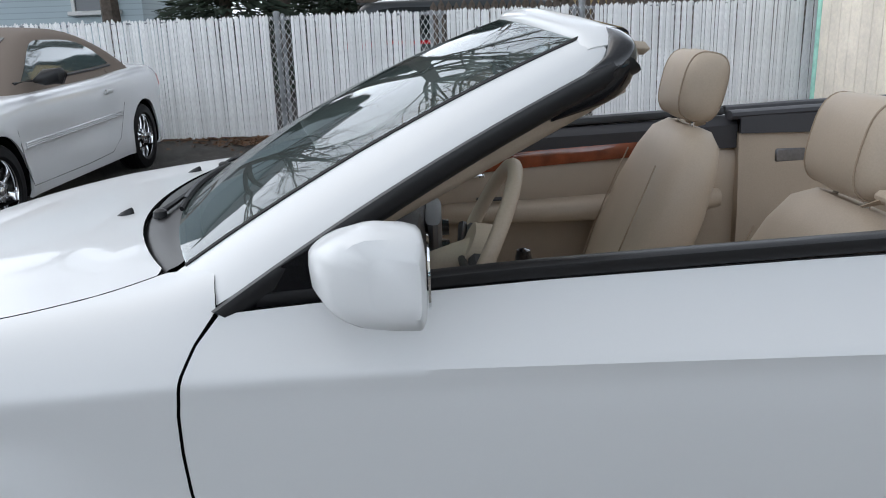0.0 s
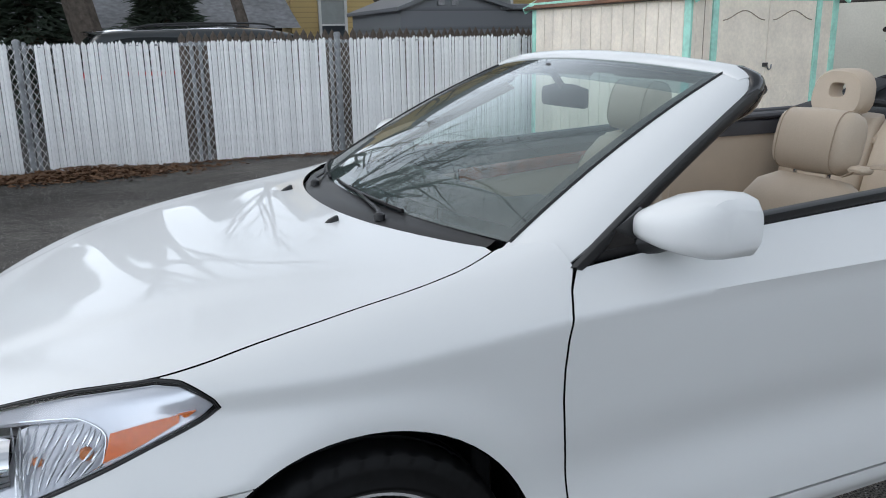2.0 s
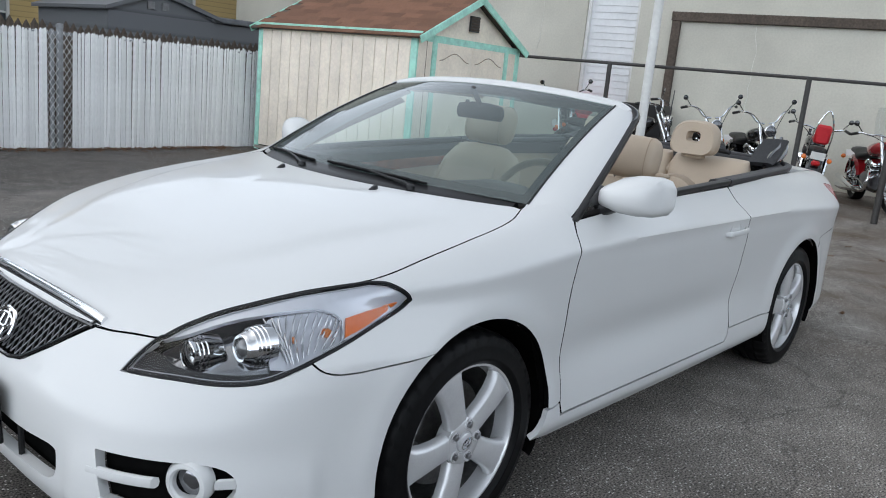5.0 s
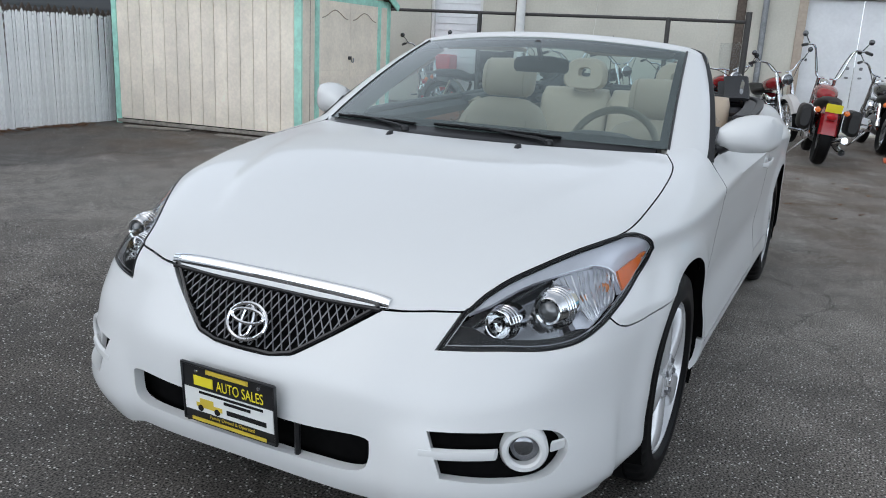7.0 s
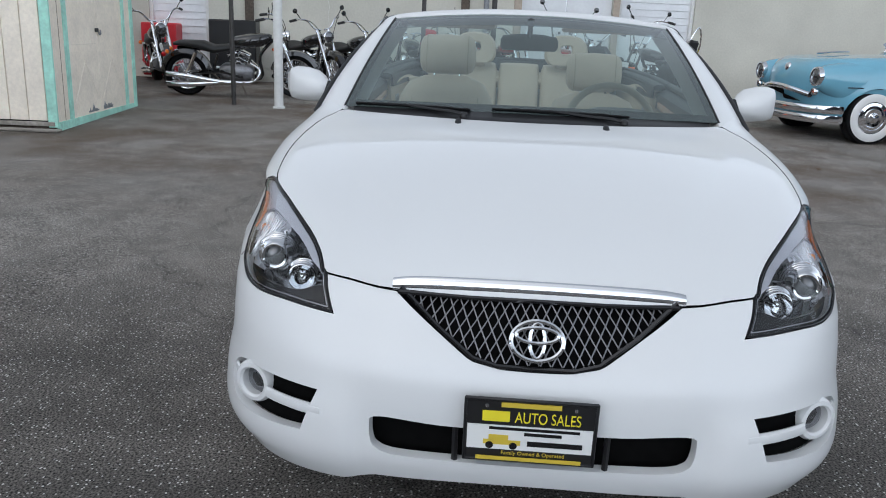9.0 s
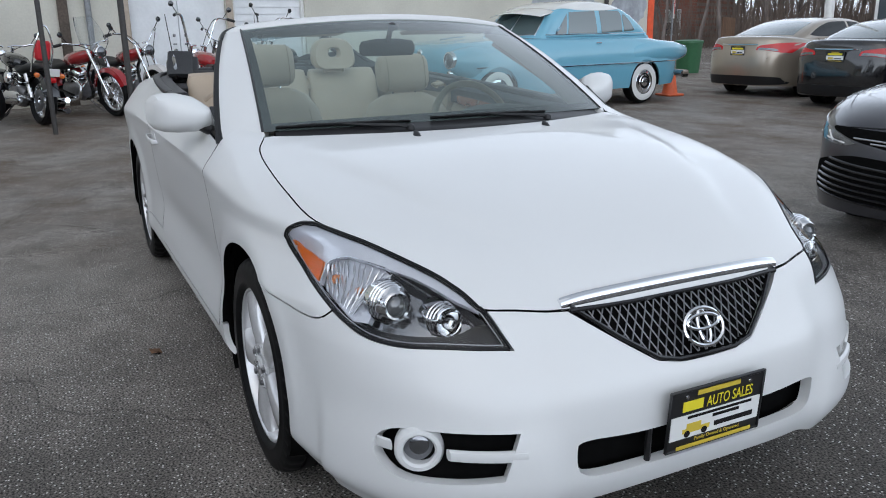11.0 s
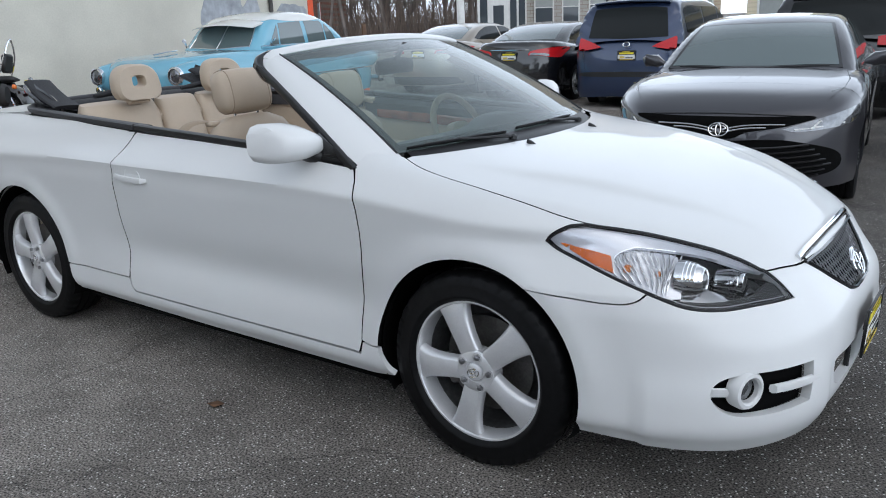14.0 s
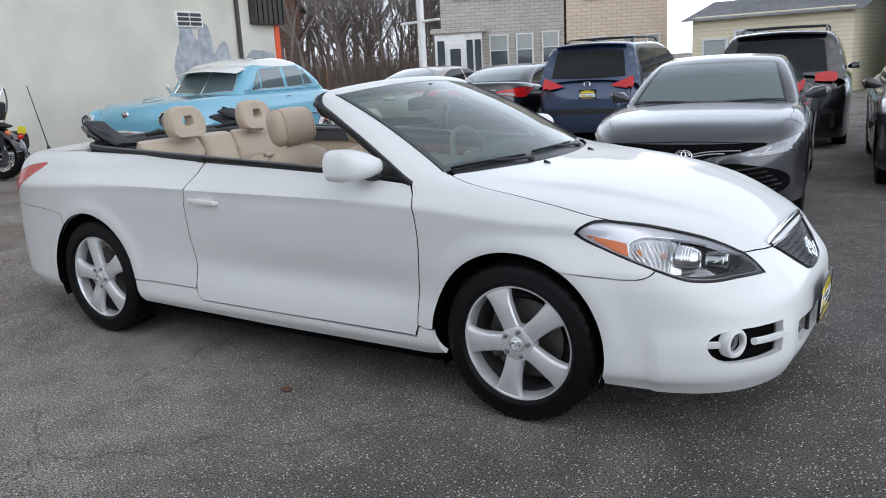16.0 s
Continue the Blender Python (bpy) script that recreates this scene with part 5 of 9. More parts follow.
def side_lining(sign):
    def put(g):
        return g if sign > 0 else flip(g)
    # the door's inner panel: (y, z) runs drawn along x
    rs = []
    for x in np.linspace(-0.90, 0.485, 15):
        t = (x + 0.86) / 1.33
        zt = 0.895 + 0.012 * t
        rs.append(np.array([(x, 0.755, zt), (x, 0.735, zt - 0.04), (x, 0.735, 0.76), (x, 0.73, 0.62), (x, 0.745, 0.45), (x, 0.75, 0.36), (x, 0.80, 0.36), (x, 0.80, zt)]))
    dl = link("door_lining", *put(loft(rs)), M_TAN, convertible)
    cap = [np.array([(x, 0.805, 0.962 + 0.052 * t), (x, 0.765, 0.962 + 0.050 * t), (x, 0.738, 0.942 + 0.045 * t), (x, 0.735, 0.890 + 0.02 * t), (x, 0.80, 0.888 + 0.02 * t)]) for x in np.linspace(-0.86, 0.47, 12) for t in ((x + 0.86) / 1.33,)]
    link("door_cap", *put(loft(cap)), M_CHARCOAL, dl)
    wood = []
    for x in np.linspace(-0.42, 0.36, 18):
        t = (x + 0.42) / 0.78
        h = 0.030 - 0.006 * t
        wood.append(ring((x, 0.731, 0.893 + 0.035 * t - 0.010 * (1 - t) ** 2), np.array([0, 0.008, 0]), np.array([0, 0, h]), 10, 3))
    link("wood_trim", *put(loft(wood)), M_WOOD, dl)
    arm = [ring((x, 0.715 - d, 0.735 + 0.012 * math.sin(3 * x)), np.array([0, 0.03 + d, 0]), np.array([0, 0, h]), 14, 2.6) for x, d, h in ((-0.62, 0.004, 0.02), (-0.5, 0.02, 0.034), (-0.2, 0.035, 0.036), (0.1, 0.04, 0.042), (0.3, 0.03, 0.042), (0.40, 0.005, 0.03))]
    link("armrest", *put(loft(arm)), M_TAN, dl)
    link("inner_handle", *put(tube(bend([(-0.50, 0.722, 0.835), (-0.47, 0.712, 0.845), (-0.42, 0.712, 0.848), (-0.40, 0.724, 0.845)], 4), 0.009, 8)), M_CHROME, dl)
    link("window_switch", *put(box((-0.38, 0.672, 0.775), (0.09, 0.03, 0.008), 0.003)), M_CHARCOAL, dl)
    pocket = [ring((x, 0.725, 0.47), np.array([0, 0.022 * q, 0]), np.array([0, 0, 0.06 * q]), 12, 2.6) for x, q in ((-0.66, 0.4), (-0.6, 1), (0.1, 1), (0.18, 0.4))]
    link("door_pocket", *put(loft(pocket)), M_TAN, dl)
    # rear side panel
    rp = [np.array([(x, 0.72 - 0.05 * t, 1.02), (x, 0.715 - 0.05 * t, 0.92), (x, 0.69 - 0.05 * t, 0.70), (x, 0.69 - 0.05 * t, 0.40), (x, 0.80 - 0.05 * t, 0.40), (x, 0.79 - 0.05 * t, 1.02)]) for x in np.linspace(0.46, 1.50, 9) for t in ((x - 0.49),)]
    rl = link("rear_side_lining", *put(loft(rp)), M_TAN, convertible)
    band = [np.array([(x, 0.725 - 0.05 * t, 1.035), (x, 0.708 - 0.05 * t, 1.02), (x, 0.700 - 0.05 * t, 0.962), (x, 0.79 - 0.05 * t, 0.962), (x, 0.80 - 0.05 * t, 1.035)]) for x in np.linspace(0.46, 1.50, 9) for t in ((x - 0.49),)]
    link("side_band", *put(loft(band)), M_CHARCOAL, rl)
    link("side_light", *put(box((0.63, 0.705, 0.885), (0.10, 0.012, 0.045), 0.005)), M_STEEL, rl)


side_lining(1)
side_lining(-1)


def seat(parent, m, name="front_seat"):
    """A leather front seat; its own +x is forward, z up from the floor."""
    def put(g):
        return moved(g, m)
    rs = []
    for x, w, z0, z1, p in ((-0.24, 0.21, 0.10, 0.25, 3), (-0.20, 0.245, 0.07, 0.275, 3.2), (-0.05, 0.26, 0.06, 0.285, 3.4), (0.15, 0.255, 0.06, 0.30, 3.4), (0.26, 0.24, 0.08, 0.30, 3.2), (0.30, 0.20, 0.12, 0.27, 3)):
        rs.append(ring((x, 0, (z0 + z1) / 2), (0, w, 0), (0, 0, (z1 - z0) / 2), 26, p))
    st = link(name, *put(loft(rs)), M_TAN, parent, "tan leather bucket seat with a separate headrest")
    for s in (-1, 1):
        b = [ring((x, s * 0.225, 0.285 + dz), (0, 0.05 * q, 0), (0, 0, 0.045 * q), 14, 2.2) for x, dz, q in ((-0.2, 0, 0.5), (-0.12, 0.01, 0.9), (0.1, 0.02, 1), (0.24, 0.01, 0.7), (0.29, -0.01, 0.3))]
        link("seat_bolster", *put(loft(b)), M_TAN, st)
    back = []
    for k, w, d, p in ((0.0, 0.21, 0.075, 3), (0.08, 0.245, 0.095, 3.2), (0.25, 0.262, 0.10, 3.3), (0.42, 0.258, 0.092, 3.2), (0.54, 0.235, 0.080, 3.0), (0.61, 0.195, 0.068, 2.8), (0.645, 0.13, 0.045, 2.5)):
        c = np.array([-0.22 - 0.34 * k - 0.03 * k * k, 0, 0.24 + 0.93 * k])
        back.append(ring(c, (0, w, 0), (d, 0, d * 0.33), 30, p))
    V, F = loft(back)
    # hollow the middle between the side bolsters
    hollow = np.exp(-(V[:, 1] / 0.14) ** 4) * (V[:, 2] > 0.3) * (V[:, 2] < 0.76)
    front = V[:, 0] > (-0.22 - 0.37 * (V[:, 2] - 0.24))
    V[:, 0] -= 0.022 * hollow * front
    bk = link("backrest", *put((V, F)), M_TAN, st)
    for s in (-1, 1):
        seam = [(-0.22 - 0.34 * k - 0.03 * k * k + 0.094 - 0.03 * abs(k - 0.28) ** 1.5, s * (0.155 + 0.02 * math.sin(k * 5)), 0.27 + 0.93 * k) for k in np.linspace(0.1, 0.52, 9)]
        link("seam", *put(tube(seam, 0.0022, 5)), M_TANSEAM, bk)
    hc = np.array([-0.455, 0, 0.955])
    hr = []
    for y, hx, hz in ((-0.142, 0.018, 0.040), (-0.136, 0.038, 0.066), (-0.124, 0.052, 0.084), (-0.100, 0.061, 0.094), (0.0, 0.065, 0.098), (0.100, 0.061, 0.094), (0.124, 0.052, 0.084), (0.136, 0.038, 0.066), (0.142, 0.018, 0.040)):
        hr.append(ring(hc + [0, y, 0], (hx, 0, 0.012), (-0.022 * hz / 0.1, 0, hz), 26, 2.9))
    hd = link("headrest", *put(loft(hr)), M_TAN, st)
    for s in (-1, 1):
        link("headrest_post", *put(tube([(-0.435, s * 0.065, 0.78), (-0.445, s * 0.065, 0.90)], 0.0065, 8)), M_CHROME, hd)
        loop = ring(hc + [0, s * 0.104, 0], (0.0605, 0, 0.012), (-0.0205, 0, 0.0932), 28, 2.9)
        link("seam", *put(tube(loop, 0.0022, 5, closed=True)), M_TANSEAM, hd)
    return st


passenger = seat(convertible, pose(-0.262, 0.39, 0.200, 0, 0, 180))
driver = seat(convertible, pose(-0.150, -0.37, 0.135, 0, 0, 180))


# seat belts over the outer shoulders
def belt_strap(s, x):
    pts = bend([(x + 0.20, s * 0.66, 1.00), (x + 0.17, s * 0.62, 1.03), (x + 0.12, s * 0.575, 1.035), (x + 0.08, s * 0.535, 1.01)], 5)
    b = link("seat_belt", *loft([ring(p, (0.028, 0, 0.004), (0, 0.0015, 0.003), 8, 3) for p in pts]), M_TANSEAM, convertible)
    link("belt_guide", *box((x + 0.10, s * 0.56, 1.025), (0.05, 0.06, 0.022), 0.008), M_TAN, b)


belt_strap(1, 0.10)
belt_strap(-1, 0.17)

# rear bench with two headrests that have a window in them
bench = link("rear_bench", *loft([ring((x, 0, z), (0, 0.56, 0), (0, 0, h), 30, 4) for x, z, h in ((0.70, 0.56, 0.06), (0.74, 0.57, 0.10), (0.95, 0.56, 0.11), (1.12, 0.54, 0.10), (1.16, 0.54, 0.06))]), M_TAN, convertible)
for y0, w in ((-0.36, 0.225), (0.0, 0.13), (0.36, 0.225)):
    rs = []
    for k, d in ((0, 0.05), (0.06, 0.075), (0.3, 0.078), (0.43, 0.065), (0.475, 0.035)):
        rs.append(ring((1.12 + 0.26 * k, y0, 0.60 + 1.0 * k), (0, w * (0.985 if 0.05 < k < 0.45 else 0.93), 0), (d, 0, d * 0.25), 24, 3.6))
    link("bench_back", *loft(rs), M_TAN, bench)


def window_headrest(y0):
    """A rear headrest with an opening through it."""
    c = np.array([1.165, y0, 1.168])
    outer = ring((0, 0, 0), (0.132, 0, 0), (0, 0.100, 0), 32, 2.7)
    inner = ring((0, 0.012, 0), (0.036, 0, 0), (0, 0.026, 0), 32, 3.4)
    rings = []
    for o, d, k in ((0.0, -0.045, 0.90), (0.0, -0.028, 1.0), (0.0, 0.028, 1.0), (0.0, 0.045, 0.90)):
        rings.append(np.stack([np.full(32, d), outer[:, 0] * k, outer[:, 1] * k], 1))
    for d, k in ((0.040, 1.15), (0.028, 1.0), (-0.028, 1.0), (-0.040, 1.15)):
        rings.append(np.stack([np.full(32, d), inner[:, 0] * k, inner[:, 1] * k], 1))
    V, F = loft(rings, closed=True)
    taper = 1 - 0.08 * np.clip(V[:, 2] / 0.1, -1, 1)
    V[:, 1] *= taper
    V[:, 2] = np.maximum(V[:, 2], -0.082)
    V[:, 0] += 0.16 * V[:, 2]
    hd = link("rear_headrest", V + c, F, M_TAN, bench, "tan headrest with an opening")
    link("headrest_stay", *box((c[0] - 0.005, y0, 1.078), (0.04, 0.13, 0.03), 0.008), M_TAN, hd)


window_headrest(0.285)
window_headrest(-0.285)
link("bench_corner", *box((1.27, 0, 0.98), (0.16, 1.15, 0.10), 0.04), M_TAN, convertible)

# dashboard
rs = []
for y in np.linspace(-0.69, 0.69, 25):
    hump = 0.045 * math.exp(-((y + 0.37) / 0.17) ** 4)
    q = [(max(-1.06, float(ws_low(y)[0]) + 0.035), 0.985 - 0.02 * (y / 0.7) ** 2), (-0.88, 0.978), (-0.76, 0.972 + hump * 0.6), (-0.64, 0.955 + hump), (-0.585, 0.920 + hump), (-0.575, 0.86), (-0.60, 0.74), (-0.70, 0.60), (-1.02, 0.60)]
    rs.append(np.array([(a, y, b) for a, b in q]))
dash = link("dashboard", *loft(rs), M_CHARCOAL, convertible, "charcoal dashboard")
link("lower_dash", *loft([np.array([(-0.568, y, 0.85), (-0.572, y, 0.74), (-0.66, y, 0.62), (-0.62, y, 0.62), (-0.60, y, 0.85)]) for y in (-0.70, -0.2, -0.17)]), M_TAN, dash)
link("lower_dash", *loft([np.array([(-0.568, y, 0.85), (-0.572, y, 0.74), (-0.66, y, 0.62), (-0.62, y, 0.62), (-0.60, y, 0.85)]) for y in (0.17, 0.4, 0.70)]), M_TAN, dash)
stack = link("centre_panel", *loft([ring((-0.56 - 0.0 * k, 0, 0.90 - 0.22 * k), (0.02, 0, 0), (0, 0.15 - 0.02 * k, 0), 16, 3.5) for k in np.linspace(0, 1, 5)]), material("silver_panel", (0.22, 0.22, 0.23), 0.35, metal=0.6, grain=0.05, scale=200), dash)
for y, z in ((-0.09, 0.73), (0.0, 0.73), (0.09, 0.73), (-0.10, 0.83), (0.10, 0.83)):
    link("control_knob", *moved(lathe([(0.022, 0), (0.020, 0.018), (0.0005, 0.020)], 16, "x"), pose(-0.54, y, z)), M_CHROME if z < 0.8 else M_GLOSSB, stack)
console = link("centre_console", *loft([ring((x, 0, z), (0, w, 0), (0, 0, h), 16, 3.6) for x, z, w, h in ((-0.60, 0.55, 0.12, 0.12), (-0.30, 0.52, 0.115, 0.12), (0.0, 0.55, 0.11, 0.16), (0.05, 0.58, 0.105, 0.17), (0.38, 0.58, 0.105, 0.17), (0.42, 0.55, 0.09, 0.12))]), M_TAN, convertible)
link("gear_lever", *merge(tube([(-0.30, 0, 0.62), (-0.33, 0, 0.74)], 0.010, 8), moved(lathe([(0.0005, -0.04), (0.018, -0.03), (0.024, 0.0), (0.018, 0.03), (0.0005, 0.036)], 14, "z"), pose(-0.335, 0, 0.76))), M_GLOSSB, console)

# steering wheel
sw = Matrix.Translation((-0.470, -0.37, 0.905)) @ Matrix.Rotation(radians(26), 4, "Y")
t = np.arange(40) * 2 * np.pi / 40
wheel_rim = link("steering_wheel", *moved(tube(np.stack([np.zeros(40), 0.185 * np.cos(t), 0.185 * np.sin(t)], 1), 0.0155, 10, closed=True), sw), M_TAN, convertible, "tan leather steering wheel")
link("wheel_boss", *moved(loft([ring((-0.02, 0, -0.01), (0, 0.07, 0), (0, 0, 0.055), 18, 2.8), ring((0.015, 0, -0.01), (0, 0.082, 0), (0, 0, 0.065), 18, 2.8), ring((0.03, 0, -0.01), (0, 0.05, 0), (0, 0, 0.04), 18, 2.8)]), sw), M_TAN, wheel_rim)
for y, z in ((-0.18, 0.0), (0.18, 0.0), (0.0, -0.18)):
    link("wheel_spoke", *moved(tube([(0.005, y * 0.3, z * 0.3 - 0.01), (0.0, y, z)], [0.022, 0.012], 8), sw), M_CHARCOAL, wheel_rim)
link("steering_column", *tube([(-0.44, -0.37, 0.895), (-0.66, -0.37, 0.81)], [0.045, 0.055], 14), M_TAN, convertible)
for s in (-1, 1):
    link("column_stalk", *tube([(-0.50, -0.37 + s * 0.04, 0.895), (-0.49, -0.37 + s * 0.19, 0.905)], [0.008, 0.012], 8), M_BLACKP, convertible)

# inside mirror
rv = link("inside_mirror", *loft([ring((-0.385, y, 1.235 + 0.006 * (1 - (y / 0.12) ** 2)), (0.016 * q, 0, 0), (0.0, 0, 0.034 * q), 16, 2.8) for y, q in ((-0.125, 0.5), (-0.115, 0.9), (-0.05, 1.05), (0.05, 1.05), (0.115, 0.9), (0.125, 0.5))]), M_CHARCOAL, convertible)
link("mirror_stem", *tube([(-0.392, 0, 1.265), (-0.43, 0, 1.315), (-0.45, 0, 1.325)], [0.012, 0.011, 0.02], 8), M_CHARCOAL, rv)
link("inside_mirror_glass", *box((-0.368, 0, 1.235), (0.003, 0.22, 0.055), 0.001), M_MIRROR, rv)

# folded top behind the bench
M_FABRIC = material("black_top_fabric", (0.016, 0.016, 0.018), 0.7, grain=0.2, scale=500, bump=0.001, stain=0.15, stain_scale=4)
top_stack = link("folded_top", *loft([ring((1.50, y, 1.035), (0.14 * q, 0, 0), (0, 0, 0.055 * q), 16, 2.6) for y, q in ((-0.66, 0.5), (-0.60, 0.95), (-0.2, 1.0), (0.2, 1.0), (0.60, 0.95), (0.66, 0.5))]), M_FABRIC, convertible, "black fabric top folded down behind the bench")
for s in (-1, 1):
    def put(g, s=s):
        return g if s > 0 else flip(g)
    pts = [(1.30, 0.60, 1.070), (1.45, 0.580, 1.105), (1.60, 0.55, 1.150), (1.70, 0.53, 1.190)]
    flap = loft([ring(p, (0.0, 0.075, 0.004), (-0.010, 0, 0.012), 12, 3.0) for p in pts])
    link("top_flap", *put(flap), M_FABRIC, top_stack)
    flap2 = loft([ring((x + 0.05, y - 0.03, z - 0.035), (0.0, 0.085, 0.004), (-0.012, 0, 0.012), 12, 3.0) for x, y, z in pts])
    link("top_flap", *put(flap2), M_FABRIC, top_stack)
    for o in (0.0, 0.035):
        link("top_linkage", *put(tube(bend([(1.30, 0.63, 1.06), (1.45, 0.64 - o, 1.085 + o), (1.62, 0.62 - o, 1.13 + o), (1.74, 0.58 - o, 1.17 + o)], 4), 0.012, 6)), M_GLOSSB, top_stack)
    link("latch", *put(tube([(1.42, 0.18, 1.10), (1.40, 0.30, 1.115), (1.38, 0.40, 1.105)], [0.010, 0.018, 0.012], 8)), M_FABRIC, top_stack)
link("parcel_shelf", *box((1.42, 0, 1.0), (0.40, 1.28, 0.05), 0.02), M_CHARCOAL, convertible)
aerial = link("aerial", *tube([(2.320, 0.469, 1.009), (2.370, 0.482, 1.222), (2.420, 0.496, 1.435)], [0.0045, 0.0035, 0.003], 6), M_BLACKP, convertible)
link("aerial_foot", *loft([ring((2.320, 0.469, 0.997), (0.03, 0, 0), (0, 0.014, 0), 12), ring((2.323, 0.469, 1.019), (0.02, 0, 0), (0, 0.010, 0), 12), ring((2.332, 0.469, 1.044), (0.006, 0, 0), (0, 0.005, 0), 12)]), M_BLACKP, aerial)

# ---- the lot: fence, shed, building, poles ----
M_VINYL = material("white_vinyl_slat", (0.89, 0.89, 0.88), 0.5, grain=0.05, scale=40, stain=0.08, stain_scale=2.0, vary=0.10)
M_WIRE = material("galvanised_wire", (0.80, 0.80, 0.80), 0.5, grain=0.1, scale=80)
M_POST = material("galvanised_post", (0.24, 0.25, 0.26), 0.5, metal=0.3, grain=0.15, scale=40, stain=0.25, stain_scale=5)
M_CREAM = material("cream_shed_board", (0.90, 0.81, 0.68), 0.7, grain=0.06, scale=30, stain=0.08, stain_scale=3, vary=0.05, bump=0.001)
M_MINT = material("mint_green_trim", (0.429, 0.78, 0.65), 0.6, grain=0.10, scale=25, stain=0.15, stain_scale=6)
M_SHINGLE = material("brown_shingle", (0.20, 0.095, 0.055), 0.9, grain=0.3, scale=120, bump=0.002, vary=0.22)
M_CONCRETE = material("cream_concrete_wall", (0.585, 0.565, 0.49), 0.9, grain=0.05, scale=30, stain=0.12, stain_scale=0.7, bump=0.003)
M_FILLER = material("pale_crack_filler", (0.64, 0.63, 0.57), 0.9, grain=0.1, scale=60, stain=0.15, stain_scale=2)
M_SIDING = material("white_siding", (0.74, 0.75, 0.76), 0.5, grain=0.03, scale=20, stain=0.06, stain_scale=3)
M_BEAM = material("weathered_dark_beam", (0.09, 0.07, 0.055), 0.85, grain=0.3, scale=30, stain=0.2, stain_scale=4)
M_IRON = material("dark_pipe", (0.045, 0.042, 0.04), 0.55, grain=0.2, scale=40)
M_WHITEPOST = material("white_painted_post", (0.72, 0.72, 0.70), 0.5, grain=0.05, scale=20, stain=0.1, stain_scale=4)
M_BARK = material("grey_brown_bark", (0.085, 0.068, 0.055), 0.95, grain=0.35, scale=14, bump=0.01)
M_NEEDLE = material("dark_evergreen", (0.020, 0.032, 0.018), 0.8, grain=0.4, scale=5)
M_LEAF = material("dead_brown_leaves", (0.16, 0.085, 0.045), 0.9, grain=0.3, scale=60, vary=0.3)

FY, FB, FT = 7.75, 0.075, 1.47


def build_fence():
    f = thing("slat_fence", pose(0, 0, 0), "chain-link fence with white privacy slats and grey posts", "fence")
    w, d = 0.0343, 0.009
    # a ribbed slat: two flat ribs with a groove between, pointed at the top
    V = [(-w / 2, 0.003, 1.0), (-w / 2 + 0.004, -d / 2, 1.004), (-0.004, -d / 2, 1.018), (0.004, -d / 2, 1.018), (w / 2 - 0.004, -d / 2, 1.004), (w / 2, 0.003, 1.0), (w / 2, d / 2, 1.0), (0.0, d / 2, 1.022), (-w / 2, d / 2, 1.0)]
    n = len(V)
    V2 = np.vstack([np.array(V) * [1, 1, 0], np.array(V)])
    F = [list(range(n, 2 * n))] + [[i, (i + 1) % n, n + (i + 1) % n, n + i] for i in range(n)]
    first = None
    rnd = random.Random(4)
    for a, b in ((-7.6, -2.53), (-2.27, -0.76), (-0.44, 0.99), (1.28, 3.96)):
        m = int(round((b - a) / 0.0362))
        for i in range(m):
            x = a + (i + 0.5) * (b - a) / m
            h = FT - FB - 0.02 + rnd.uniform(-0.012, 0.012) + (0.014 if i % 7 == 3 else 0)
            if first is None:
                first = link("slat", V2, F, M_VINYL, f, smooth=False)
                ob = first
            else:
                ob = new("slat", first.data)
                ob.parent = f
            ob.matrix_local = Matrix.Translation((x, FY + rnd.uniform(-0.004, 0.004), FB + rnd.uniform(-0.01, 0.012))) @ pose(0, 0, 0, rnd.uniform(-0.4, 0.4), rnd.uniform(-0.5, 0.5), rnd.uniform(-3, 3)) @ Matrix.Diagonal((1, 1, h, 1))
    # woven wire in front and behind
    gs = []
    for s in (-1, 1):
        for x in np.arange(-7.6, 3.9, 0.0655):
            x1 = x + s * (FT - FB) * 0.62
            gs.append(tube([(x, FY - 0.009, FB), (x1, FY - 0.009, FT)], 0.0030, 3, cap=False))
    wire = link("woven_wire", *merge(*gs), M_WIRE, f)
    tagged(wire, kind="stuff")
    for x, r, top in ((-2.43, 0.036, 1.50), (-2.36, 0.022, 1.47), (-0.62, 0.022, 1.45), (-0.52, 0.018, 1.45), (1.14, 0.040, 1.53), (1.05, 0.024, 1.46), (-5.4, 0.03, 1.45), (-7.65, 0.036, 1.5)):
        p = link("fence_post", *tube([(x, FY + 0.02, 0.03), (x, FY + 0.02, top)], r, 12), M_POST, f)
        link("post_cap", *moved(lathe([(r * 1.15, -0.02), (r * 1.15, 0.01), (r * 0.6, 0.025), (0.0005, 0.03)], 12, "z"), pose(x, FY + 0.02, top)), M_POST, p)
    for z in (FT - 0.03,):
        link("top_rail", *tube([(-7.65, FY + 0.02, z), (3.96, FY + 0.02, z)], 0.017, 8), M_POST, f)


build_fence()


M_WEATHERED = material("weathered_wood", (0.30, 0.275, 0.24), 0.85, grain=0.25, scale=25, stain=0.3, stain_scale=4, bump=0.002)


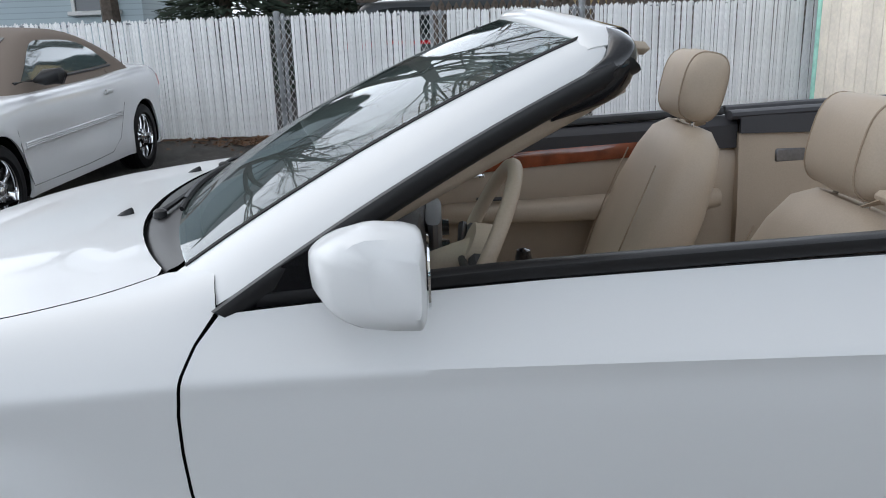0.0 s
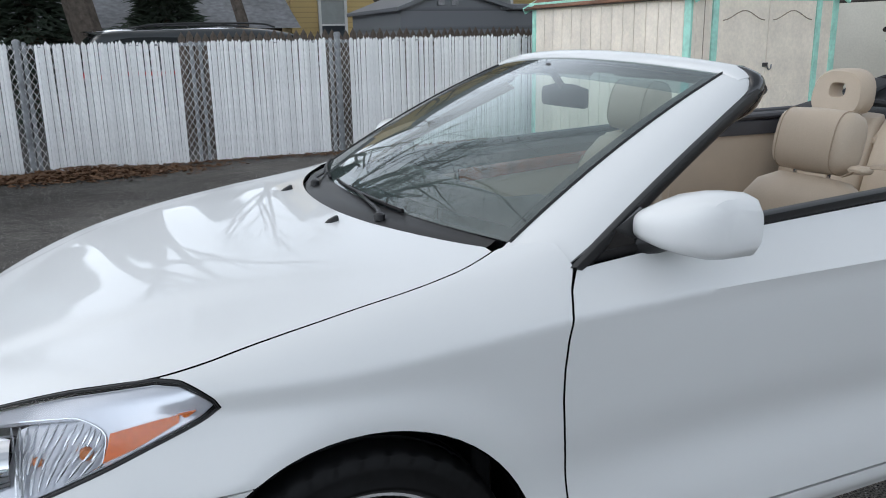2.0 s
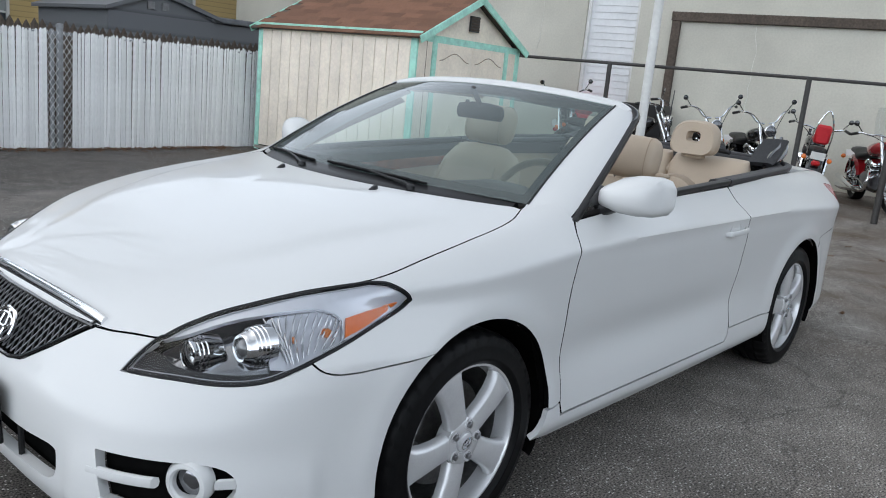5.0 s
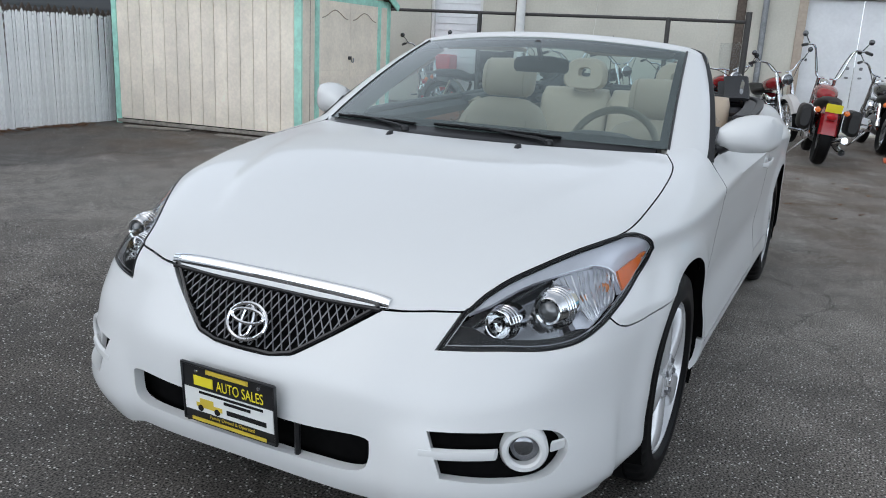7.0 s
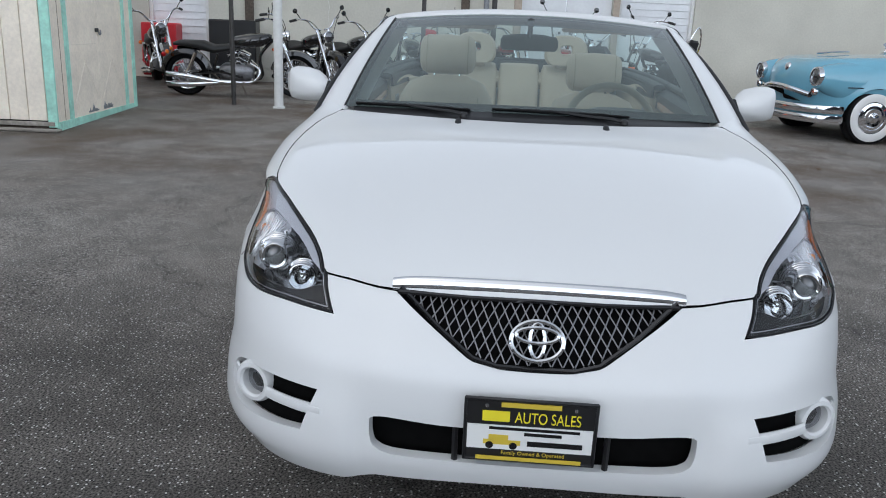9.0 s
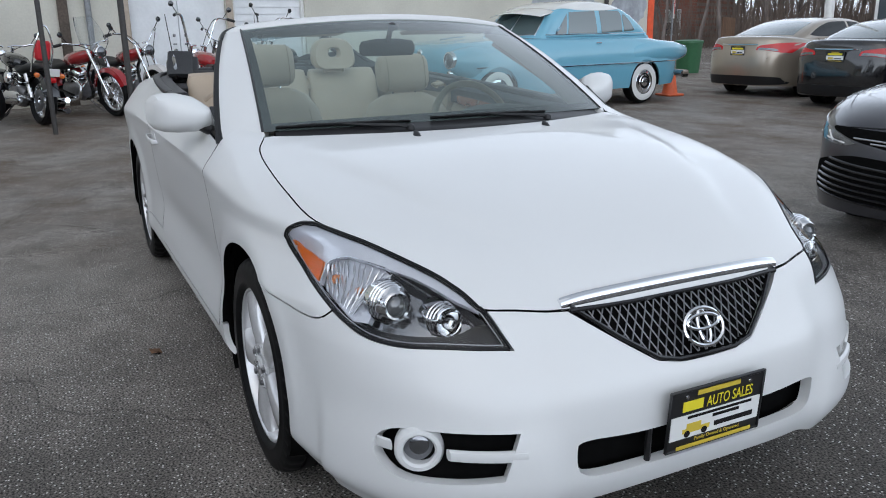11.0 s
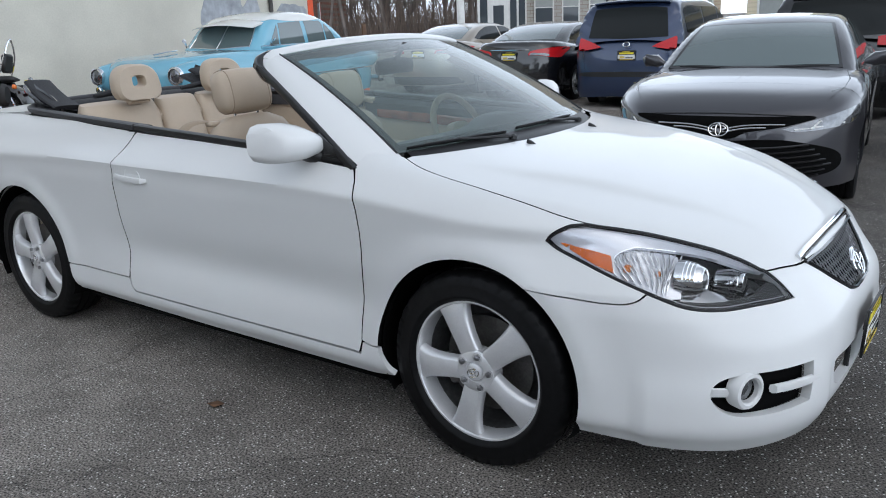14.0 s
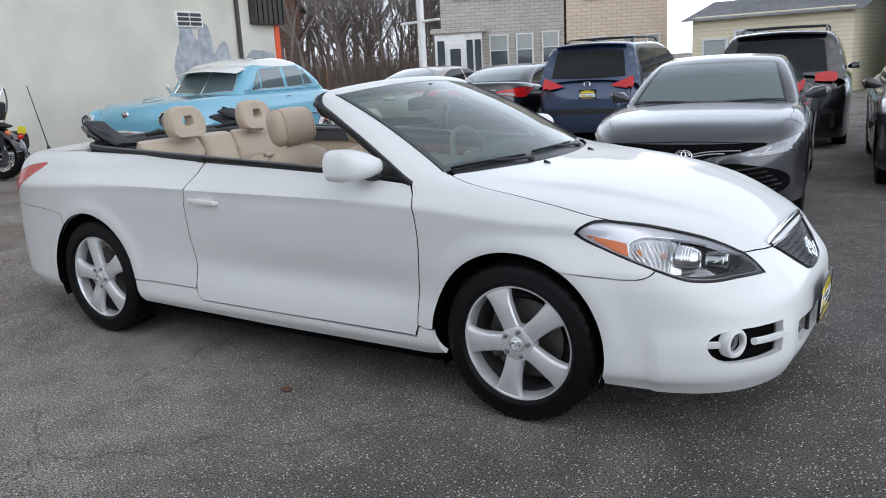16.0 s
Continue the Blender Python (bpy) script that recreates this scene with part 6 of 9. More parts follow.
def build_shed():
    m = pose(4.06, 4.70, 0.06, 0, 0, 5)
    W, D, H, PK = 2.30, 2.85, 1.76, 2.32
    s = thing("garden_shed", m, "cream wooden shed with mint green trim and a brown shingle roof", "shed")

    def p(name, g, mat, parent=s, label=""):
        return link(name, *g, mat, parent, label, smooth=False)

    core = p("shed_core", box((W / 2, D / 2, H / 2 + 0.05), (W - 0.06, D - 0.06, H - 0.08)), M_DARK)
    p("floor_frame", box((W / 2, D / 2, 0.02), (W - 0.02, D - 0.02, 0.07), 0.01), M_BEAM)
    # side boards, facing -x
    n = 14
    for k in range(n):
        y0 = 0.09 + (D - 0.16) * k / n
        w = (D - 0.16) / n - 0.008
        p("board", box((0.0, y0 + w / 2, 0.11 + (H - 0.10) / 2), (0.03, w, H - 0.12), 0.004), M_CREAM)
        p("board", box((W, y0 + w / 2, 0.11 + (H - 0.10) / 2), (0.03, w, H - 0.12), 0.004), M_CREAM)
    p("corner_trim", box((-0.008, 0.029, H / 2 + 0.04), (0.03, 0.10, H - 0.02), 0.004), M_MINT)
    p("corner_board", box((0.033, -0.006, H / 2 + 0.06), (0.048, 0.028, H - 0.06), 0.002), M_CREAM)
    p("corner_trim", box((-0.008, D - 0.035, H / 2 + 0.04), (0.03, 0.08, H - 0.02), 0.004), M_MINT)
    p("eave_trim", box((-0.012, D / 2, H + 0.02), (0.035, D + 0.16, 0.085), 0.004), M_MINT)
    p("skid_board", box((-0.012, D / 2, 0.085), (0.035, D - 0.02, 0.045), 0.006), M_WEATHERED)
    # gable front, facing -y: boards, trims, doors
    p("front_panel", box((0.17, -0.004, H / 2 + 0.06), (0.22, 0.03, H - 0.06), 0.003), M_CREAM)
    p("front_panel", box((W - 0.17, -0.004, H / 2 + 0.06), (0.22, 0.03, H - 0.06), 0.003), M_CREAM)
    p("groove_trim", box((0.17, -0.02, H / 2 + 0.06), (0.008, 0.006, H - 0.1)), M_TANSEAM)
    p("door_trim", box((0.33, -0.012, H / 2 + 0.04), (0.085, 0.035, H - 0.02), 0.004), M_MINT)
    p("door_trim", box((W - 0.33, -0.012, H / 2 + 0.04), (0.085, 0.035, H - 0.02), 0.004), M_MINT)
    p("corner_trim", box((W - 0.045, -0.012, H / 2 + 0.04), (0.10, 0.035, H - 0.02), 0.004), M_MINT)
    p("sill_board", box((W / 2, -0.016, 0.055), (W, 0.035, 0.10), 0.004), M_MINT)
    tri = prism([(0.0, H - 0.02), (W, H - 0.02), (W / 2, PK - 0.02)], 0.015, 0.045)
    p("gable_board", tri, M_CREAM)
    p("gable_back", prism([(0.0, H - 0.02), (W, H - 0.02), (W / 2, PK - 0.02)], D - 0.045, D - 0.015), M_CREAM)
    p("gable_trim", box((W / 2, -0.004, H + 0.0), (W - 0.1, 0.04, 0.085), 0.004), M_MINT)
    dw = (W - 0.75) / 2
    for k in (0, 1):
        x0 = 0.375 + dw * (k + 0.5)
        dr = p("shed_door", box((x0, -0.006, H / 2 + 0.03), (dw - 0.008, 0.03, H - 0.14), 0.004), M_CREAM, s, "cream shed door leaf with moulded panels")
        t = np.linspace(-1, 1, 13)
        arc = [(x0 + q * (dw / 2 - 0.07), -0.023, H - 0.20 + 0.05 * math.cos(q * 3.1)) for q in t]
        link("panel_arch", *tube(arc, 0.006, 5), M_TANSEAM, dr)
        for z in (0.80, 0.88):
            p("panel_line", box((x0, -0.0225, z), (dw - 0.12, 0.005, 0.010)), M_CREAM, dr)
        for q in (-1, 1):
            link("panel_brace", *tube([(x0 - q * 0.02, -0.022, 0.72), (x0 + q * (dw / 2 - 0.06), -0.022, 0.25)], 0.005, 4), M_CREAM, dr)
        ragged = random.Random(4 + k)
        cx = x0 + (0.15 if k == 0 else -0.2)
        rim = [(cx - 0.14 + 0.02 * j, 0.135 + ragged.uniform(0.0, 0.05) * (1 + (j % 5 == 2))) for j in range(15)]
        p("chipped_paint", prism([(cx - 0.14, 0.125)] + rim + [(cx + 0.14, 0.125)], -0.0235, -0.0205), M_POST, dr)
    p("latch_plate", box((W / 2 - 0.02, -0.03, 1.03), (0.08, 0.015, 0.045), 0.004), M_IRON)
    link("padlock", *tube(bend([(W / 2 + 0.01, -0.035, 1.02), (W / 2 + 0.025, -0.04, 0.98), (W / 2 + 0.06, -0.04, 0.985), (W / 2 + 0.075, -0.035, 1.03)], 3), 0.008, 6), M_STEEL, s)
    v = p("gable_vent", box((W / 2, -0.006, H + 0.26), (0.20, 0.03, 0.20), 0.004), M_IRON)
    for z in range(5):
        p("slat", moved(box((0, 0, 0), (0.18, 0.012, 0.034)), pose(W / 2, -0.02, H + 0.185 + 0.037 * z, 30, 0, 0)), M_BEAM, v)
    # roof: two slopes of shingles, with green verge boards
    pitch = math.atan2(PK - H, W / 2)
    ln = math.hypot(PK - H, W / 2) + 0.10
    sh = None
    rnd = random.Random(2)
    for side in (0, 1):
        base = Matrix.Translation((W / 2, 0 if side else D, PK + 0.035)) @ Matrix.Rotation(0 if side else math.pi, 4, "Z") @ Matrix.Rotation(pitch, 4, "Y")
        slab = p("roof_slope", moved(box((ln / 2, D / 2, -0.012), (ln, D + 0.22, 0.022)), base), M_BEAM)
        rows = 10
        for r in range(rows):
            for c in range(10):
                if sh is None:
                    sh = link("shingle", *box((0, 0, 0), (ln / rows + 0.02, 0.303, 0.010), 0.002), M_SHINGLE, slab, smooth=False)
                    ob = sh
                else:
                    ob = new("shingle", sh.data)
                    ob.parent = slab
                yy = -0.11 + (c + 0.5 + (0.5 if r % 2 else 0.0)) * 0.307
                if yy > D + 0.02:
                    yy = D + 0.02 - 0.08
                ob.matrix_local = base @ Matrix.Translation((ln * (r + 0.5) / rows, yy, 0.006)) @ pose(0, 0, rnd.uniform(0, 0.002), 0, 2.2, rnd.uniform(-0.3, 0.3))
        for y in (-0.115, D + 0.115):
            p("verge_board", moved(box((ln / 2, y, -0.03), (ln, 0.022, 0.085)), base), M_MINT)


build_shed()
for px, py, pl, pr in ((3.93, 5.25, 1.25, 3), (3.74, 6.75, 0.9, 14)):
    plank = link("loose_plank", *box((0, 0, 0.011), (0.13, pl, 0.020), 0.004), M_WEATHERED, smooth=False)
    plank.matrix_world = pose(px, py, ground_z(px, py), 0, 0, pr)
    tagged(plank, "weathered grey plank lying beside the shed", "plank", "loose planks")


# the long concrete building; its own +x runs along the wall towards -y, its own -y faces the lot
WALL = pose(11.3, 0, 0.10, 0, 0, math.degrees(math.atan2(-0.989, 0.1483)))


def build_building():
    b = thing("concrete_building", WALL, "long cream concrete building with doors, siding panels and patched paint", "building")

    def p(name, g, mat, parent=b, label="", sm=False):
        return link(name, *g, mat, parent, label, smooth=sm)

    # wall between openings: (from, to) along x; openings are filled by doors set back
    L0, L1, H, T = -16.0, 13.45, 6.0, 0.30
    ops = [(-6.46, -5.42, 3.3), (0.20, 1.93, 2.25), (2.04, 3.48, 3.3)]
    x = L0
    for a, c, h in ops:
        p("wall_bay", box(((x + a) / 2, T / 2, H / 2 - 0.3), (a - x, T, H + 0.6)), M_CONCRETE)
        p("wall_bay", box(((a + c) / 2, T / 2, (H + h) / 2), (c - a, T, H - h)), M_CONCRETE)
        x = c
    p("wall_bay", box(((x + L1) / 2, T / 2, H / 2 - 0.3), (L1 - x, T, H + 0.6)), M_CONCRETE)
    p("side_wall", box((L1 - T / 2, 6.0, H / 2 - 0.3), (T, 11.4, H + 0.6)), M_CONCRETE)
    p("roof", box(((L0 + L1) / 2, 6.0, H + 0.06), (L1 - L0 + 0.2, 12.4, 0.14), 0.02), M_POST)
    # horizontal siding boards in two openings
    first = None
    for a, c, h in (ops[0], ops[2]):
        p("siding_back", box(((a + c) / 2, 0.16, h / 2), (c - a, 0.04, h)), M_SIDING)
        n = int(h / 0.125)
        for k in range(n):
            ob = link("siding_board", *moved(box((0, 0, 0), (c - a - 0.01, 0.02, 0.128)), pose((a + c) / 2, 0.125, 0.07 + k * 0.125, -7, 0, 0)), M_SIDING, b, smooth=False)
        for q in (a + 0.03, c - 0.03):
            p("siding_trim", box((q, 0.09, h / 2), (0.06, 0.10, h), 0.005), M_WHITEPOST)
    # white double door with its trim
    a, c, h = ops[1]
    for k in (0, 1):
        x0 = a + (c - a) * (0.25 + 0.5 * k)
        d = p("door_leaf", box((x0, 0.12, h / 2 + 0.02), ((c - a) / 2 - 0.012, 0.05, h - 0.06), 0.006), M_SIDING, b, "flat white steel door leaf")
        p("lock", box((x0 + (0.33 if k == 0 else -0.33), 0.085, 1.15), (0.05, 0.03, 0.05), 0.01), M_STEEL, d)
        p("lock", box((x0 + (0.33 if k == 0 else -0.33), 0.085, 1.0), (0.06, 0.05, 0.03), 0.008), M_STEEL, d)
    M_TRIM = material("tan_door_trim", (0.42, 0.35, 0.28), 0.7, grain=0.1, scale=20)
    p("door_trim", box((a - 0.06, -0.012, h / 2 + 0.03), (0.14, 0.05, h + 0.06), 0.005), M_TRIM)
    p("door_trim", box((c + 0.05, -0.012, h / 2 + 0.03), (0.12, 0.05, h + 0.06), 0.005), M_TRIM)
    p("door_trim", box(((a + c) / 2, -0.014, h + 0.07), (c - a + 0.24, 0.05, 0.12), 0.005), M_TRIM)
    p("door_step", box(((a + c) / 2 + 0.05, -0.06, 0.04), (c - a + 0.3, 0.30, 0.10), 0.01), M_CONCRETE)
    # dark timber frame of a blocked doorway
    p("timber_beam", box((-2.77, -0.03, 2.72), (4.05, 0.09, 0.16), 0.012), M_BEAM)
    p("timber_post", box((-4.70, -0.03, 1.32), (0.15, 0.09, 2.64), 0.012), M_BEAM)
    p("timber_post", box((-0.83, -0.03, 1.32), (0.15, 0.09, 2.64), 0.012), M_BEAM)
    p("drain_pipe", tube([(-0.45, -0.07, 0.1), (-0.45, -0.07, 5.6)], 0.05, 10), M_POST, sm=True)
    rnd = random.Random(8)
    for x0, z0, z1 in ((-1.19, 0.5, 2.6), (-3.3, 1.0, 2.6), (-7.4, 2.0, 4.5)):
        pts = [(x0 + rnd.uniform(-0.04, 0.04), -0.002, z) for z in np.linspace(z0, z1, 12)]
        p("crack_filler", tube(pts, [0.003 + 0.006 * rnd.random() for _ in pts], 5), M_FILLER, sm=True)
    # vent, paint patches, pipe, awning and the orange corner at the far end
    v = p("wall_vent", box((9.85, -0.01, 2.66), (0.90, 0.06, 0.36), 0.006), M_WHITEPOST)
    for k in range(3):
        for q in (-1, 1):
            p("vent_slot", box((9.85 + q * 0.21, -0.045, 2.555 + 0.105 * k), (0.38, 0.012, 0.075)), M_IRON, v)
    M_PATCH = material("grey_blue_overpaint", (0.35, 0.37, 0.40), 0.8, grain=0.2, scale=6, stain=0.25, stain_scale=2.5)
    for x0, z0, w, h in ((9.7, 1.75, 0.75, 1.2), (10.3, 1.8, 0.7, 1.1), (10.9, 1.55, 0.7, 0.9), (12.5, 1.5, 1.0, 0.8)):
        n = 26
        t = np.arange(n) * 2 * np.pi / n
        r = [1 + 0.18 * math.sin(3 * a + x0) + rnd.uniform(-0.1, 0.1) for a in t]
        p("paint_patch", prism([(x0 + w * 0.6 * q * math.cos(a), z0 + h * 0.6 * q * math.sin(a)) for a, q in zip(t, r)], -0.006 - 0.0007 * x0 + 0.004, 0.0), M_PATCH)
    p("drain_pipe", tube([(11.62, -0.07, 0.1), (11.62, -0.07, 5.6)], 0.055, 10), M_IRON, sm=True)
    aw = p("awning", box((12.8, -0.12, 3.55), (1.25, 0.24, 1.9), 0.01), M_IRON)
    for k in range(6):
        p("awning_rib", box((12.25 + 0.22 * k, -0.25, 3.55), (0.03, 0.03, 1.88)), M_GLOSSB, aw)
    p("orange_corner", box((13.33, -0.012, 1.6), (0.22, 0.02, 2.0)), material("orange_paint", (0.75, 0.10, 0.03), 0.6, grain=0.15, scale=8))


build_building()


def rail_fence():
    f = thing("pipe_rail", pose(0, 0, 0), "dark steel pipe rail on thin posts", "railing")
    pts = [(6.45, 6.6), (7.07, 3.81), (7.50, 1.22), (7.85, 0.25)]
    for i, (x, y) in enumerate(pts):
        z = ground_z(x, y)
        top = 1.80 if i < 3 else 1.92
        link("rail_post", *tube([(x, y, z - 0.02), (x, y, top)], 0.032 if i < 3 else 0.040, 10), M_IRON, f)
    for (x0, y0), (x1, y1) in zip(pts, pts[1:]):
        link("rail", *tube([(x0, y0, 1.79), (x1, y1, 1.79)], 0.022, 8), M_IRON, f)


rail_fence()
pole = thing("white_pole", pose(7.0, 3.15, ground_z(7, 3.15)), "tall white painted steel pole standing in the lot", "pole")
link("shaft", *tube([(0, 0, -0.02), (0, 0, 4.6)], 0.062, 16), M_WHITEPOST, pole)
link("foot", *moved(lathe([(0.064, 0), (0.085, 0.0), (0.085, 0.02), (0.064, 0.03)], 16, "z"), pose(0, 0, 0)), M_WHITEPOST, pole)

# ---- trees ----


def bare_tree(rnd, height, spread=1.0, levels=4, trunk=0.16):
    gs = []

    def grow(p, d, length, r, lev):
        n = 4 if lev < 2 else 3
        pts, q, e = [p], np.array(p, float), np.array(d, float)
        for i in range(n):
            e = e + np.array([rnd.uniform(-1, 1), rnd.uniform(-1, 1), rnd.uniform(-0.3, 0.6)]) * 0.16
            e /= np.linalg.norm(e)
            q = q + e * length / n
            pts.append(tuple(q))
        rs = np.linspace(r, r * 0.55, n + 1)
        gs.append(tube(pts, rs, 6 if lev < 2 else (4 if lev < 3 else 3), cap=False))
        if lev >= levels:
            return
        for k in range(rnd.randint(3, 4) if lev else 5):
            i = rnd.randint(1 if lev else 2, n)
            a = rnd.uniform(0, 2 * math.pi)
            side = np.array([math.cos(a), math.sin(a), 0.0])
            dd = np.array(d) * 0.55 + side * spread * rnd.uniform(0.5, 1.0) + np.array([0, 0, 0.35])
            dd /= np.linalg.norm(dd)
            grow(pts[i], dd, length * rnd.uniform(0.55, 0.78), rs[i] * 0.62, lev + 1)

    grow((0, 0, 0), (0, 0, 1), height * 0.42, trunk, 0)
    return merge(*gs)


def lone_tree(x, y, height, seed, label, levels=5, spread=1.0, trunk=0.17):
    g = bare_tree(random.Random(seed), height, spread, levels, trunk)
    t = thing("bare_tree", pose(x, y, ground_z(x, y) - 0.05), label, "tree")
    nt = len(tube([(0, 0, 0), (0, 0, 1), (0, 0, 2), (0, 0, 3), (0, 0, 4)], 0.1, 6, cap=False)[0])
    V, F = g
    link("trunk", V[:nt], [f for f in F if max(f) < nt], M_BARK, t)
    link("limbs", V[nt:], [[i - nt for i in f] for f in F if min(f) >= nt], M_BARK, t)


lone_tree(0.9, 12.2, 8.5, 3, "bare grey tree with many stems behind the fence", trunk=0.13)
lone_tree(-3.6, 13.5, 15.0, 5, "tall bare tree behind the white fence", spread=1.15, trunk=0.26)
lone_tree(-1.6, 12.6, 15.0, 7, "tall bare tree with a thick trunk behind the fence", spread=1.2, trunk=0.27)
lone_tree(4.5, 15.5, 9.0, 9, "bare tree in front of the yellow house")


def evergreen(x, y, h, seed):
    rnd = random.Random(seed)
    t = thing("evergreen_tree", pose(x, y, 0), "dense dark evergreen tree behind the fence", "tree")
    link("trunk", *tube([(0, 0, -0.05), (0, 0, h * 0.9)], [0.16, 0.03], 8), M_BARK, t)
    V, F = [], []
    for _ in range(6500):
        z = h * (0.04 + 0.95 * rnd.random() ** 0.8)
        r = (1 - z / h) * h * 0.30 * math.sqrt(rnd.random()) * (0.75 + 0.3 * math.sin(z * 5)) + 0.1
        a = rnd.uniform(0, 2 * math.pi)
        c = np.array([r * math.cos(a), r * math.sin(a), z])
        out = np.array([math.cos(a), math.sin(a), rnd.uniform(-0.5, 0.2)])
        s = np.cross(out, [0, 0, 1])
        l_, w_ = rnd.uniform(0.15, 0.4), rnd.uniform(0.04, 0.11)
        k = len(V)
        V += [c - s * w_, c + out * l_ * 0.5 + np.array([0, 0, 0.03]), c + s * w_, c + out * l_]
        F += [[k, k + 3, k + 1], [k + 1, k + 3, k + 2]]
    cr = link("crown", V, F, M_NEEDLE, t, smooth=False)


evergreen(-4.3, 12.8, 4.6, 1)
evergreen(-2.6, 14.2, 4.8, 2)
evergreen(-0.2, 15.5, 4.6, 3)
lone_tree(-6.4, 13.0, 11.0, 11, "tall bare tree between the evergreens", trunk=0.2)


def far_woods():
    rnd = random.Random(12)
    kinds = [bare_tree(random.Random(20 + k), rnd.uniform(11, 15), 0.8, 4, 0.105) for k in range(5)]
    gs = []
    for i in range(185):
        d = rnd.uniform(44, 95)
        a = radians(rnd.uniform(-64, -42))
        x, y = -2.8 + d * math.cos(a), 3.5 + d * math.sin(a)
        gs.append(moved(kinds[i % 5], pose(x, y, -0.4, 0, 0, rnd.uniform(0, 360)) @ Matrix.Scale(rnd.uniform(0.8, 1.2), 4)))
    w = link("far_woods", *merge(*gs), material("woods_bark", (0.15, 0.125, 0.112), 0.95, grain=0.3, scale=2))
    tagged(w, "leafless brown winter woods across the street", "woods", kind="stuff")


far_woods()


def undergrowth():
    rnd = random.Random(5)
    V, F = [], []
    for _ in range(34000):
        d = rnd.uniform(46, 95)
        a = radians(rnd.uniform(-66, -35))
        x, y = -2.8 + d * math.cos(a), 3.5 + d * math.sin(a)
        h = 0.6 + 4.2 * rnd.random() ** 2.5
        z = -0.4
        k = len(V)
        dx, dy = rnd.uniform(-0.45, 0.45) * h, rnd.uniform(-0.45, 0.45) * h
        V += [(x, y, z), (x + 0.022 + 0.006 * h, y, z), (x + dx, y + dy, z + h)]
        F.append([k, k + 1, k + 2])
    u = link("undergrowth", V, F, material("brown_brush", (0.17, 0.13, 0.105), 0.95, grain=0.4, scale=1.5), smooth=False)
    tagged(u, "tangled brown winter undergrowth in the woods", "undergrowth", kind="stuff")


undergrowth()


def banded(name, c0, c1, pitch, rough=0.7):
    """Lapped boards seen from far: thin shadow lines painted into the colour at a pitch in height."""
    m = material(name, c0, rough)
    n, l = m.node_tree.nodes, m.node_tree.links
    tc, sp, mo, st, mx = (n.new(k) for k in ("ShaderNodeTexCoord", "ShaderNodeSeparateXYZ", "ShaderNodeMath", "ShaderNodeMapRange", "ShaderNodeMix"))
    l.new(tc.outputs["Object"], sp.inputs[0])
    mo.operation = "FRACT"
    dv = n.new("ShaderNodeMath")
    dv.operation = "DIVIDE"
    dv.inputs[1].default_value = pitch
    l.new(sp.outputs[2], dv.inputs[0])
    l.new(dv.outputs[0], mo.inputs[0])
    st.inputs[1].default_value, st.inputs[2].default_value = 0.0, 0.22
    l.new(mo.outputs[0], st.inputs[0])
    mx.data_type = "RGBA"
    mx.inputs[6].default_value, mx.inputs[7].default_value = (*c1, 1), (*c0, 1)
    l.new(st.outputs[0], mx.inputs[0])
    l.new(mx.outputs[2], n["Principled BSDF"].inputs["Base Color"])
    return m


def stone_blocks(name, c0, c1, c2):
    m = material(name, c0, 0.9)
    n, l = m.node_tree.nodes, m.node_tree.links
    tc, br, mp = n.new("ShaderNodeTexCoord"), n.new("ShaderNodeTexBrick"), n.new("ShaderNodeMapping")
    mp.inputs["Rotation"].default_value = (radians(90), 0, 0)
    l.new(tc.outputs["Object"], mp.inputs[0])
    l.new(mp.outputs[0], br.inputs[0])
    br.inputs["Color1"].default_value, br.inputs["Color2"].default_value, br.inputs["Mortar"].default_value = (*c0, 1), (*c1, 1), (*c2, 1)
    br.inputs["Scale"].default_value = 1.0
    br.inputs["Brick Width"].default_value, br.inputs["Row Height"].default_value, br.inputs["Mortar Size"].default_value = 0.5, 0.17, 0.012
    l.new(br.outputs[0], n["Principled BSDF"].inputs["Base Color"])
    return m


M_PANE = material("dark_window_pane", (0.05, 0.06, 0.07), 0.08, coat=0.5)
M_BLIND = material("grey_window_blind", (0.30, 0.32, 0.31), 0.5, grain=0.06, scale=8, coat=0.4)
M_FRAME = material("white_window_frame", (0.66, 0.66, 0.64), 0.6, grain=0.05, scale=10)


def window_unit(parent, x, z, w, h, y=0.0, frame_mat=None):
    """A sash window in a wall that faces its own -y."""
    fr = frame_mat or M_FRAME
    win = link("window", *box((x, y + 0.01, z), (w, 0.10, h)), M_PANE, parent, "sash window with white frame", smooth=False)
    t = 0.07
    for g in (box((x, y - 0.05, z + h / 2), (w + 0.12, 0.08, t)), box((x - w / 2, y - 0.05, z), (t, 0.08, h)), box((x + w / 2, y - 0.05, z), (t, 0.08, h)), box((x, y - 0.05, z), (w, 0.07, 0.05))):
        link("window_frame", *g, fr, win, smooth=False)
    link("window_blind", *box((x, y - 0.043, z + h * 0.25), (w - 0.06, 0.012, h * 0.5 - 0.06)), M_BLIND, win, smooth=False)
    link("window_sill", *box((x, y - 0.08, z - h / 2 - 0.04), (w + 0.22, 0.16, 0.09), 0.01), fr, win, smooth=False)


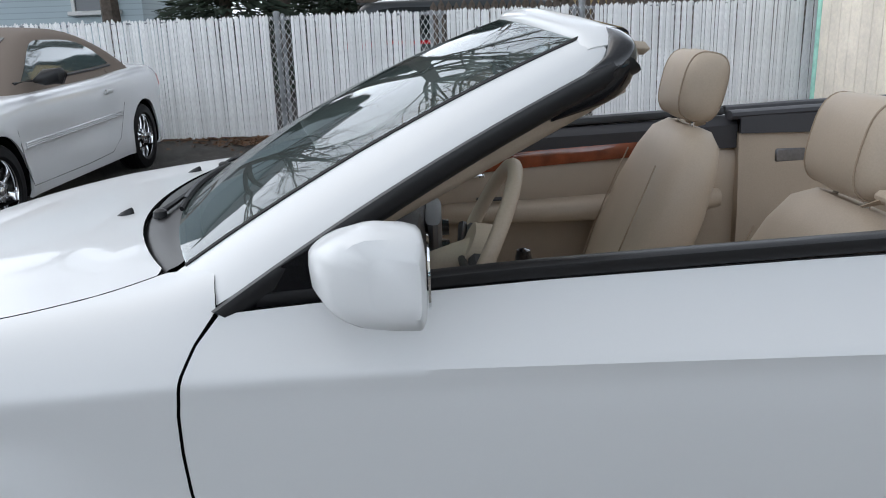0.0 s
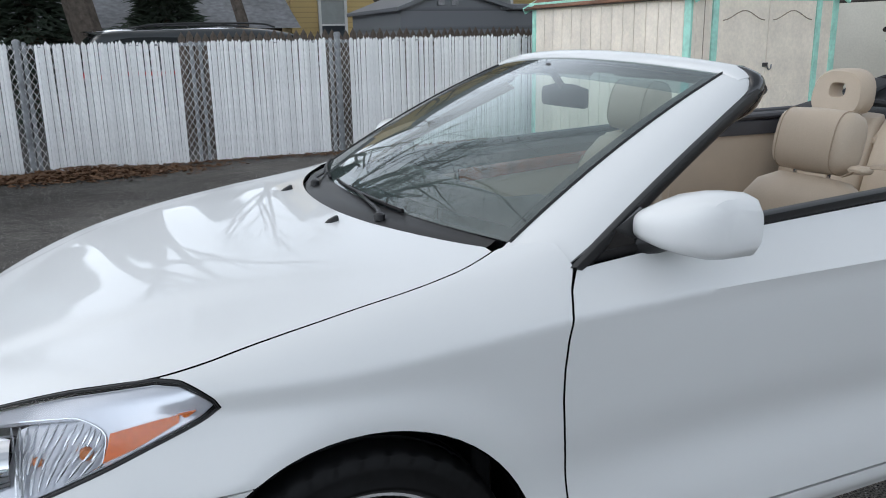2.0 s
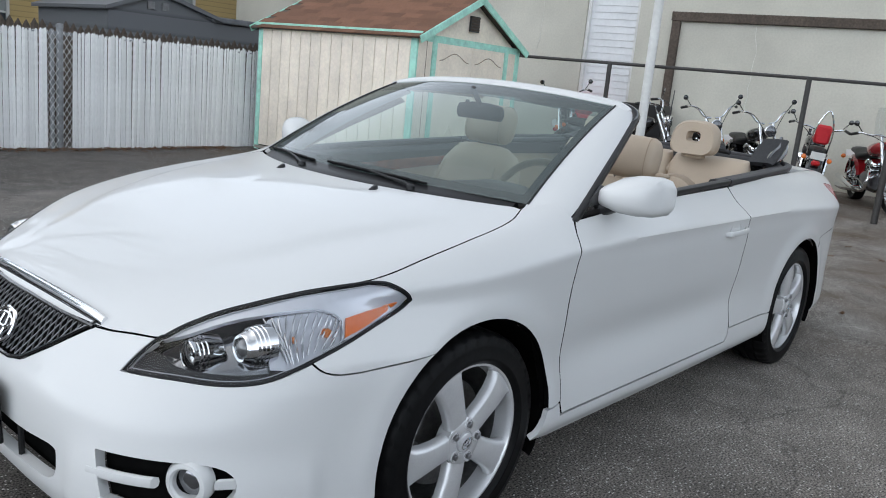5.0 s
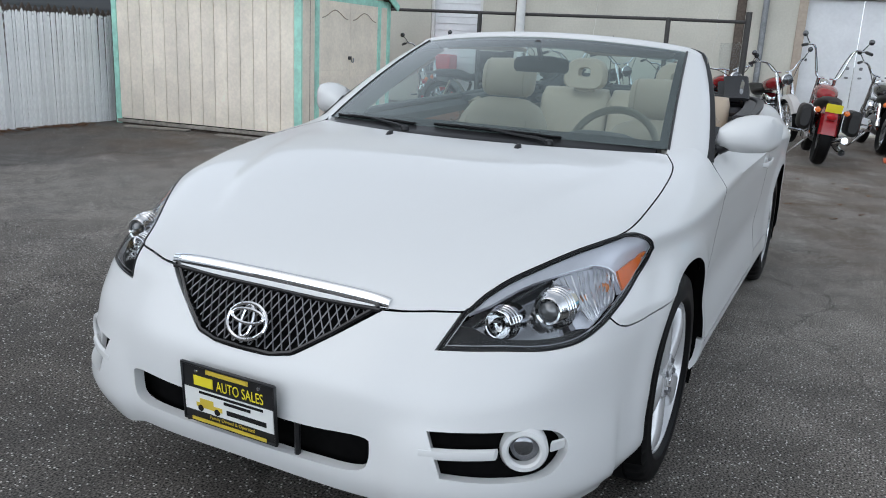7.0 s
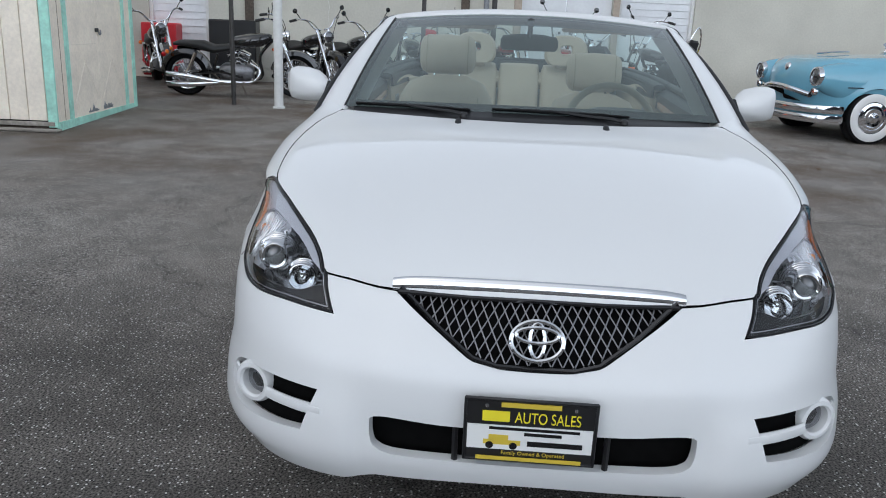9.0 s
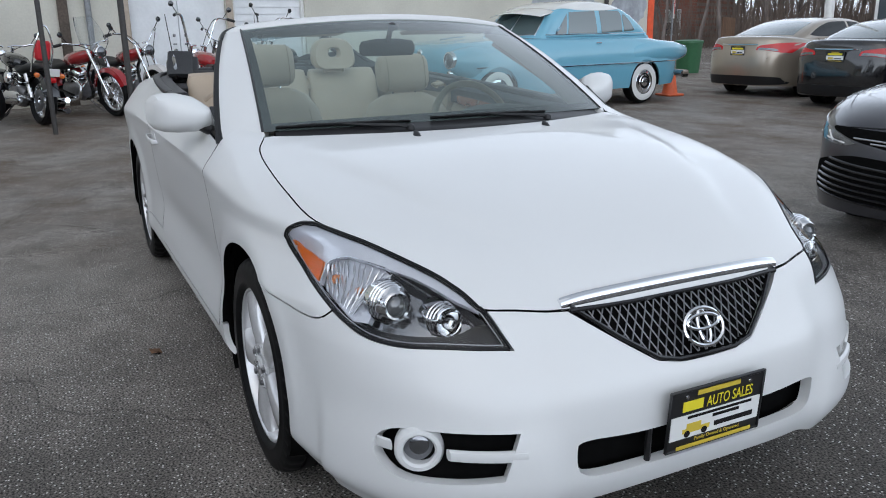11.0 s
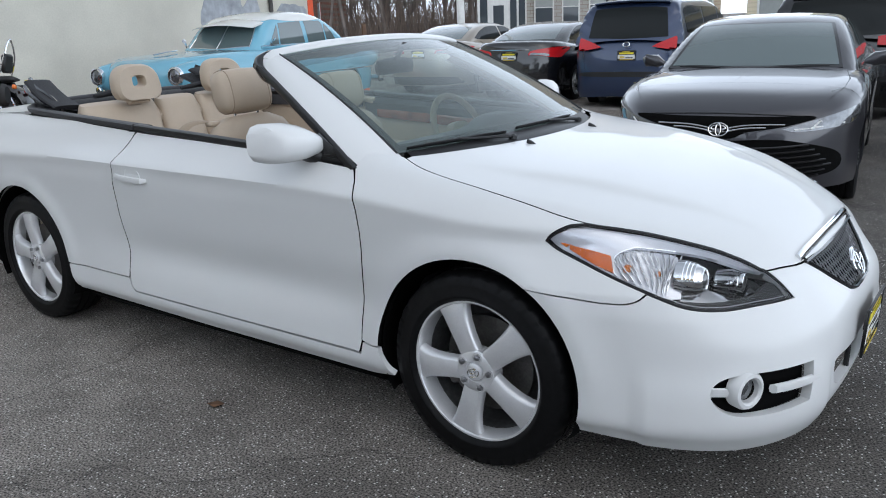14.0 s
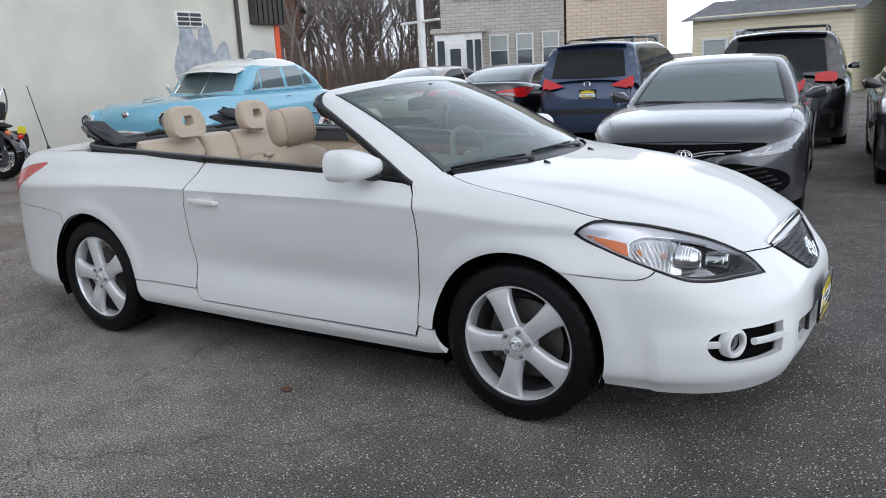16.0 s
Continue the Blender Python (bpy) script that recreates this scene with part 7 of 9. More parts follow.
def build_house(name, label, m, W, D, H, wall, roof, windows, pitch=0.5, over=0.35, flat=False):
    """A house whose front faces its own -y; windows as (x, z, w, h)."""
    s = thing(name, m, label, "house")
    link("wall", *box((W / 2, D / 2, H / 2 - 0.4), (W, D, H + 0.8)), wall, s, smooth=False)
    if flat:
        link("roof", *box((W / 2, D / 2, H + 0.1), (W + 0.4, D + 0.4, 0.25), 0.03), roof, s, smooth=False)
    else:
        r = H + pitch * D / 2
        link("roof", *merge(prism([(-over, H - 0.12), (D / 2, r + 0.05), (D + over, H - 0.12), (D / 2, r + 0.22)], -over, W + over, "x")), roof, s, smooth=False)
        link("gable", *prism([(0.02, H), (D - 0.02, H), (D / 2, r)], 0.02, W - 0.02, "x"), wall, s, smooth=False)
    for a in windows:
        window_unit(s, *a)
    return s


M_STONE = stone_blocks("grey_stone_blocks", (0.36, 0.35, 0.32), (0.43, 0.41, 0.37), (0.25, 0.18, 0.165))
M_STONE2 = stone_blocks("tan_stone_blocks", (0.54, 0.46, 0.35), (0.60, 0.51, 0.40), (0.42, 0.27, 0.20))
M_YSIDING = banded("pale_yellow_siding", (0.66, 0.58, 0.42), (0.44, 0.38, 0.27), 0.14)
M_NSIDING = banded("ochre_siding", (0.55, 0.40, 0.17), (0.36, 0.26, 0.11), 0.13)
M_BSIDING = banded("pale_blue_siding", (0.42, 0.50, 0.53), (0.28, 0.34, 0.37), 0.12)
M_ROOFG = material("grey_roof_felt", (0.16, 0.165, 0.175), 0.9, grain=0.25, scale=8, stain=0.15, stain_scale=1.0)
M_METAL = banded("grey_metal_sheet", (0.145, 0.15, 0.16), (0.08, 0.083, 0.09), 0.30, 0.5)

# across the street
a = math.degrees(math.atan2(-37.5 + 32.0, 9.9 - 19.6))
stone = build_house("stone_house", "three-storey grey stone house with white windows and a porch", pose(19.8, -31.8, -0.2, 0, 0, a), 6.2, 9, 9.2, M_STONE, M_ROOFG,
                    [(2.9, 2.15, 0.9, 1.5), (4.2, 2.15, 0.8, 1.5), (5.5, 2.2, 0.8, 1.5), (1.1, 5.6, 0.8, 1.6), (2.9, 5.5, 0.8, 1.5), (4.3, 5.5, 0.8, 1.5), (5.5, 5.4, 0.9, 1.5)], flat=True)
porch = link("porch", *box((0.9, -0.9, 1.45), (2.3, 1.8, 3.2)), M_WHITEPOST, stone, smooth=False)
link("porch_roof", *box((0.9, -0.9, 3.15), (2.7, 2.1, 0.25), 0.04), M_STONE, porch, smooth=False)
link("porch_door", *box((0.75, -1.82, 1.45), (0.85, 0.06, 2.2)), M_FRAME, porch, smooth=False)
link("door_glass", *box((0.75, -1.86, 1.85), (0.5, 0.04, 0.9)), M_PANE, porch, smooth=False)
for x, w in ((0.05, 0.35), (1.45, 0.30), (1.85, 0.30)):
    link("porch_pane", *box((x, -1.83, 1.9), (w, 0.05, 1.6)), M_PANE, porch, smooth=False)
tan = build_house("tan_stone_house", "tan stone house joined to its grey neighbour", pose(14.3, -34.9, -0.3, 0, 0, a), 5.0, 9, 9.0, M_STONE2, M_ROOFG,
                  [(1.6, 2.0, 0.7, 1.3), (3.1, 2.0, 0.6, 1.3), (4.3, 2.0, 0.6, 1.3), (1.4, 5.3, 0.8, 1.5), (3.6, 5.3, 0.8, 1.5)], flat=True)
a2 = math.degrees(math.atan2(-26.3 + 27.3, 0.5 - 5.9))
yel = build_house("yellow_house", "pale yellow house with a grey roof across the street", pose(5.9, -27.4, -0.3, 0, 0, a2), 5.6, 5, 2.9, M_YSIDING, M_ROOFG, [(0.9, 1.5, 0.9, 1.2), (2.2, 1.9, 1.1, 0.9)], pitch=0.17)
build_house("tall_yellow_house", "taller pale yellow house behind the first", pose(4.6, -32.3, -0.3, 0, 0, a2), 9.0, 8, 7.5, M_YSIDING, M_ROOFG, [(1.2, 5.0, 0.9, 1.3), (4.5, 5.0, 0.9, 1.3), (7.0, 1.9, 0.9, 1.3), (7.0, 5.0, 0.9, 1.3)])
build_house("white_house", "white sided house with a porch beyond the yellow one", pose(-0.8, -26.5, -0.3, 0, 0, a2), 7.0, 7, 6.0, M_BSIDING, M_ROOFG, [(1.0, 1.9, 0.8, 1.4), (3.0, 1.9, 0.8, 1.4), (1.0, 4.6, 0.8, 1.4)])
build_house("brick_house", "red brick house among the bare trees", pose(40.0, -31.0, -0.4, 0, 0, a), 7.0, 8, 6.0, stone_blocks("red_brick", (0.21, 0.075, 0.05), (0.25, 0.09, 0.06), (0.2, 0.15, 0.12)), M_ROOFG, [(1.2, 1.8, 0.9, 1.4), (3.4, 1.8, 0.9, 1.4), (1.2, 4.4, 0.9, 1.4), (3.4, 4.4, 0.9, 1.4), (5.6, 1.8, 0.9, 1.4), (5.6, 4.4, 0.9, 1.4)])
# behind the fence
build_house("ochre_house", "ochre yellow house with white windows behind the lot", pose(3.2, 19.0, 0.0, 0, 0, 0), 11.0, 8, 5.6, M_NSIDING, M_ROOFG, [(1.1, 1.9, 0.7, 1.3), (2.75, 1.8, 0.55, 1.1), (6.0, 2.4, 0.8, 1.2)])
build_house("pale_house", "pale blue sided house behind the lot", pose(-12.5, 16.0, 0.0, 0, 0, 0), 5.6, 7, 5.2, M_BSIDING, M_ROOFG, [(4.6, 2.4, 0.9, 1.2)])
build_house("dark_garage", "low garage with a dark felt roof behind the fence", pose(-3.2, 16.5, 0.0, 0, 0, 0), 5.6, 5, 1.9, M_BEAM, M_ROOFG, [], pitch=0.4)

metal = thing("metal_shed", pose(2.95, 10.3, 0.1), "grey sheet-metal garden shed behind the fence", "shed")
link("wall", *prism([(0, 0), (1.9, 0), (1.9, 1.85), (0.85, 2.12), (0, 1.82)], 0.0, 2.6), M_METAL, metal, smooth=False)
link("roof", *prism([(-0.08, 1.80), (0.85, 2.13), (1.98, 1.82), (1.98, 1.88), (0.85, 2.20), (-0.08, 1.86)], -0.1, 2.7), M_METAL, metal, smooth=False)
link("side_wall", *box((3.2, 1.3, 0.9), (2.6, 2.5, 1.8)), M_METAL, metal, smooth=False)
link("side_roof", *box((3.2, 1.3, 1.86), (2.8, 2.7, 0.10), 0.02), M_ROOFG, metal, smooth=False)
for x in (0.70, 0.95):
    link("vent", *box((x, -0.012, 1.95), (0.12, 0.02, 0.12)), M_STEEL, metal, smooth=False)

pk = thing("picket_fence", pose(0, 8.9, 0.1), "weathered brown stockade fence behind the white one", "fence")
first = None
for i in range(74):
    if first is None:
        first = link("picket", *prism([(-0.045, 0), (0.045, 0), (0.045, 1.42), (0, 1.50), (-0.045, 1.42)], -0.01, 0.01), M_BEAM, pk, smooth=False)
        ob = first
    else:
        ob = new("picket", first.data)
        ob.parent = pk
    ob.matrix_local = Matrix.Translation((-0.6 + i * 0.1, 0, 0.02 * math.sin(i * 1.7)))
for z in (0.4, 1.2):
    link("picket_rail", *box((3.05, 0.03, z), (7.4, 0.04, 0.08)), M_BEAM, pk, smooth=False)

# utility poles, wires and the sign
up = thing("utility_pole", pose(11.7, -18.0, -0.3), "slim pale street pole with a short cross arm", "pole")
link("shaft", *tube([(0, 0, 0), (0.05, 0, 8.5)], [0.13, 0.09], 10), M_WHITEPOST, up)
link("cross_arm", *tube([(-1.0, 0.5, 3.05), (1.2, -0.6, 3.05)], 0.04, 6), M_WHITEPOST, up)
wires = thing("overhead_wires", pose(0, 0, 0), "thin dark overhead wires along the street", "wires")
for z, o in ((5.2, 0.0), (4.2, 0.25), (6.0, 0.5)):
    pts = [(30 - 45 * k, -12 - 16 * k + o, z - 1.2 * 4 * k * (1 - k) * 0.4) for k in np.linspace(0, 1, 13)]
    link("wire", *tube(pts, 0.012, 4), M_IRON, wires)
sign = thing("no_entry_sign", pose(17.0, -17.3, -0.2, 0, 0, -45), "red and white no-entry sign on a thin post", "sign")
link("post", *tube([(0, 0, 0), (0, 0, 2.4)], 0.03, 8), M_POST, sign)
face = link("sign_plate", *box((0, -0.04, 2.05), (0.60, 0.02, 0.75), 0.005), M_WHITEPOST, sign, smooth=False)
link("sign_disc", *moved(lathe([(0.27, 0), (0.27, -0.008), (0.0005, -0.008)], 28), pose(0, -0.052, 2.08)), material("sign_red", (0.55, 0.02, 0.03), 0.4), face)
link("sign_bar", *box((0, -0.064, 2.08), (0.38, 0.006, 0.075)), M_WHITEPOST, face, smooth=False)
bf = thing("board_fence", pose(17.5, -20.0, -0.3, 0, 0, -50), "brown wooden board fence by the street", "fence")
for i in range(30):
    link("board", *box((i * 0.2, 0, 0.9), (0.19, 0.03, 1.8)), M_LEAF, bf, smooth=False)
bn = thing("wheeled_bin", pose(13.3, -14.6, -0.2, 0, 0, 10), "green wheeled refuse bin standing by the fence", "bin")
M_GREEN = material("green_bin_plastic", (0.03, 0.12, 0.05), 0.5, grain=0.1, scale=20)
link("bin_body", *loft([ring((0, 0, z), (w, 0, 0), (0, w, 0), 16, 4) for z, w in ((0.05, 0.24), (0.95, 0.30), (1.0, 0.31))]), M_GREEN, bn)
link("bin_lid", *loft([ring((0, 0, z), (w, 0, 0), (0, w, 0), 16, 4) for z, w in ((1.0, 0.33), (1.06, 0.32), (1.09, 0.2))]), M_GREEN, bn)
for s in (-1, 1):
    link("bin_wheel", *moved(lathe([(0.0005, -0.03), (0.09, -0.03), (0.09, 0.03), (0.0005, 0.03)], 16), pose(0.2, s * 0.2, 0.09)), M_RUBBER, bn)


def cone(x, y, label, h=0.72):
    c = thing("traffic_cone", pose(x, y, ground_z(x, y)), label, "traffic cone", "orange cones")
    o = material("cone_orange", (0.80, 0.16, 0.06), 0.5, grain=0.1, scale=12, stain=0.1, stain_scale=6)
    link("base", *box((0, 0, 0.02), (0.38, 0.38, 0.04), 0.012), o, c)
    link("body", *lathe([(0.15, 0.04), (0.14, 0.06), (0.03, h), (0.022, h), (0.02, h - 0.02)], 28, "z"), o, c)


cone(8.05, -1.80, "faded orange traffic cone beside the motorcycles")
cone(8.0, -9.2, "orange traffic cone behind the parked cars")

# dead leaves blown along the fence, a fallen leaf by the car
rnd = random.Random(6)
V, F = [], []
for _ in range(6500):
    u = rnd.gauss(0, 1)
    x, y = -1.9 + u * 0.55, 7.45 - abs(rnd.gauss(0, 0.22))
    h = max(0.0, 0.10 * math.exp(-(u * 0.7) ** 2) * (1 - (7.5 - y) / 0.7))
    z = ground_z(x, y) + rnd.uniform(0.004, 0.01 + h)
    if rnd.random() < 0.3:
        x, y = rnd.uniform(-8, 3.5), 7.7 - abs(rnd.gauss(0, 0.1))
        z = ground_z(x, y) + rnd.uniform(0.004, 0.02)
    a, s = rnd.uniform(0, 6.28), rnd.uniform(0.015, 0.04)
    k = len(V)
    c, n_ = math.cos(a) * s, math.sin(a) * s
    V += [(x - c, y - n_, z), (x + n_ * 0.5, y - c * 0.5, z + rnd.uniform(0, 0.02)), (x + c, y + n_, z + rnd.uniform(0, 0.01)), (x - n_ * 0.5, y + c * 0.5, z)]
    F += [[k, k + 1, k + 2], [k, k + 2, k + 3]]
lv = link("fallen_leaves", V, F, M_LEAF, smooth=False)
tagged(lv, "heap of dead brown leaves blown against the fence", "leaves", kind="stuff")
one = link("fallen_leaf", [(-0.03, -0.012, 0.004), (0.0, -0.02, 0.014), (0.03, -0.006, 0.008), (0.035, 0.01, 0.016), (0.0, 0.022, 0.006), (-0.025, 0.012, 0.012)], [[0, 1, 2, 3, 4, 5]], M_LEAF, smooth=False)
one.matrix_world = pose(-0.26, 1.06, 0.0, 0, 0, 30)
tagged(one, "single brown leaf lying on the asphalt", "leaf", "fallen leaves")
for _ in range(34):
    x, y = rnd.uniform(2.6, 6.6), rnd.uniform(-3.4, 0.4)
    copy_thing(one, pose(x, y, ground_z(x, y), 0, 0, rnd.uniform(0, 360)))

# ---- other vehicles ----
M_DGLASS = material("dark_car_glass", (0.008, 0.010, 0.010), 0.06, coat=0.0, spec=0.22)
M_LGLASS = material("pale_car_glass", (0.085, 0.115, 0.115), 0.05, coat=1.0, spec=0.8)
M_HEADL = material("headlamp_unit", (0.14, 0.145, 0.155), 0.1, metal=0.7, coat=1.0, grain=0.3, scale=25)


def paint(name, c, metal=0.4, rough=0.3):
    return material(name, c, rough, metal=metal, coat=1.0, grain=0.03, scale=700, stain=0.02, stain_scale=1.5)


class Shape:
    """The surfaces of a car whose nose points to its own -x: a lower body and a cabin."""

    def __init__(self, nose, tail, side, deck, roof, belt, wb, wr, axles, arch_r, split=(0.62, 0.60), pn=2.8, pt=3.4, crown=0.05, cut=None):
        self.nose, self.tail, self.side, self.deck, self.roof = cv(*nose), cv(*tail), cv(*side), cv(*deck), cv(*roof)
        self.belt, self.wb, self.wr, self.axles, self.arch_r = belt, wb, wr, axles, arch_r
        self.pn, self.pt, self.crown = pn, pt, crown
        self.cut = cut or belt + 0.02
        zm = 0.5
        self.x0, self.x1 = float(self.nose(zm)), float(self.tail(zm))
        self.f0, self.f1 = axles[0] + 0.10, axles[1] - 0.05
        self.s0, self.s1 = axles[0] - arch_r - 0.02, axles[1] + arch_r + 0.02
        self.rmax = max(y for _, y in roof)

    def lower(self, x, y, z):
        y = np.abs(y)
        w = self.side(z)
        for cx in self.axles:
            w = w + 0.012 * np.exp(-((np.hypot(x - cx, z - 0.33) - self.arch_r - 0.02) / 0.05) ** 2)
        a = np.where(x < self.f0, (self.f0 - x) / (self.f0 - self.nose(z)), np.where(x > self.f1, (x - self.f1) / (self.tail(z) - self.f1), 0.0))
        p = np.where(x < 0, self.pn, self.pt)
        g = ((y / w) ** p + np.maximum(a, 0) ** p) ** (1 / p)
        return smax((g - 1) * 0.95, z - self.deck(x) + self.crown * (y / 0.9) ** 2.4, 0.08)

    def cabin(self, x, y, z):
        y = np.abs(y)
        t = np.clip((z - self.belt) / (self.rmax - self.belt), -0.3, 1.2)
        w = self.wb + (self.wr - self.wb) * t + 0.02 * 4 * t * (1 - t)
        return smax(y - w, z - self.roof(x) + 0.045 * (y / 0.7) ** 2.2, 0.09)

    def on_nose(self, uv):
        O = np.array([self.x0 + 1.05, 0, 0.5])
        D = np.stack([-np.cos(uv[:, 1]) * np.cos(uv[:, 0]), np.cos(uv[:, 1]) * np.sin(uv[:, 0]), np.sin(uv[:, 1])], 1)
        return cast(self.lower, O, D, 0.05, 2.2, 24)

    def on_tail(self, uv):
        O = np.array([self.x1 - 1.05, 0, 0.5])
        D = np.stack([np.cos(uv[:, 1]) * np.cos(uv[:, 0]), np.cos(uv[:, 1]) * np.sin(uv[:, 0]), np.sin(uv[:, 1])], 1)
        return cast(self.lower, O, D, 0.05, 2.2, 24)

    def on_flank(self, uv):
        O = np.stack([uv[:, 0], np.zeros(len(uv)), np.full(len(uv), 0.5)], 1)
        D = np.stack([np.zeros(len(uv)), np.cos(uv[:, 1]), np.sin(uv[:, 1])], 1)
        return cast(self.lower, O, D, 0.02, 1.8, 24)

    def front_view(self, uv):
        O = np.stack([np.full(len(uv), self.f0 + 0.2), uv[:, 0], uv[:, 1]], 1)
        return cast(self.lower, O, np.tile([-1.0, 0, 0], (len(uv), 1)), 0.0, 2.2, 24)

    def back_view(self, uv):
        O = np.stack([np.full(len(uv), self.f1 - 0.2), uv[:, 0], uv[:, 1]], 1)
        low = cast(self.lower, O, np.tile([1.0, 0, 0], (len(uv), 1)), 0.0, 2.2, 24)
        high = cast(self.both, O, np.tile([1.0, 0, 0], (len(uv), 1)), 0.0, 2.2, 24)
        return np.where((uv[:, 1] < self.cut)[:, None], low, high)

    def side_view(self, uv):
        O = np.stack([uv[:, 0], np.zeros(len(uv)), uv[:, 1]], 1)
        return cast(self.both, O, np.tile([0, 1.0, 0], (len(uv), 1)), 0.0, 1.4, 24)

    def top_view(self, uv):
        O = np.stack([uv[:, 0], uv[:, 1], np.full(len(uv), 0.6)], 1)
        return cast(self.both, O, np.tile([0, 0, 1.0], (len(uv), 1)), 0.0, 1.6, 24)

    def both(self, x, y, z):
        return np.minimum(self.lower(x, y, z), self.cabin(x, y, z))

    def on_cabin(self, uv):
        O = np.stack([uv[:, 0], np.zeros(len(uv)), np.full(len(uv), self.belt - 0.12)], 1)
        D = np.stack([np.zeros(len(uv)), np.cos(uv[:, 1]), np.sin(uv[:, 1])], 1)
        return cast(self.cabin, O, D, 0.0, 1.6, 24)


def centred(P, N):
    c = np.array([np.median(P[:, 0]) * 0.6, 0.0, 0.5])
    return np.where((N * (P - c)).sum(1) >= 0, 1.0, -1.0)


def car_shell(sh, m, label, body_mat, cabin_mat=None, name="car", low=0.21, group="parked cars", cab=None, parts=("wheel",), wheel=None):
    """The painted shell of a car with its wheels, placed by m."""
    trimmed.side = centred
    car = thing(name, m, label, "car", group)

    def angle_pts(ox, pts, sgn):
        out = []
        for x, y, z in pts:
            dx = sgn * (x - ox)
            out.append((math.atan2(y, dx), math.atan2(z - 0.5, math.hypot(dx, y))))
        return out

    for sgn, xe, xs, chart, nm in ((-1, sh.x0, sh.s0, sh.on_nose, "front_end"), (1, sh.x1, sh.s1, sh.on_tail, "rear_end")):
        ox = xe - sgn * 1.05
        wmax = float(sh.side(0.5))
        prof = []
        for y in np.linspace(0, 0.88 * wmax, 9):
            prof.append((xe + sgn * 0.02 - sgn * 0.35 * (y / wmax) ** 3, y, low))
        prof.append((xs, wmax, low))
        for z in np.linspace(low + 0.08, float(sh.deck(xs)) - 0.14, 6):
            prof.append((xs, float(sh.side(z)), z))
        zt = float(sh.deck(xs))
        for y in np.linspace(0.82, 0.0, 8):
            prof.append((xs, y, zt - sh.crown * (y / 0.9) ** 2.4))
        h = angle_pts(ox, prof, sgn)
        poly = np.array(h + [(-u, v) for u, v in h[::-1] if abs(u) > 1e-6])
        link(nm, *trimmed(chart, poly, (), 0.06, 0.05, 0.02), body_mat, car)
    # flanks with wheel arches
    tb = lambda x: math.atan2(low - 0.5, float(sh.side(0.3)))
    pts = [(x, tb(x)) for x in np.linspace(sh.s0, sh.s1, 24)] + [(x, math.pi / 2 - 0.001) for x in np.linspace(sh.s1, sh.s0, 24)]
    holes = []
    outline = []
    for i, cx in enumerate(sh.axles):
        ring_ = []
        for a in np.linspace(0, 2 * math.pi, 30)[:-1]:
            z = 0.33 + sh.arch_r * math.sin(a)
            ring_.append((cx + sh.arch_r * math.cos(a), math.atan2(z - 0.5, float(sh.side(max(z, 0.2))))))
        holes.append(np.array(ring_))
    g = trimmed(sh.on_flank, np.array(pts), holes, 0.06, 0.05, 0.02)
    link("flank", *g, body_mat, car)
    link("flank", *flip(g), body_mat, car)
    x0, x1 = cab
    poly = np.array([(x, 0.02) for x in np.linspace(x0, x1, 20)] + [(x, math.pi / 2) for x in np.linspace(x1, x0, 20)])
    g = trimmed(sh.on_cabin, poly, (), 0.06, 0.06, 0.0)
    link("cabin_shell", *merge(g, flip(g)), cabin_mat or body_mat, car)
    wr_ = wheel or {}
    wy = float(sh.side(0.33)) - 0.015
    for cx in sh.axles:
        for sy in (1, -1):
            if wheel is not False:
                build_wheel(car, pose(cx, sy * (wy - 0.1), sh.arch_r - 0.035, 0, 0, 0 if sy > 0 else 180) @ pose(0, 0, 0, 0, 20 * cx, 0), **wr_)
            V, F = lathe([(sh.arch_r - 0.004, 0.0), (sh.arch_r, -0.28), (0.05, -0.28)], 28)
            V = V * [1, sy, 1] + [cx, sy * (wy + 0.0), 0.33]
            V[:, 2] = np.maximum(V[:, 2], low + 0.02)
            link("wheel_well", V, F, M_DARK, car)
    link("underside", *box(((sh.x0 + sh.x1) / 2, 0, low + 0.06), ((sh.x1 - sh.x0) * 0.86, 1.3, 0.10), 0.02), M_DARK, car)
    return car


def patch(car, name, chart, pts, mat, proud=0.004, mirror=True, step=0.05, n=4, label="", fl=0.01):
    trimmed.side = centred
    poly = dense(pts, n)
    g = trimmed(chart, poly, (), step, step, fl, -proud)
    link(name, *g, mat, car, label)
    if mirror:
        link(name, *flip(g), mat, car, label)


def seam_line(car, chart, pts, r=0.004):
    g = tube(chart(np.array(pts)), r, 4)
    link("panel_gap", *g, M_GLOSSB, car)
    link("panel_gap", *flip(g), M_GLOSSB, car)


def car_mirror(car, x, y, z, mat, size=1.0):
    for s in (1, -1):
        g = loft([ring((x - 0.02, y, z - 0.02), (0.03, 0, 0), (0, 0, 0.02), 12), ring((x, y + 0.07, z), (0.06 * size, 0, 0), (0, 0, 0.055 * size), 14, 2.6), ring((x + 0.01, y + 0.17 * size, z + 0.005), (0.05 * size, 0, 0), (0, 0, 0.055 * size), 14, 2.6), ring((x + 0.012, y + 0.20 * size, z + 0.005), (0.02, 0, 0), (0, 0, 0.03), 14, 2.6)])
        link("side_mirror", *(g if s > 0 else flip(g)), mat, car)


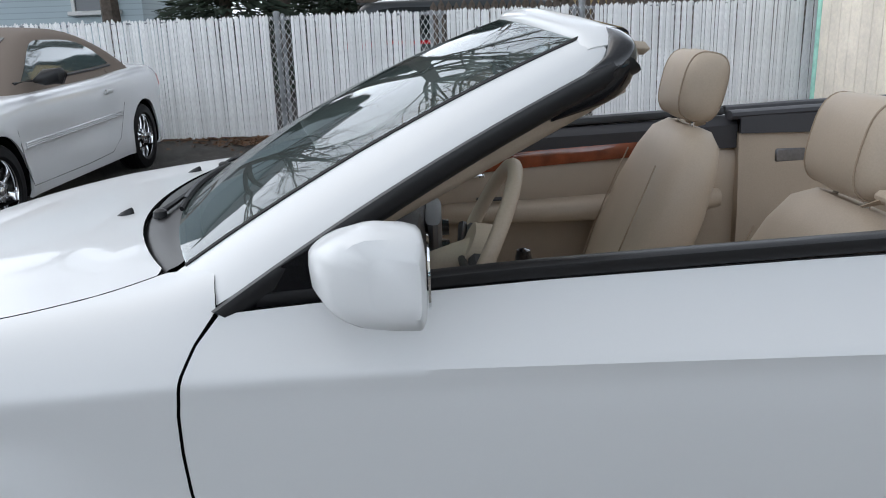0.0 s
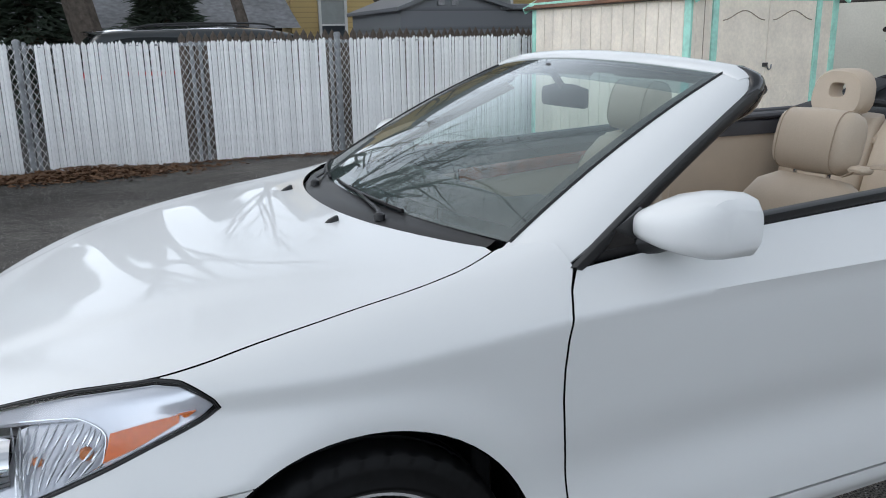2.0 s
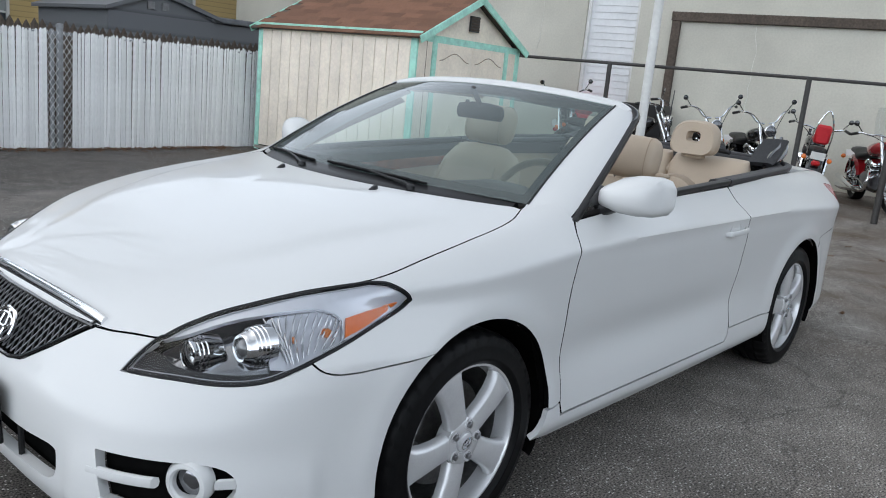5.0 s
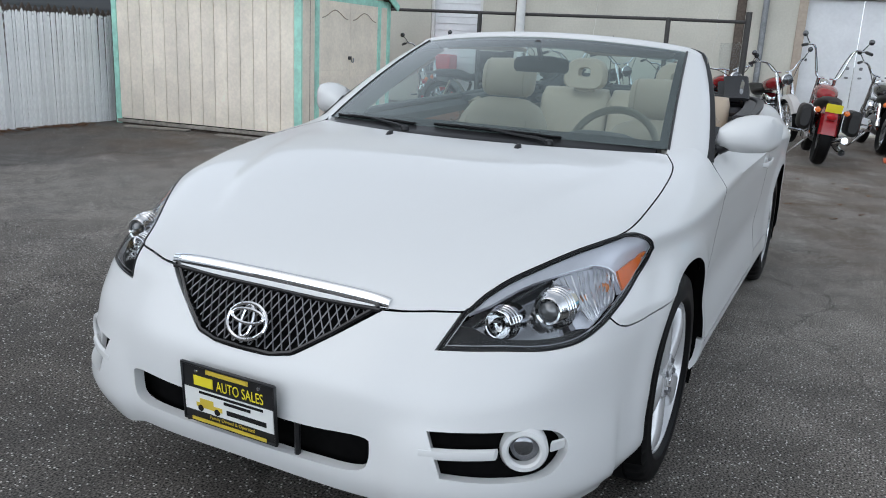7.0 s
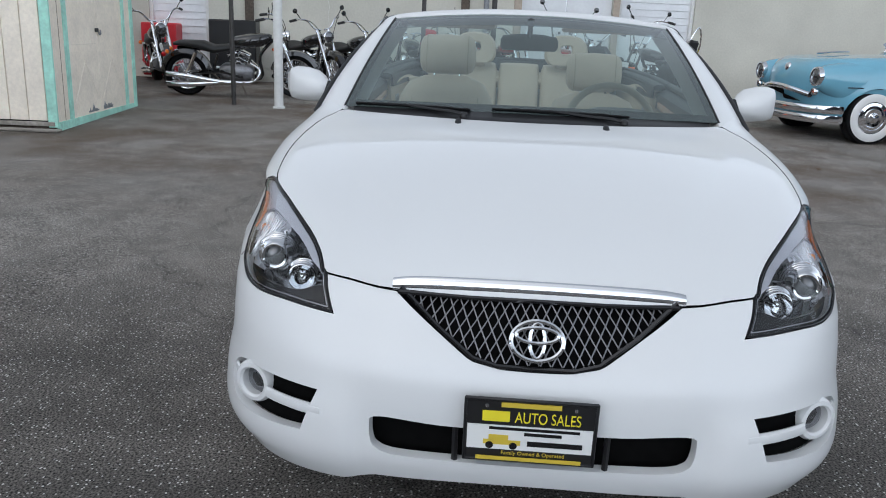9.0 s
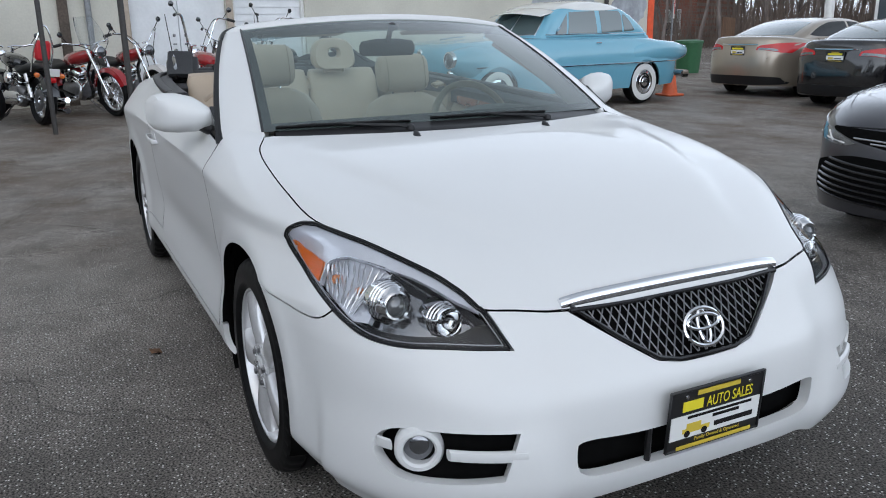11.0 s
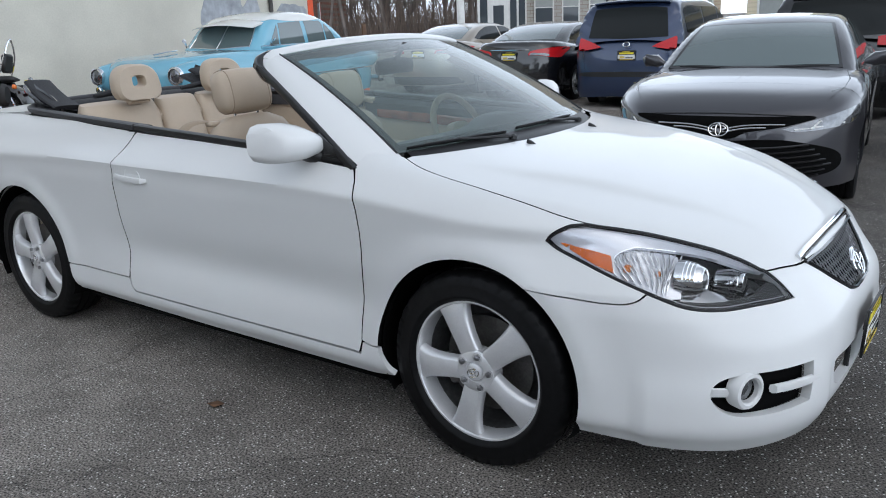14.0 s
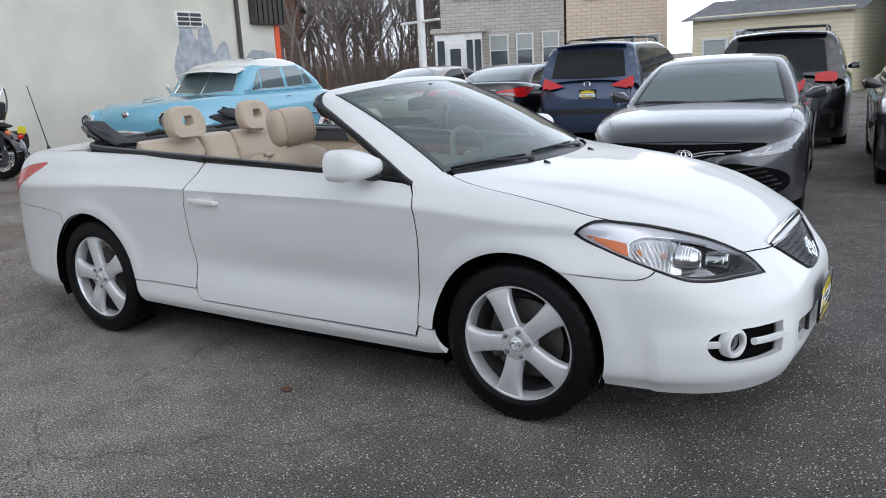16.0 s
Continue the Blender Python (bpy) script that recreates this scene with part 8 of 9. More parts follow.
SEDAN = dict(
    nose=[(0.1, -2.30), (0.22, -2.40), (0.40, -2.43), (0.58, -2.42), (0.70, -2.385), (0.78, -2.31), (0.95, -2.0), (1.3, -1.5)],
    tail=[(0.1, 2.30), (0.25, 2.40), (0.5, 2.45), (0.75, 2.43), (0.95, 2.38), (1.1, 2.36), (1.4, 2.2)],
    side=[(0.1, 0.84), (0.22, 0.89), (0.35, 0.90), (0.5, 0.895), (0.65, 0.905), (0.80, 0.915), (0.90, 0.895), (0.98, 0.86), (1.2, 0.78)],
    deck=[(-2.6, 0.66), (-2.42, 0.745), (-2.3, 0.815), (-2.0, 0.895), (-1.5, 0.965), (-1.0, 1.0), (-0.5, 0.99), (0.5, 1.0), (1.3, 1.06), (1.8, 1.10), (2.2, 1.10), (2.36, 1.085), (2.6, 1.0)],
    roof=[(-1.25, 0.93), (-1.0, 1.06), (-0.6, 1.255), (-0.25, 1.375), (0.1, 1.415), (0.5, 1.415), (0.9, 1.37), (1.3, 1.265), (1.7, 1.12), (1.95, 1.02)],
    pn=3.3, belt=0.98, wb=0.80, wr=0.60, axles=(-1.45, 1.37), arch_r=0.36)


def sedan_glass(car, sh, gl, rear=None):
    patch(car, "windscreen", sh.top_view, [(-1.03, -0.67), (-1.03, -0.67), (-1.12, 0), (-1.03, 0.67), (-1.03, 0.67), (-0.36, 0.54), (-0.36, 0.54), (-0.40, 0), (-0.36, -0.54), (-0.36, -0.54)], gl, 0.004, False)
    patch(car, "glass_surround", sh.top_view, [(-1.06, -0.70), (-1.06, -0.70), (-1.15, 0), (-1.06, 0.70), (-1.06, 0.70), (-0.33, 0.565), (-0.33, 0.565), (-0.37, 0), (-0.33, -0.565), (-0.33, -0.565)], M_GLOSSB, 0.002, False)
    patch(car, "rear_window", sh.top_view, [(1.02, -0.50), (1.02, -0.50), (1.0, 0), (1.02, 0.50), (1.02, 0.50), (1.66, 0.58), (1.66, 0.58), (1.74, 0), (1.66, -0.58), (1.66, -0.58)], rear or gl, 0.004, False)
    patch(car, "front_side_window", sh.side_view, [(-0.80, 1.03), (-0.80, 1.03), (0.12, 1.05), (0.12, 1.05), (0.15, 1.335), (0.15, 1.335), (-0.20, 1.305), (-0.52, 1.16)], gl, 0.004)
    patch(car, "rear_side_window", sh.side_view, [(0.20, 1.05), (0.20, 1.05), (1.15, 1.08), (1.42, 1.11), (1.42, 1.11), (1.10, 1.235), (0.7, 1.325), (0.22, 1.335), (0.22, 1.335)], gl, 0.004)
    for pts in ([(-0.95, 0.95), (-0.98, 0.7), (-0.93, 0.4)], [(0.17, 1.02), (0.18, 0.7), (0.15, 0.32)], [(1.2, 1.05), (1.05, 0.72), (0.98, 0.5)]):
        seam_line(car, sh.side_view, [tuple(q) for q in bend(np.array([(a, 0, b) for a, b in pts]), 4)[:, [0, 2]]])


def heading(x, y, deg):
    """Pose of a car on the ground whose nose points to the compass angle deg (0 along +x)."""
    return pose(x, y, ground_z(x, y), 0, 0, deg - 180)


# grey sedan that faces the convertible's flank
def grey_sedan(m, label, mat):
    sh = Shape(**SEDAN)
    car = car_shell(sh, m, label, mat, cab=(-1.18, 1.9), name="sedan_car", wheel=dict(tyre_r=0.335, rim_r=0.225, style="flare"))
    sedan_glass(car, sh, M_LGLASS)
    patch(car, "headlamp", sh.front_view, [(0.42, 0.645), (0.42, 0.645), (0.60, 0.700), (0.78, 0.752), (0.87, 0.785), (0.87, 0.785), (0.88, 0.70), (0.80, 0.660), (0.62, 0.635), (0.50, 0.628)], M_HEADL, 0.004, step=0.03, label="slim clear headlamp")
    for a, b in (((0.60, 0.645), (0.66, 0.700)), ((0.50, 0.642), (0.80, 0.675))):
        g = tube(sh.front_view(np.array([a, tuple((np.array(a) + b) / 2), b])) + [-0.006, 0, 0], 0.006, 6)
        link("lamp_strip", *g, M_PLATEW, car)
        link("lamp_strip", *flip(g), M_PLATEW, car)
    patch(car, "upper_grille", sh.front_view, [(0.0, 0.575), (0.10, 0.58), (0.20, 0.625), (0.42, 0.660), (0.62, 0.712), (0.62, 0.712), (0.60, 0.732), (0.30, 0.728), (0.0, 0.726), (-0.30, 0.728), (-0.60, 0.732), (-0.62, 0.712), (-0.62, 0.712), (-0.42, 0.660), (-0.20, 0.625), (-0.10, 0.58)], M_DARK, 0.005, False, 0.03)
    for z, w in ((0.672, 0.44), (0.652, 0.32)):
        pts = np.array([(y, z - 0.03 * math.exp(-(y / 0.13) ** 2) + 0.015 * abs(y)) for y in np.linspace(-w, w, 19)])
        link("grille_bar", *tube(sh.front_view(pts) + [-0.006, 0, 0], 0.005, 5), M_CHROME, car)
    patch(car, "lower_grille", sh.front_view, [(0.0, 0.30), (0.45, 0.30), (0.72, 0.33), (0.80, 0.40), (0.74, 0.50), (0.5, 0.565), (0.32, 0.575), (0.0, 0.56), (-0.32, 0.575), (-0.5, 0.565), (-0.74, 0.50), (-0.80, 0.40), (-0.72, 0.33), (-0.45, 0.30)], M_DARK, 0.003, False, 0.04)
    for k in range(7):
        z = 0.325 + 0.036 * k
        w = 0.74 - 0.035 * abs(k - 2)
        pts = np.array([(y, z - 0.035 * (1 - (y / w) ** 2)) for y in np.linspace(-w, w, 21)])
        link("grille_slat", *tube(sh.front_view(pts) + [-0.008, 0, 0], 0.0085, 5), M_GLOSSB, car)
    t = np.arange(24) * 2 * np.pi / 24
    for a, b, dz in ((0.068, 0.046, 0.0), (0.05, 0.018, 0.012), (0.018, 0.04, 0.0)):
        pts = np.stack([a * np.cos(t), 0.640 + dz + b * np.sin(t)], 1)
        link("emblem", *tube(sh.front_view(pts) + [-0.014, 0, 0], 0.0045, 6, closed=True), M_CHROME, car)
    dealer_plate(car, pose(float(sh.nose(0.47)) - 0.025, 0, 0.465, 4, 0, -90))
    car_mirror(car, -0.62, 0.84, 1.03, mat, 1.05)
    seam_line(car, sh.top_view, [(-2.05, 0.70), (-1.8, 0.765), (-1.5, 0.78), (-1.15, 0.74)])
    g = tube(sh.front_view(np.array([(y, 0.748 - 0.012 * (y / 0.5) ** 2) for y in np.linspace(-0.58, 0.58, 17)])), 0.005, 4)
    link("panel_gap", *g, M_GLOSSB, car)
    link("cowl", *tube(sh.top_view(np.array([(-1.13 + 0.08 * (y / 0.6) ** 2, y) for y in np.linspace(-0.6, 0.6, 15)])), 0.009, 6), M_BLACKP, car)
    return car


M_GREYP = paint("dark_grey_metallic", (0.046, 0.045, 0.052), 0.45)
grey_sedan(heading(-0.60, -5.40, 97), "dark grey metallic sedan with a wide slatted grille", M_GREYP)
grey_sedan(heading(-2.75, -7.75, 97), "dark brown-grey sedan parked beside the grey one", paint("brown_grey_metallic", (0.06, 0.056, 0.054), 0.5))


def tail_sedan(m, label, mat):
    sh = Shape(**SEDAN)
    car = car_shell(sh, m, label, mat, cab=(-1.18, 1.9), name="sedan_car", wheel=dict(tyre_r=0.335, rim_r=0.222, spokes=10, style="thin"))
    sedan_glass(car, sh, M_DGLASS, M_LGLASS)
    patch(car, "tail_lamp", sh.back_view, [(0.36, 0.86), (0.36, 0.86), (0.55, 0.855), (0.80, 0.81), (0.86, 0.83), (0.87, 0.95), (0.80, 0.985), (0.60, 0.965), (0.40, 0.93)], M_REDLAMP, 0.006, step=0.03, label="red tail lamp")
    patch(car, "lamp_insert", sh.back_view, [(0.40, 0.865), (0.55, 0.862), (0.70, 0.835), (0.68, 0.88), (0.5, 0.90), (0.42, 0.90)], M_HEADL, 0.010, step=0.03)
    link("chrome_bar", *tube(sh.back_view(np.array([(y, 0.955) for y in np.linspace(-0.38, 0.38, 11)])) + [0.008, 0, 0], 0.012, 6), M_CHROME, car)
    dealer_plate(car, pose(float(sh.tail(0.85)) + 0.02, 0, 0.845, 0, 0, 90), False)
    patch(car, "lower_bumper", sh.back_view, [(-0.7, 0.25), (0.7, 0.25), (0.78, 0.34), (0.6, 0.40), (-0.6, 0.40), (-0.78, 0.34)], M_BLACKP, 0.003, False)
    seam_line(car, sh.back_view, [(0.72, 0.99), (0.62, 0.86), (0.58, 0.72), (0.0, 0.70)])
    car_mirror(car, -0.62, 0.84, 1.03, mat)
    return car


def back_at(x, y, deg, back=2.45):
    """Pose of a car by the middle of its back."""
    a = radians(deg)
    return heading(x + back * math.cos(a), y + back * math.sin(a), deg)


tail_sedan(back_at(7.4, -10.2, -84), "beige metallic sedan parked nose to the street", paint("beige_metallic", (0.36, 0.31, 0.25), 0.55))
tail_sedan(back_at(5.0, -9.75, -84), "black sedan with red tail lamps parked nose to the street", paint("black_paint", (0.008, 0.008, 0.009), 0.0, 0.2))

VAN = dict(
    nose=[(0.1, -2.35), (0.25, -2.46), (0.5, -2.50), (0.75, -2.46), (0.9, -2.3), (1.1, -1.9), (1.5, -1.4)],
    tail=[(0.1, 2.44), (0.25, 2.54), (0.5, 2.56), (0.8, 2.54), (1.0, 2.50), (1.2, 2.44), (1.5, 2.36), (1.8, 2.25)],
    side=[(0.1, 0.90), (0.25, 0.96), (0.5, 0.965), (0.8, 0.985), (0.98, 0.975), (1.1, 0.93), (1.3, 0.88), (1.8, 0.75)],
    deck=[(-2.7, 0.7), (-2.45, 0.85), (-2.2, 0.96), (-1.7, 1.06), (-1.2, 1.12), (0, 1.14), (1.5, 1.15), (2.3, 1.18), (2.5, 1.14), (2.7, 1.0)],
    roof=[(-1.7, 1.02), (-1.4, 1.20), (-1.0, 1.45), (-0.5, 1.68), (0.0, 1.77), (0.8, 1.79), (1.6, 1.78), (2.15, 1.755), (2.35, 1.62), (2.5, 1.18), (2.6, 0.95)],
    cut=0.97, pt=6.0, belt=1.08, wb=0.90, wr=0.70, axles=(-1.52, 1.50), arch_r=0.375)


def minivan(m, label, mat, lamp):
    sh = Shape(**VAN)
    car = car_shell(sh, m, label, mat, cab=(-1.62, 2.52), name="minivan", wheel=dict(tyre_r=0.35, rim_r=0.235, style="flare"))
    patch(car, "rear_window", sh.back_view, [(-0.66, 1.17), (-0.66, 1.17), (0, 1.15), (0.66, 1.17), (0.66, 1.17), (0.60, 1.55), (0.52, 1.62), (0, 1.64), (-0.52, 1.62), (-0.60, 1.55)], M_DGLASS, 0.006, False)
    patch(car, "tail_lamp", sh.back_view, lamp, M_REDLAMP, 0.010, step=0.03, label="red tail lamp")
    for pts in ([(-1.15, 1.15), (-1.15, 1.15), (-0.35, 1.17), (-0.35, 1.17), (-0.35, 1.60), (-0.6, 1.55)], [(-0.27, 1.17), (-0.27, 1.17), (0.85, 1.18), (0.85, 1.18), (0.85, 1.62), (0.85, 1.62), (-0.27, 1.61), (-0.27, 1.61)], [(0.93, 1.19), (0.93, 1.19), (2.15, 1.21), (2.15, 1.21), (2.05, 1.60), (0.93, 1.62), (0.93, 1.62)]):
        patch(car, "side_window", sh.side_view, pts, M_DGLASS, 0.004)
    patch(car, "windscreen", sh.top_view, [(-1.5, -0.7), (-1.5, 0.7), (-0.5, 0.6), (-0.5, -0.6)], M_DGLASS, 0.004, False)
    sp = [ring((2.26 + 0.02 * abs(y) * 0 - 0.06 * (y / 0.6) ** 2, y, 1.735 - 0.03 * (y / 0.6) ** 2), (0.13, 0, 0.0), (0, 0, 0.022), 12, 2.4) for y in np.linspace(-0.62, 0.62, 13)]
    link("roof_spoiler", *loft(sp), mat, car)
    for s in (1, -1):
        g = tube(bend([(-0.2, 0.60, 1.77), (0.1, 0.60, 1.83), (1.4, 0.60, 1.83), (1.8, 0.60, 1.77)], 5), 0.016, 6)
        link("roof_rail", *(g if s > 0 else flip(g)), M_BLACKP, car)
    for x in (0.35, 1.25):
        link("roof_bar", *tube([(x, -0.6, 1.835), (x, 0, 1.845), (x, 0.6, 1.835)], 0.014, 6), M_BLACKP, car)
    t = np.arange(20) * 2 * np.pi / 20
    link("emblem", *tube(sh.back_view(np.stack([0.055 * np.cos(t), 1.06 + 0.036 * np.sin(t)], 1)) + [0.008, 0, 0], 0.008, 6, closed=True), M_CHROME, car)
    dealer_plate(car, pose(float(sh.tail(0.88)) + 0.015, 0, 0.885, 0, 0, 90), False)
    patch(car, "rear_step", sh.back_view, [(-0.7, 0.55), (0.7, 0.55), (0.7, 0.62), (-0.7, 0.62)], M_BLACKP, 0.006, False)
    g = tube(sh.back_view(np.array([(0.75, 1.1), (0.74, 0.8), (0.72, 0.66), (0.0, 0.64)])), 0.005, 4)
    link("panel_gap", *merge(g, flip(g)), M_GLOSSB, car)
    car_mirror(car, -1.0, 0.90, 1.15, mat, 1.1)
    return car


minivan(back_at(2.75, -9.75, -84, 2.55), "dark blue minivan with red tail lamps and roof bars", paint("navy_metallic", (0.020, 0.036, 0.085), 0.5),
        [(0.42, 1.02), (0.42, 1.02), (0.62, 0.985), (0.79, 0.975), (0.81, 1.09), (0.79, 1.17), (0.70, 1.14), (0.54, 1.08)])
minivan(back_at(-0.45, -9.3, -84, 2.55), "black minivan with wide red tail lamps", paint("black_van_paint", (0.007, 0.007, 0.008), 0.0, 0.2),
        [(0.50, 1.03), (0.50, 1.03), (0.68, 1.02), (0.78, 1.03), (0.80, 1.10), (0.77, 1.15), (0.66, 1.16), (0.50, 1.14), (0.50, 1.14)])
minivan(heading(0.6, 10.6, 5) @ Matrix.Diagonal((1, 1, 0.89, 1)), "dark van parked behind the white fence", paint("dark_green_van", (0.02, 0.024, 0.026), 0.3),
        [(0.50, 1.03), (0.70, 1.02), (0.90, 1.03), (0.91, 1.12), (0.68, 1.15), (0.50, 1.13)])


# silver convertible with its brown top up
def soft_top(m):
    mat = paint("silver_paint", (0.76, 0.77, 0.78), 0.15)
    sp = dict(SEDAN)
    sp["deck"] = [(-2.6, 0.58), (-2.42, 0.66), (-2.0, 0.80), (-1.5, 0.88), (-1.0, 0.95), (-0.5, 0.96), (0.6, 0.99), (1.2, 1.02), (1.8, 1.03), (2.2, 1.0), (2.4, 0.96), (2.6, 0.85)]
    sp["roof"] = [(-1.05, 0.90), (-0.8, 1.05), (-0.4, 1.27), (-0.1, 1.36), (0.3, 1.395), (0.7, 1.36), (1.1, 1.24), (1.45, 1.06), (1.65, 0.92)]
    sp["belt"], sp["wb"], sp["wr"], sp["axles"] = 0.95, 0.80, 0.58, (-1.33, 1.36)
    sh = Shape(**sp)
    top = material("brown_top_cloth", (0.20, 0.16, 0.13), 0.9, grain=0.12, scale=300, bump=0.001)
    car = car_shell(sh, m, "silver two-door convertible with a brown cloth top", mat, top, cab=(-1.0, 1.62), name="soft_top_car", wheel=dict(tyre_r=0.32, rim_r=0.21, spokes=9, face=M_CHROME, style="thin"))
    patch(car, "windscreen", sh.top_view, [(-0.92, -0.60), (-0.92, -0.60), (-0.96, 0), (-0.92, 0.60), (-0.92, 0.60), (-0.24, 0.50), (-0.24, 0.50), (-0.24, -0.50), (-0.24, -0.50)], M_DGLASS, 0.004, False)
    patch(car, "side_window", sh.side_view, [(-0.66, 1.0), (-0.66, 1.0), (0.55, 1.03), (0.98, 1.05), (0.98, 1.05), (0.78, 1.18), (0.52, 1.26), (0.1, 1.28), (-0.22, 1.25)], M_LGLASS, 0.004)
    g = tube(sh.side_view(np.array([(-0.75, 0.99), (0.0, 1.0), (0.6, 1.015), (1.0, 1.035)])), 0.012, 6)
    link("belt_trim", *g, M_BLACKP, car)
    link("belt_trim", *flip(g), M_BLACKP, car)
    for k in (-0.014, 0.0, 0.014):
        q = sh.side_view(np.array([(x, 0.595 + k + 0.018 * x) for x in np.linspace(-0.98, 0.80, 9)]))
        g = tube(q + [0, 0.006, 0], 0.009, 5)
        link("side_moulding", *g, mat, car)
        link("side_moulding", *flip(g), mat, car)
    seam_line(car, sh.side_view, [(-0.98, 0.95), (-1.06, 0.7), (-1.00, 0.4), (-0.96, 0.3)], 0.0025)
    seam_line(car, sh.side_view, [(0.84, 1.0), (0.88, 0.7), (0.72, 0.4), (0.5, 0.3)], 0.0016)
    seam_line(car, sh.side_view, [(-0.96, 0.29), (0.0, 0.285), (0.5, 0.30)], 0.0025)
    p = sh.side_view(np.array([(0.52, 0.83)]))[0]
    for s in (1, -1):
        g = loft([ring(p + [dx, 0.018, 0], (0, 0.010, 0), (0, 0, 0.02), 10, 2.5) for dx in (-0.07, -0.05, 0.05, 0.07)])
        link("door_handle", *(g if s > 0 else flip(g)), mat, car)
    patch(car, "tail_lamp", sh.back_view, [(0.5, 0.78), (0.8, 0.76), (0.86, 0.85), (0.7, 0.92), (0.5, 0.9)], M_REDLAMP, 0.005)
    car_mirror(car, -0.52, 0.83, 1.02, M_BLACKP, 1.1)


soft_top(heading(-4.36, 4.62, -90))


# pale blue fifties sedan
def old_sedan(m):
    blue = paint("sky_blue_paint", (0.16, 0.40, 0.52), 0.0, 0.25)
    white = paint("cream_white_roof", (0.72, 0.72, 0.69), 0.0, 0.25)
    sp = dict(
        nose=[(0.1, -2.30), (0.3, -2.42), (0.55, -2.52), (0.8, -2.55), (0.95, -2.50), (1.05, -2.38), (1.3, -1.9)],
        tail=[(0.1, 2.40), (0.3, 2.52), (0.6, 2.58), (0.8, 2.56), (0.95, 2.46), (1.1, 2.2), (1.3, 1.8)],
        side=[(0.1, 0.88), (0.25, 0.935), (0.45, 0.955), (0.65, 0.955), (0.85, 0.93), (1.0, 0.86), (1.1, 0.80), (1.3, 0.72)],
        deck=[(-2.7, 0.90), (-2.5, 0.99), (-2.2, 1.055), (-1.6, 1.095), (-0.9, 1.10), (0, 1.08), (1.0, 1.08), (1.5, 1.07), (2.0, 1.0), (2.4, 0.90), (2.7, 0.7)],
        roof=[(-0.95, 1.02), (-0.75, 1.20), (-0.5, 1.46), (-0.25, 1.585), (0.2, 1.645), (0.7, 1.625), (1.1, 1.53), (1.45, 1.32), (1.7, 1.08), (1.85, 0.95)],
        belt=1.06, wb=0.76, wr=0.60, axles=(-1.80, 1.36), arch_r=0.37, crown=0.03)
    sh = Shape(**sp)
    car = car_shell(sh, m, "pale blue fifties sedan with a white roof and whitewall tyres", blue, blue, cab=(-0.9, 1.8), name="old_sedan", group="", low=0.26, wheel=dict(tyre_r=0.345, rim_r=0.20, width=0.19, spokes=0, face=M_CHROME, cap=False))
    w = float(sh.side(0.33)) - 0.015
    for cx in sh.axles:
        for s in (1, -1):
            yy = s * (w - 0.1 + 0.100)
            g = lathe([(0.20, 0.0), (0.215, s * 0.006), (0.29, s * 0.006), (0.30, 0.0)], 44)
            link("whitewall", *moved(g, pose(cx, yy, 0.335)), M_PLATEW, car)
            g = lathe([(0.20, 0.0), (0.19, s * 0.012), (0.155, s * 0.018), (0.15, s * 0.008), (0.12, s * 0.010), (0.11, s * 0.022), (0.07, s * 0.020), (0.06, s * 0.032), (0.0005, s * 0.040)], 36)
            link("hub_disc", *moved(g, pose(cx, yy - s * 0.01, 0.335)), M_CHROME, car)
    for pts, nm, ch, mir in (([(-0.80, -0.60), (-0.80, -0.60), (-0.86, 0), (-0.80, 0.60), (-0.80, 0.60), (-0.42, 0.50), (-0.42, 0.50), (-0.42, -0.50), (-0.42, -0.50)], "windscreen", sh.top_view, False),
                             ([(-0.52, 1.13), (-0.52, 1.13), (-0.28, 1.14), (-0.28, 1.14), (-0.22, 1.44), (-0.22, 1.44)], "vent_window", sh.side_view, True),
                             ([(-0.24, 1.14), (-0.24, 1.14), (0.40, 1.14), (0.40, 1.14), (0.40, 1.48), (0.40, 1.48), (-0.17, 1.46), (-0.17, 1.46)], "front_side_window", sh.side_view, True),
                             ([(0.50, 1.14), (0.50, 1.14), (0.98, 1.15), (0.98, 1.15), (0.98, 1.44), (0.8, 1.48), (0.50, 1.48), (0.50, 1.48)], "rear_side_window", sh.side_view, True),
                             ([(1.03, 1.15), (1.03, 1.15), (1.28, 1.17), (1.28, 1.17), (1.18, 1.32), (1.03, 1.42)], "quarter_window", sh.side_view, True)):
        patch(car, nm, ch, pts, M_LGLASS, 0.004, mir)
    patch(car, "roof_panel", sh.on_cabin, [(-0.40, 0.76), (-0.40, 0.76), (0.0, 0.70), (0.4, 0.69), (0.8, 0.70), (1.14, 0.78), (1.40, 0.98), (1.50, 1.571), (1.50, 1.571), (0.5, 1.571), (-0.45, 1.571), (-0.45, 1.571)], white, 0.005, True, 0.06)
    link("screen_divider", *tube(sh.top_view(np.array([(x, 0.0) for x in np.linspace(-0.86, -0.42, 6)])) + [-0.006, 0, 0.006], 0.012, 6), M_CHROME, car)
    edge = sh.top_view(np.array([tuple(q) for q in dense([(-0.80, -0.60), (-0.86, 0), (-0.80, 0.60), (-0.80, 0.60), (-0.42, 0.50), (-0.42, 0.50), (-0.42, -0.50), (-0.42, -0.50), (-0.80, -0.60)], 5)]))
    link("screen_frame", *tube(edge + [-0.004, 0, 0.004], 0.010, 6, closed=True), M_CHROME, car)
    # blue lower cabin: a band over the foot of the pillars
    g = tube(sh.side_view(np.array([(x, 1.105) for x in np.linspace(-0.72, 1.5, 14)])), 0.022, 6)
    link("belt_moulding", *g, blue, car)
    link("belt_moulding", *flip(g), blue, car)
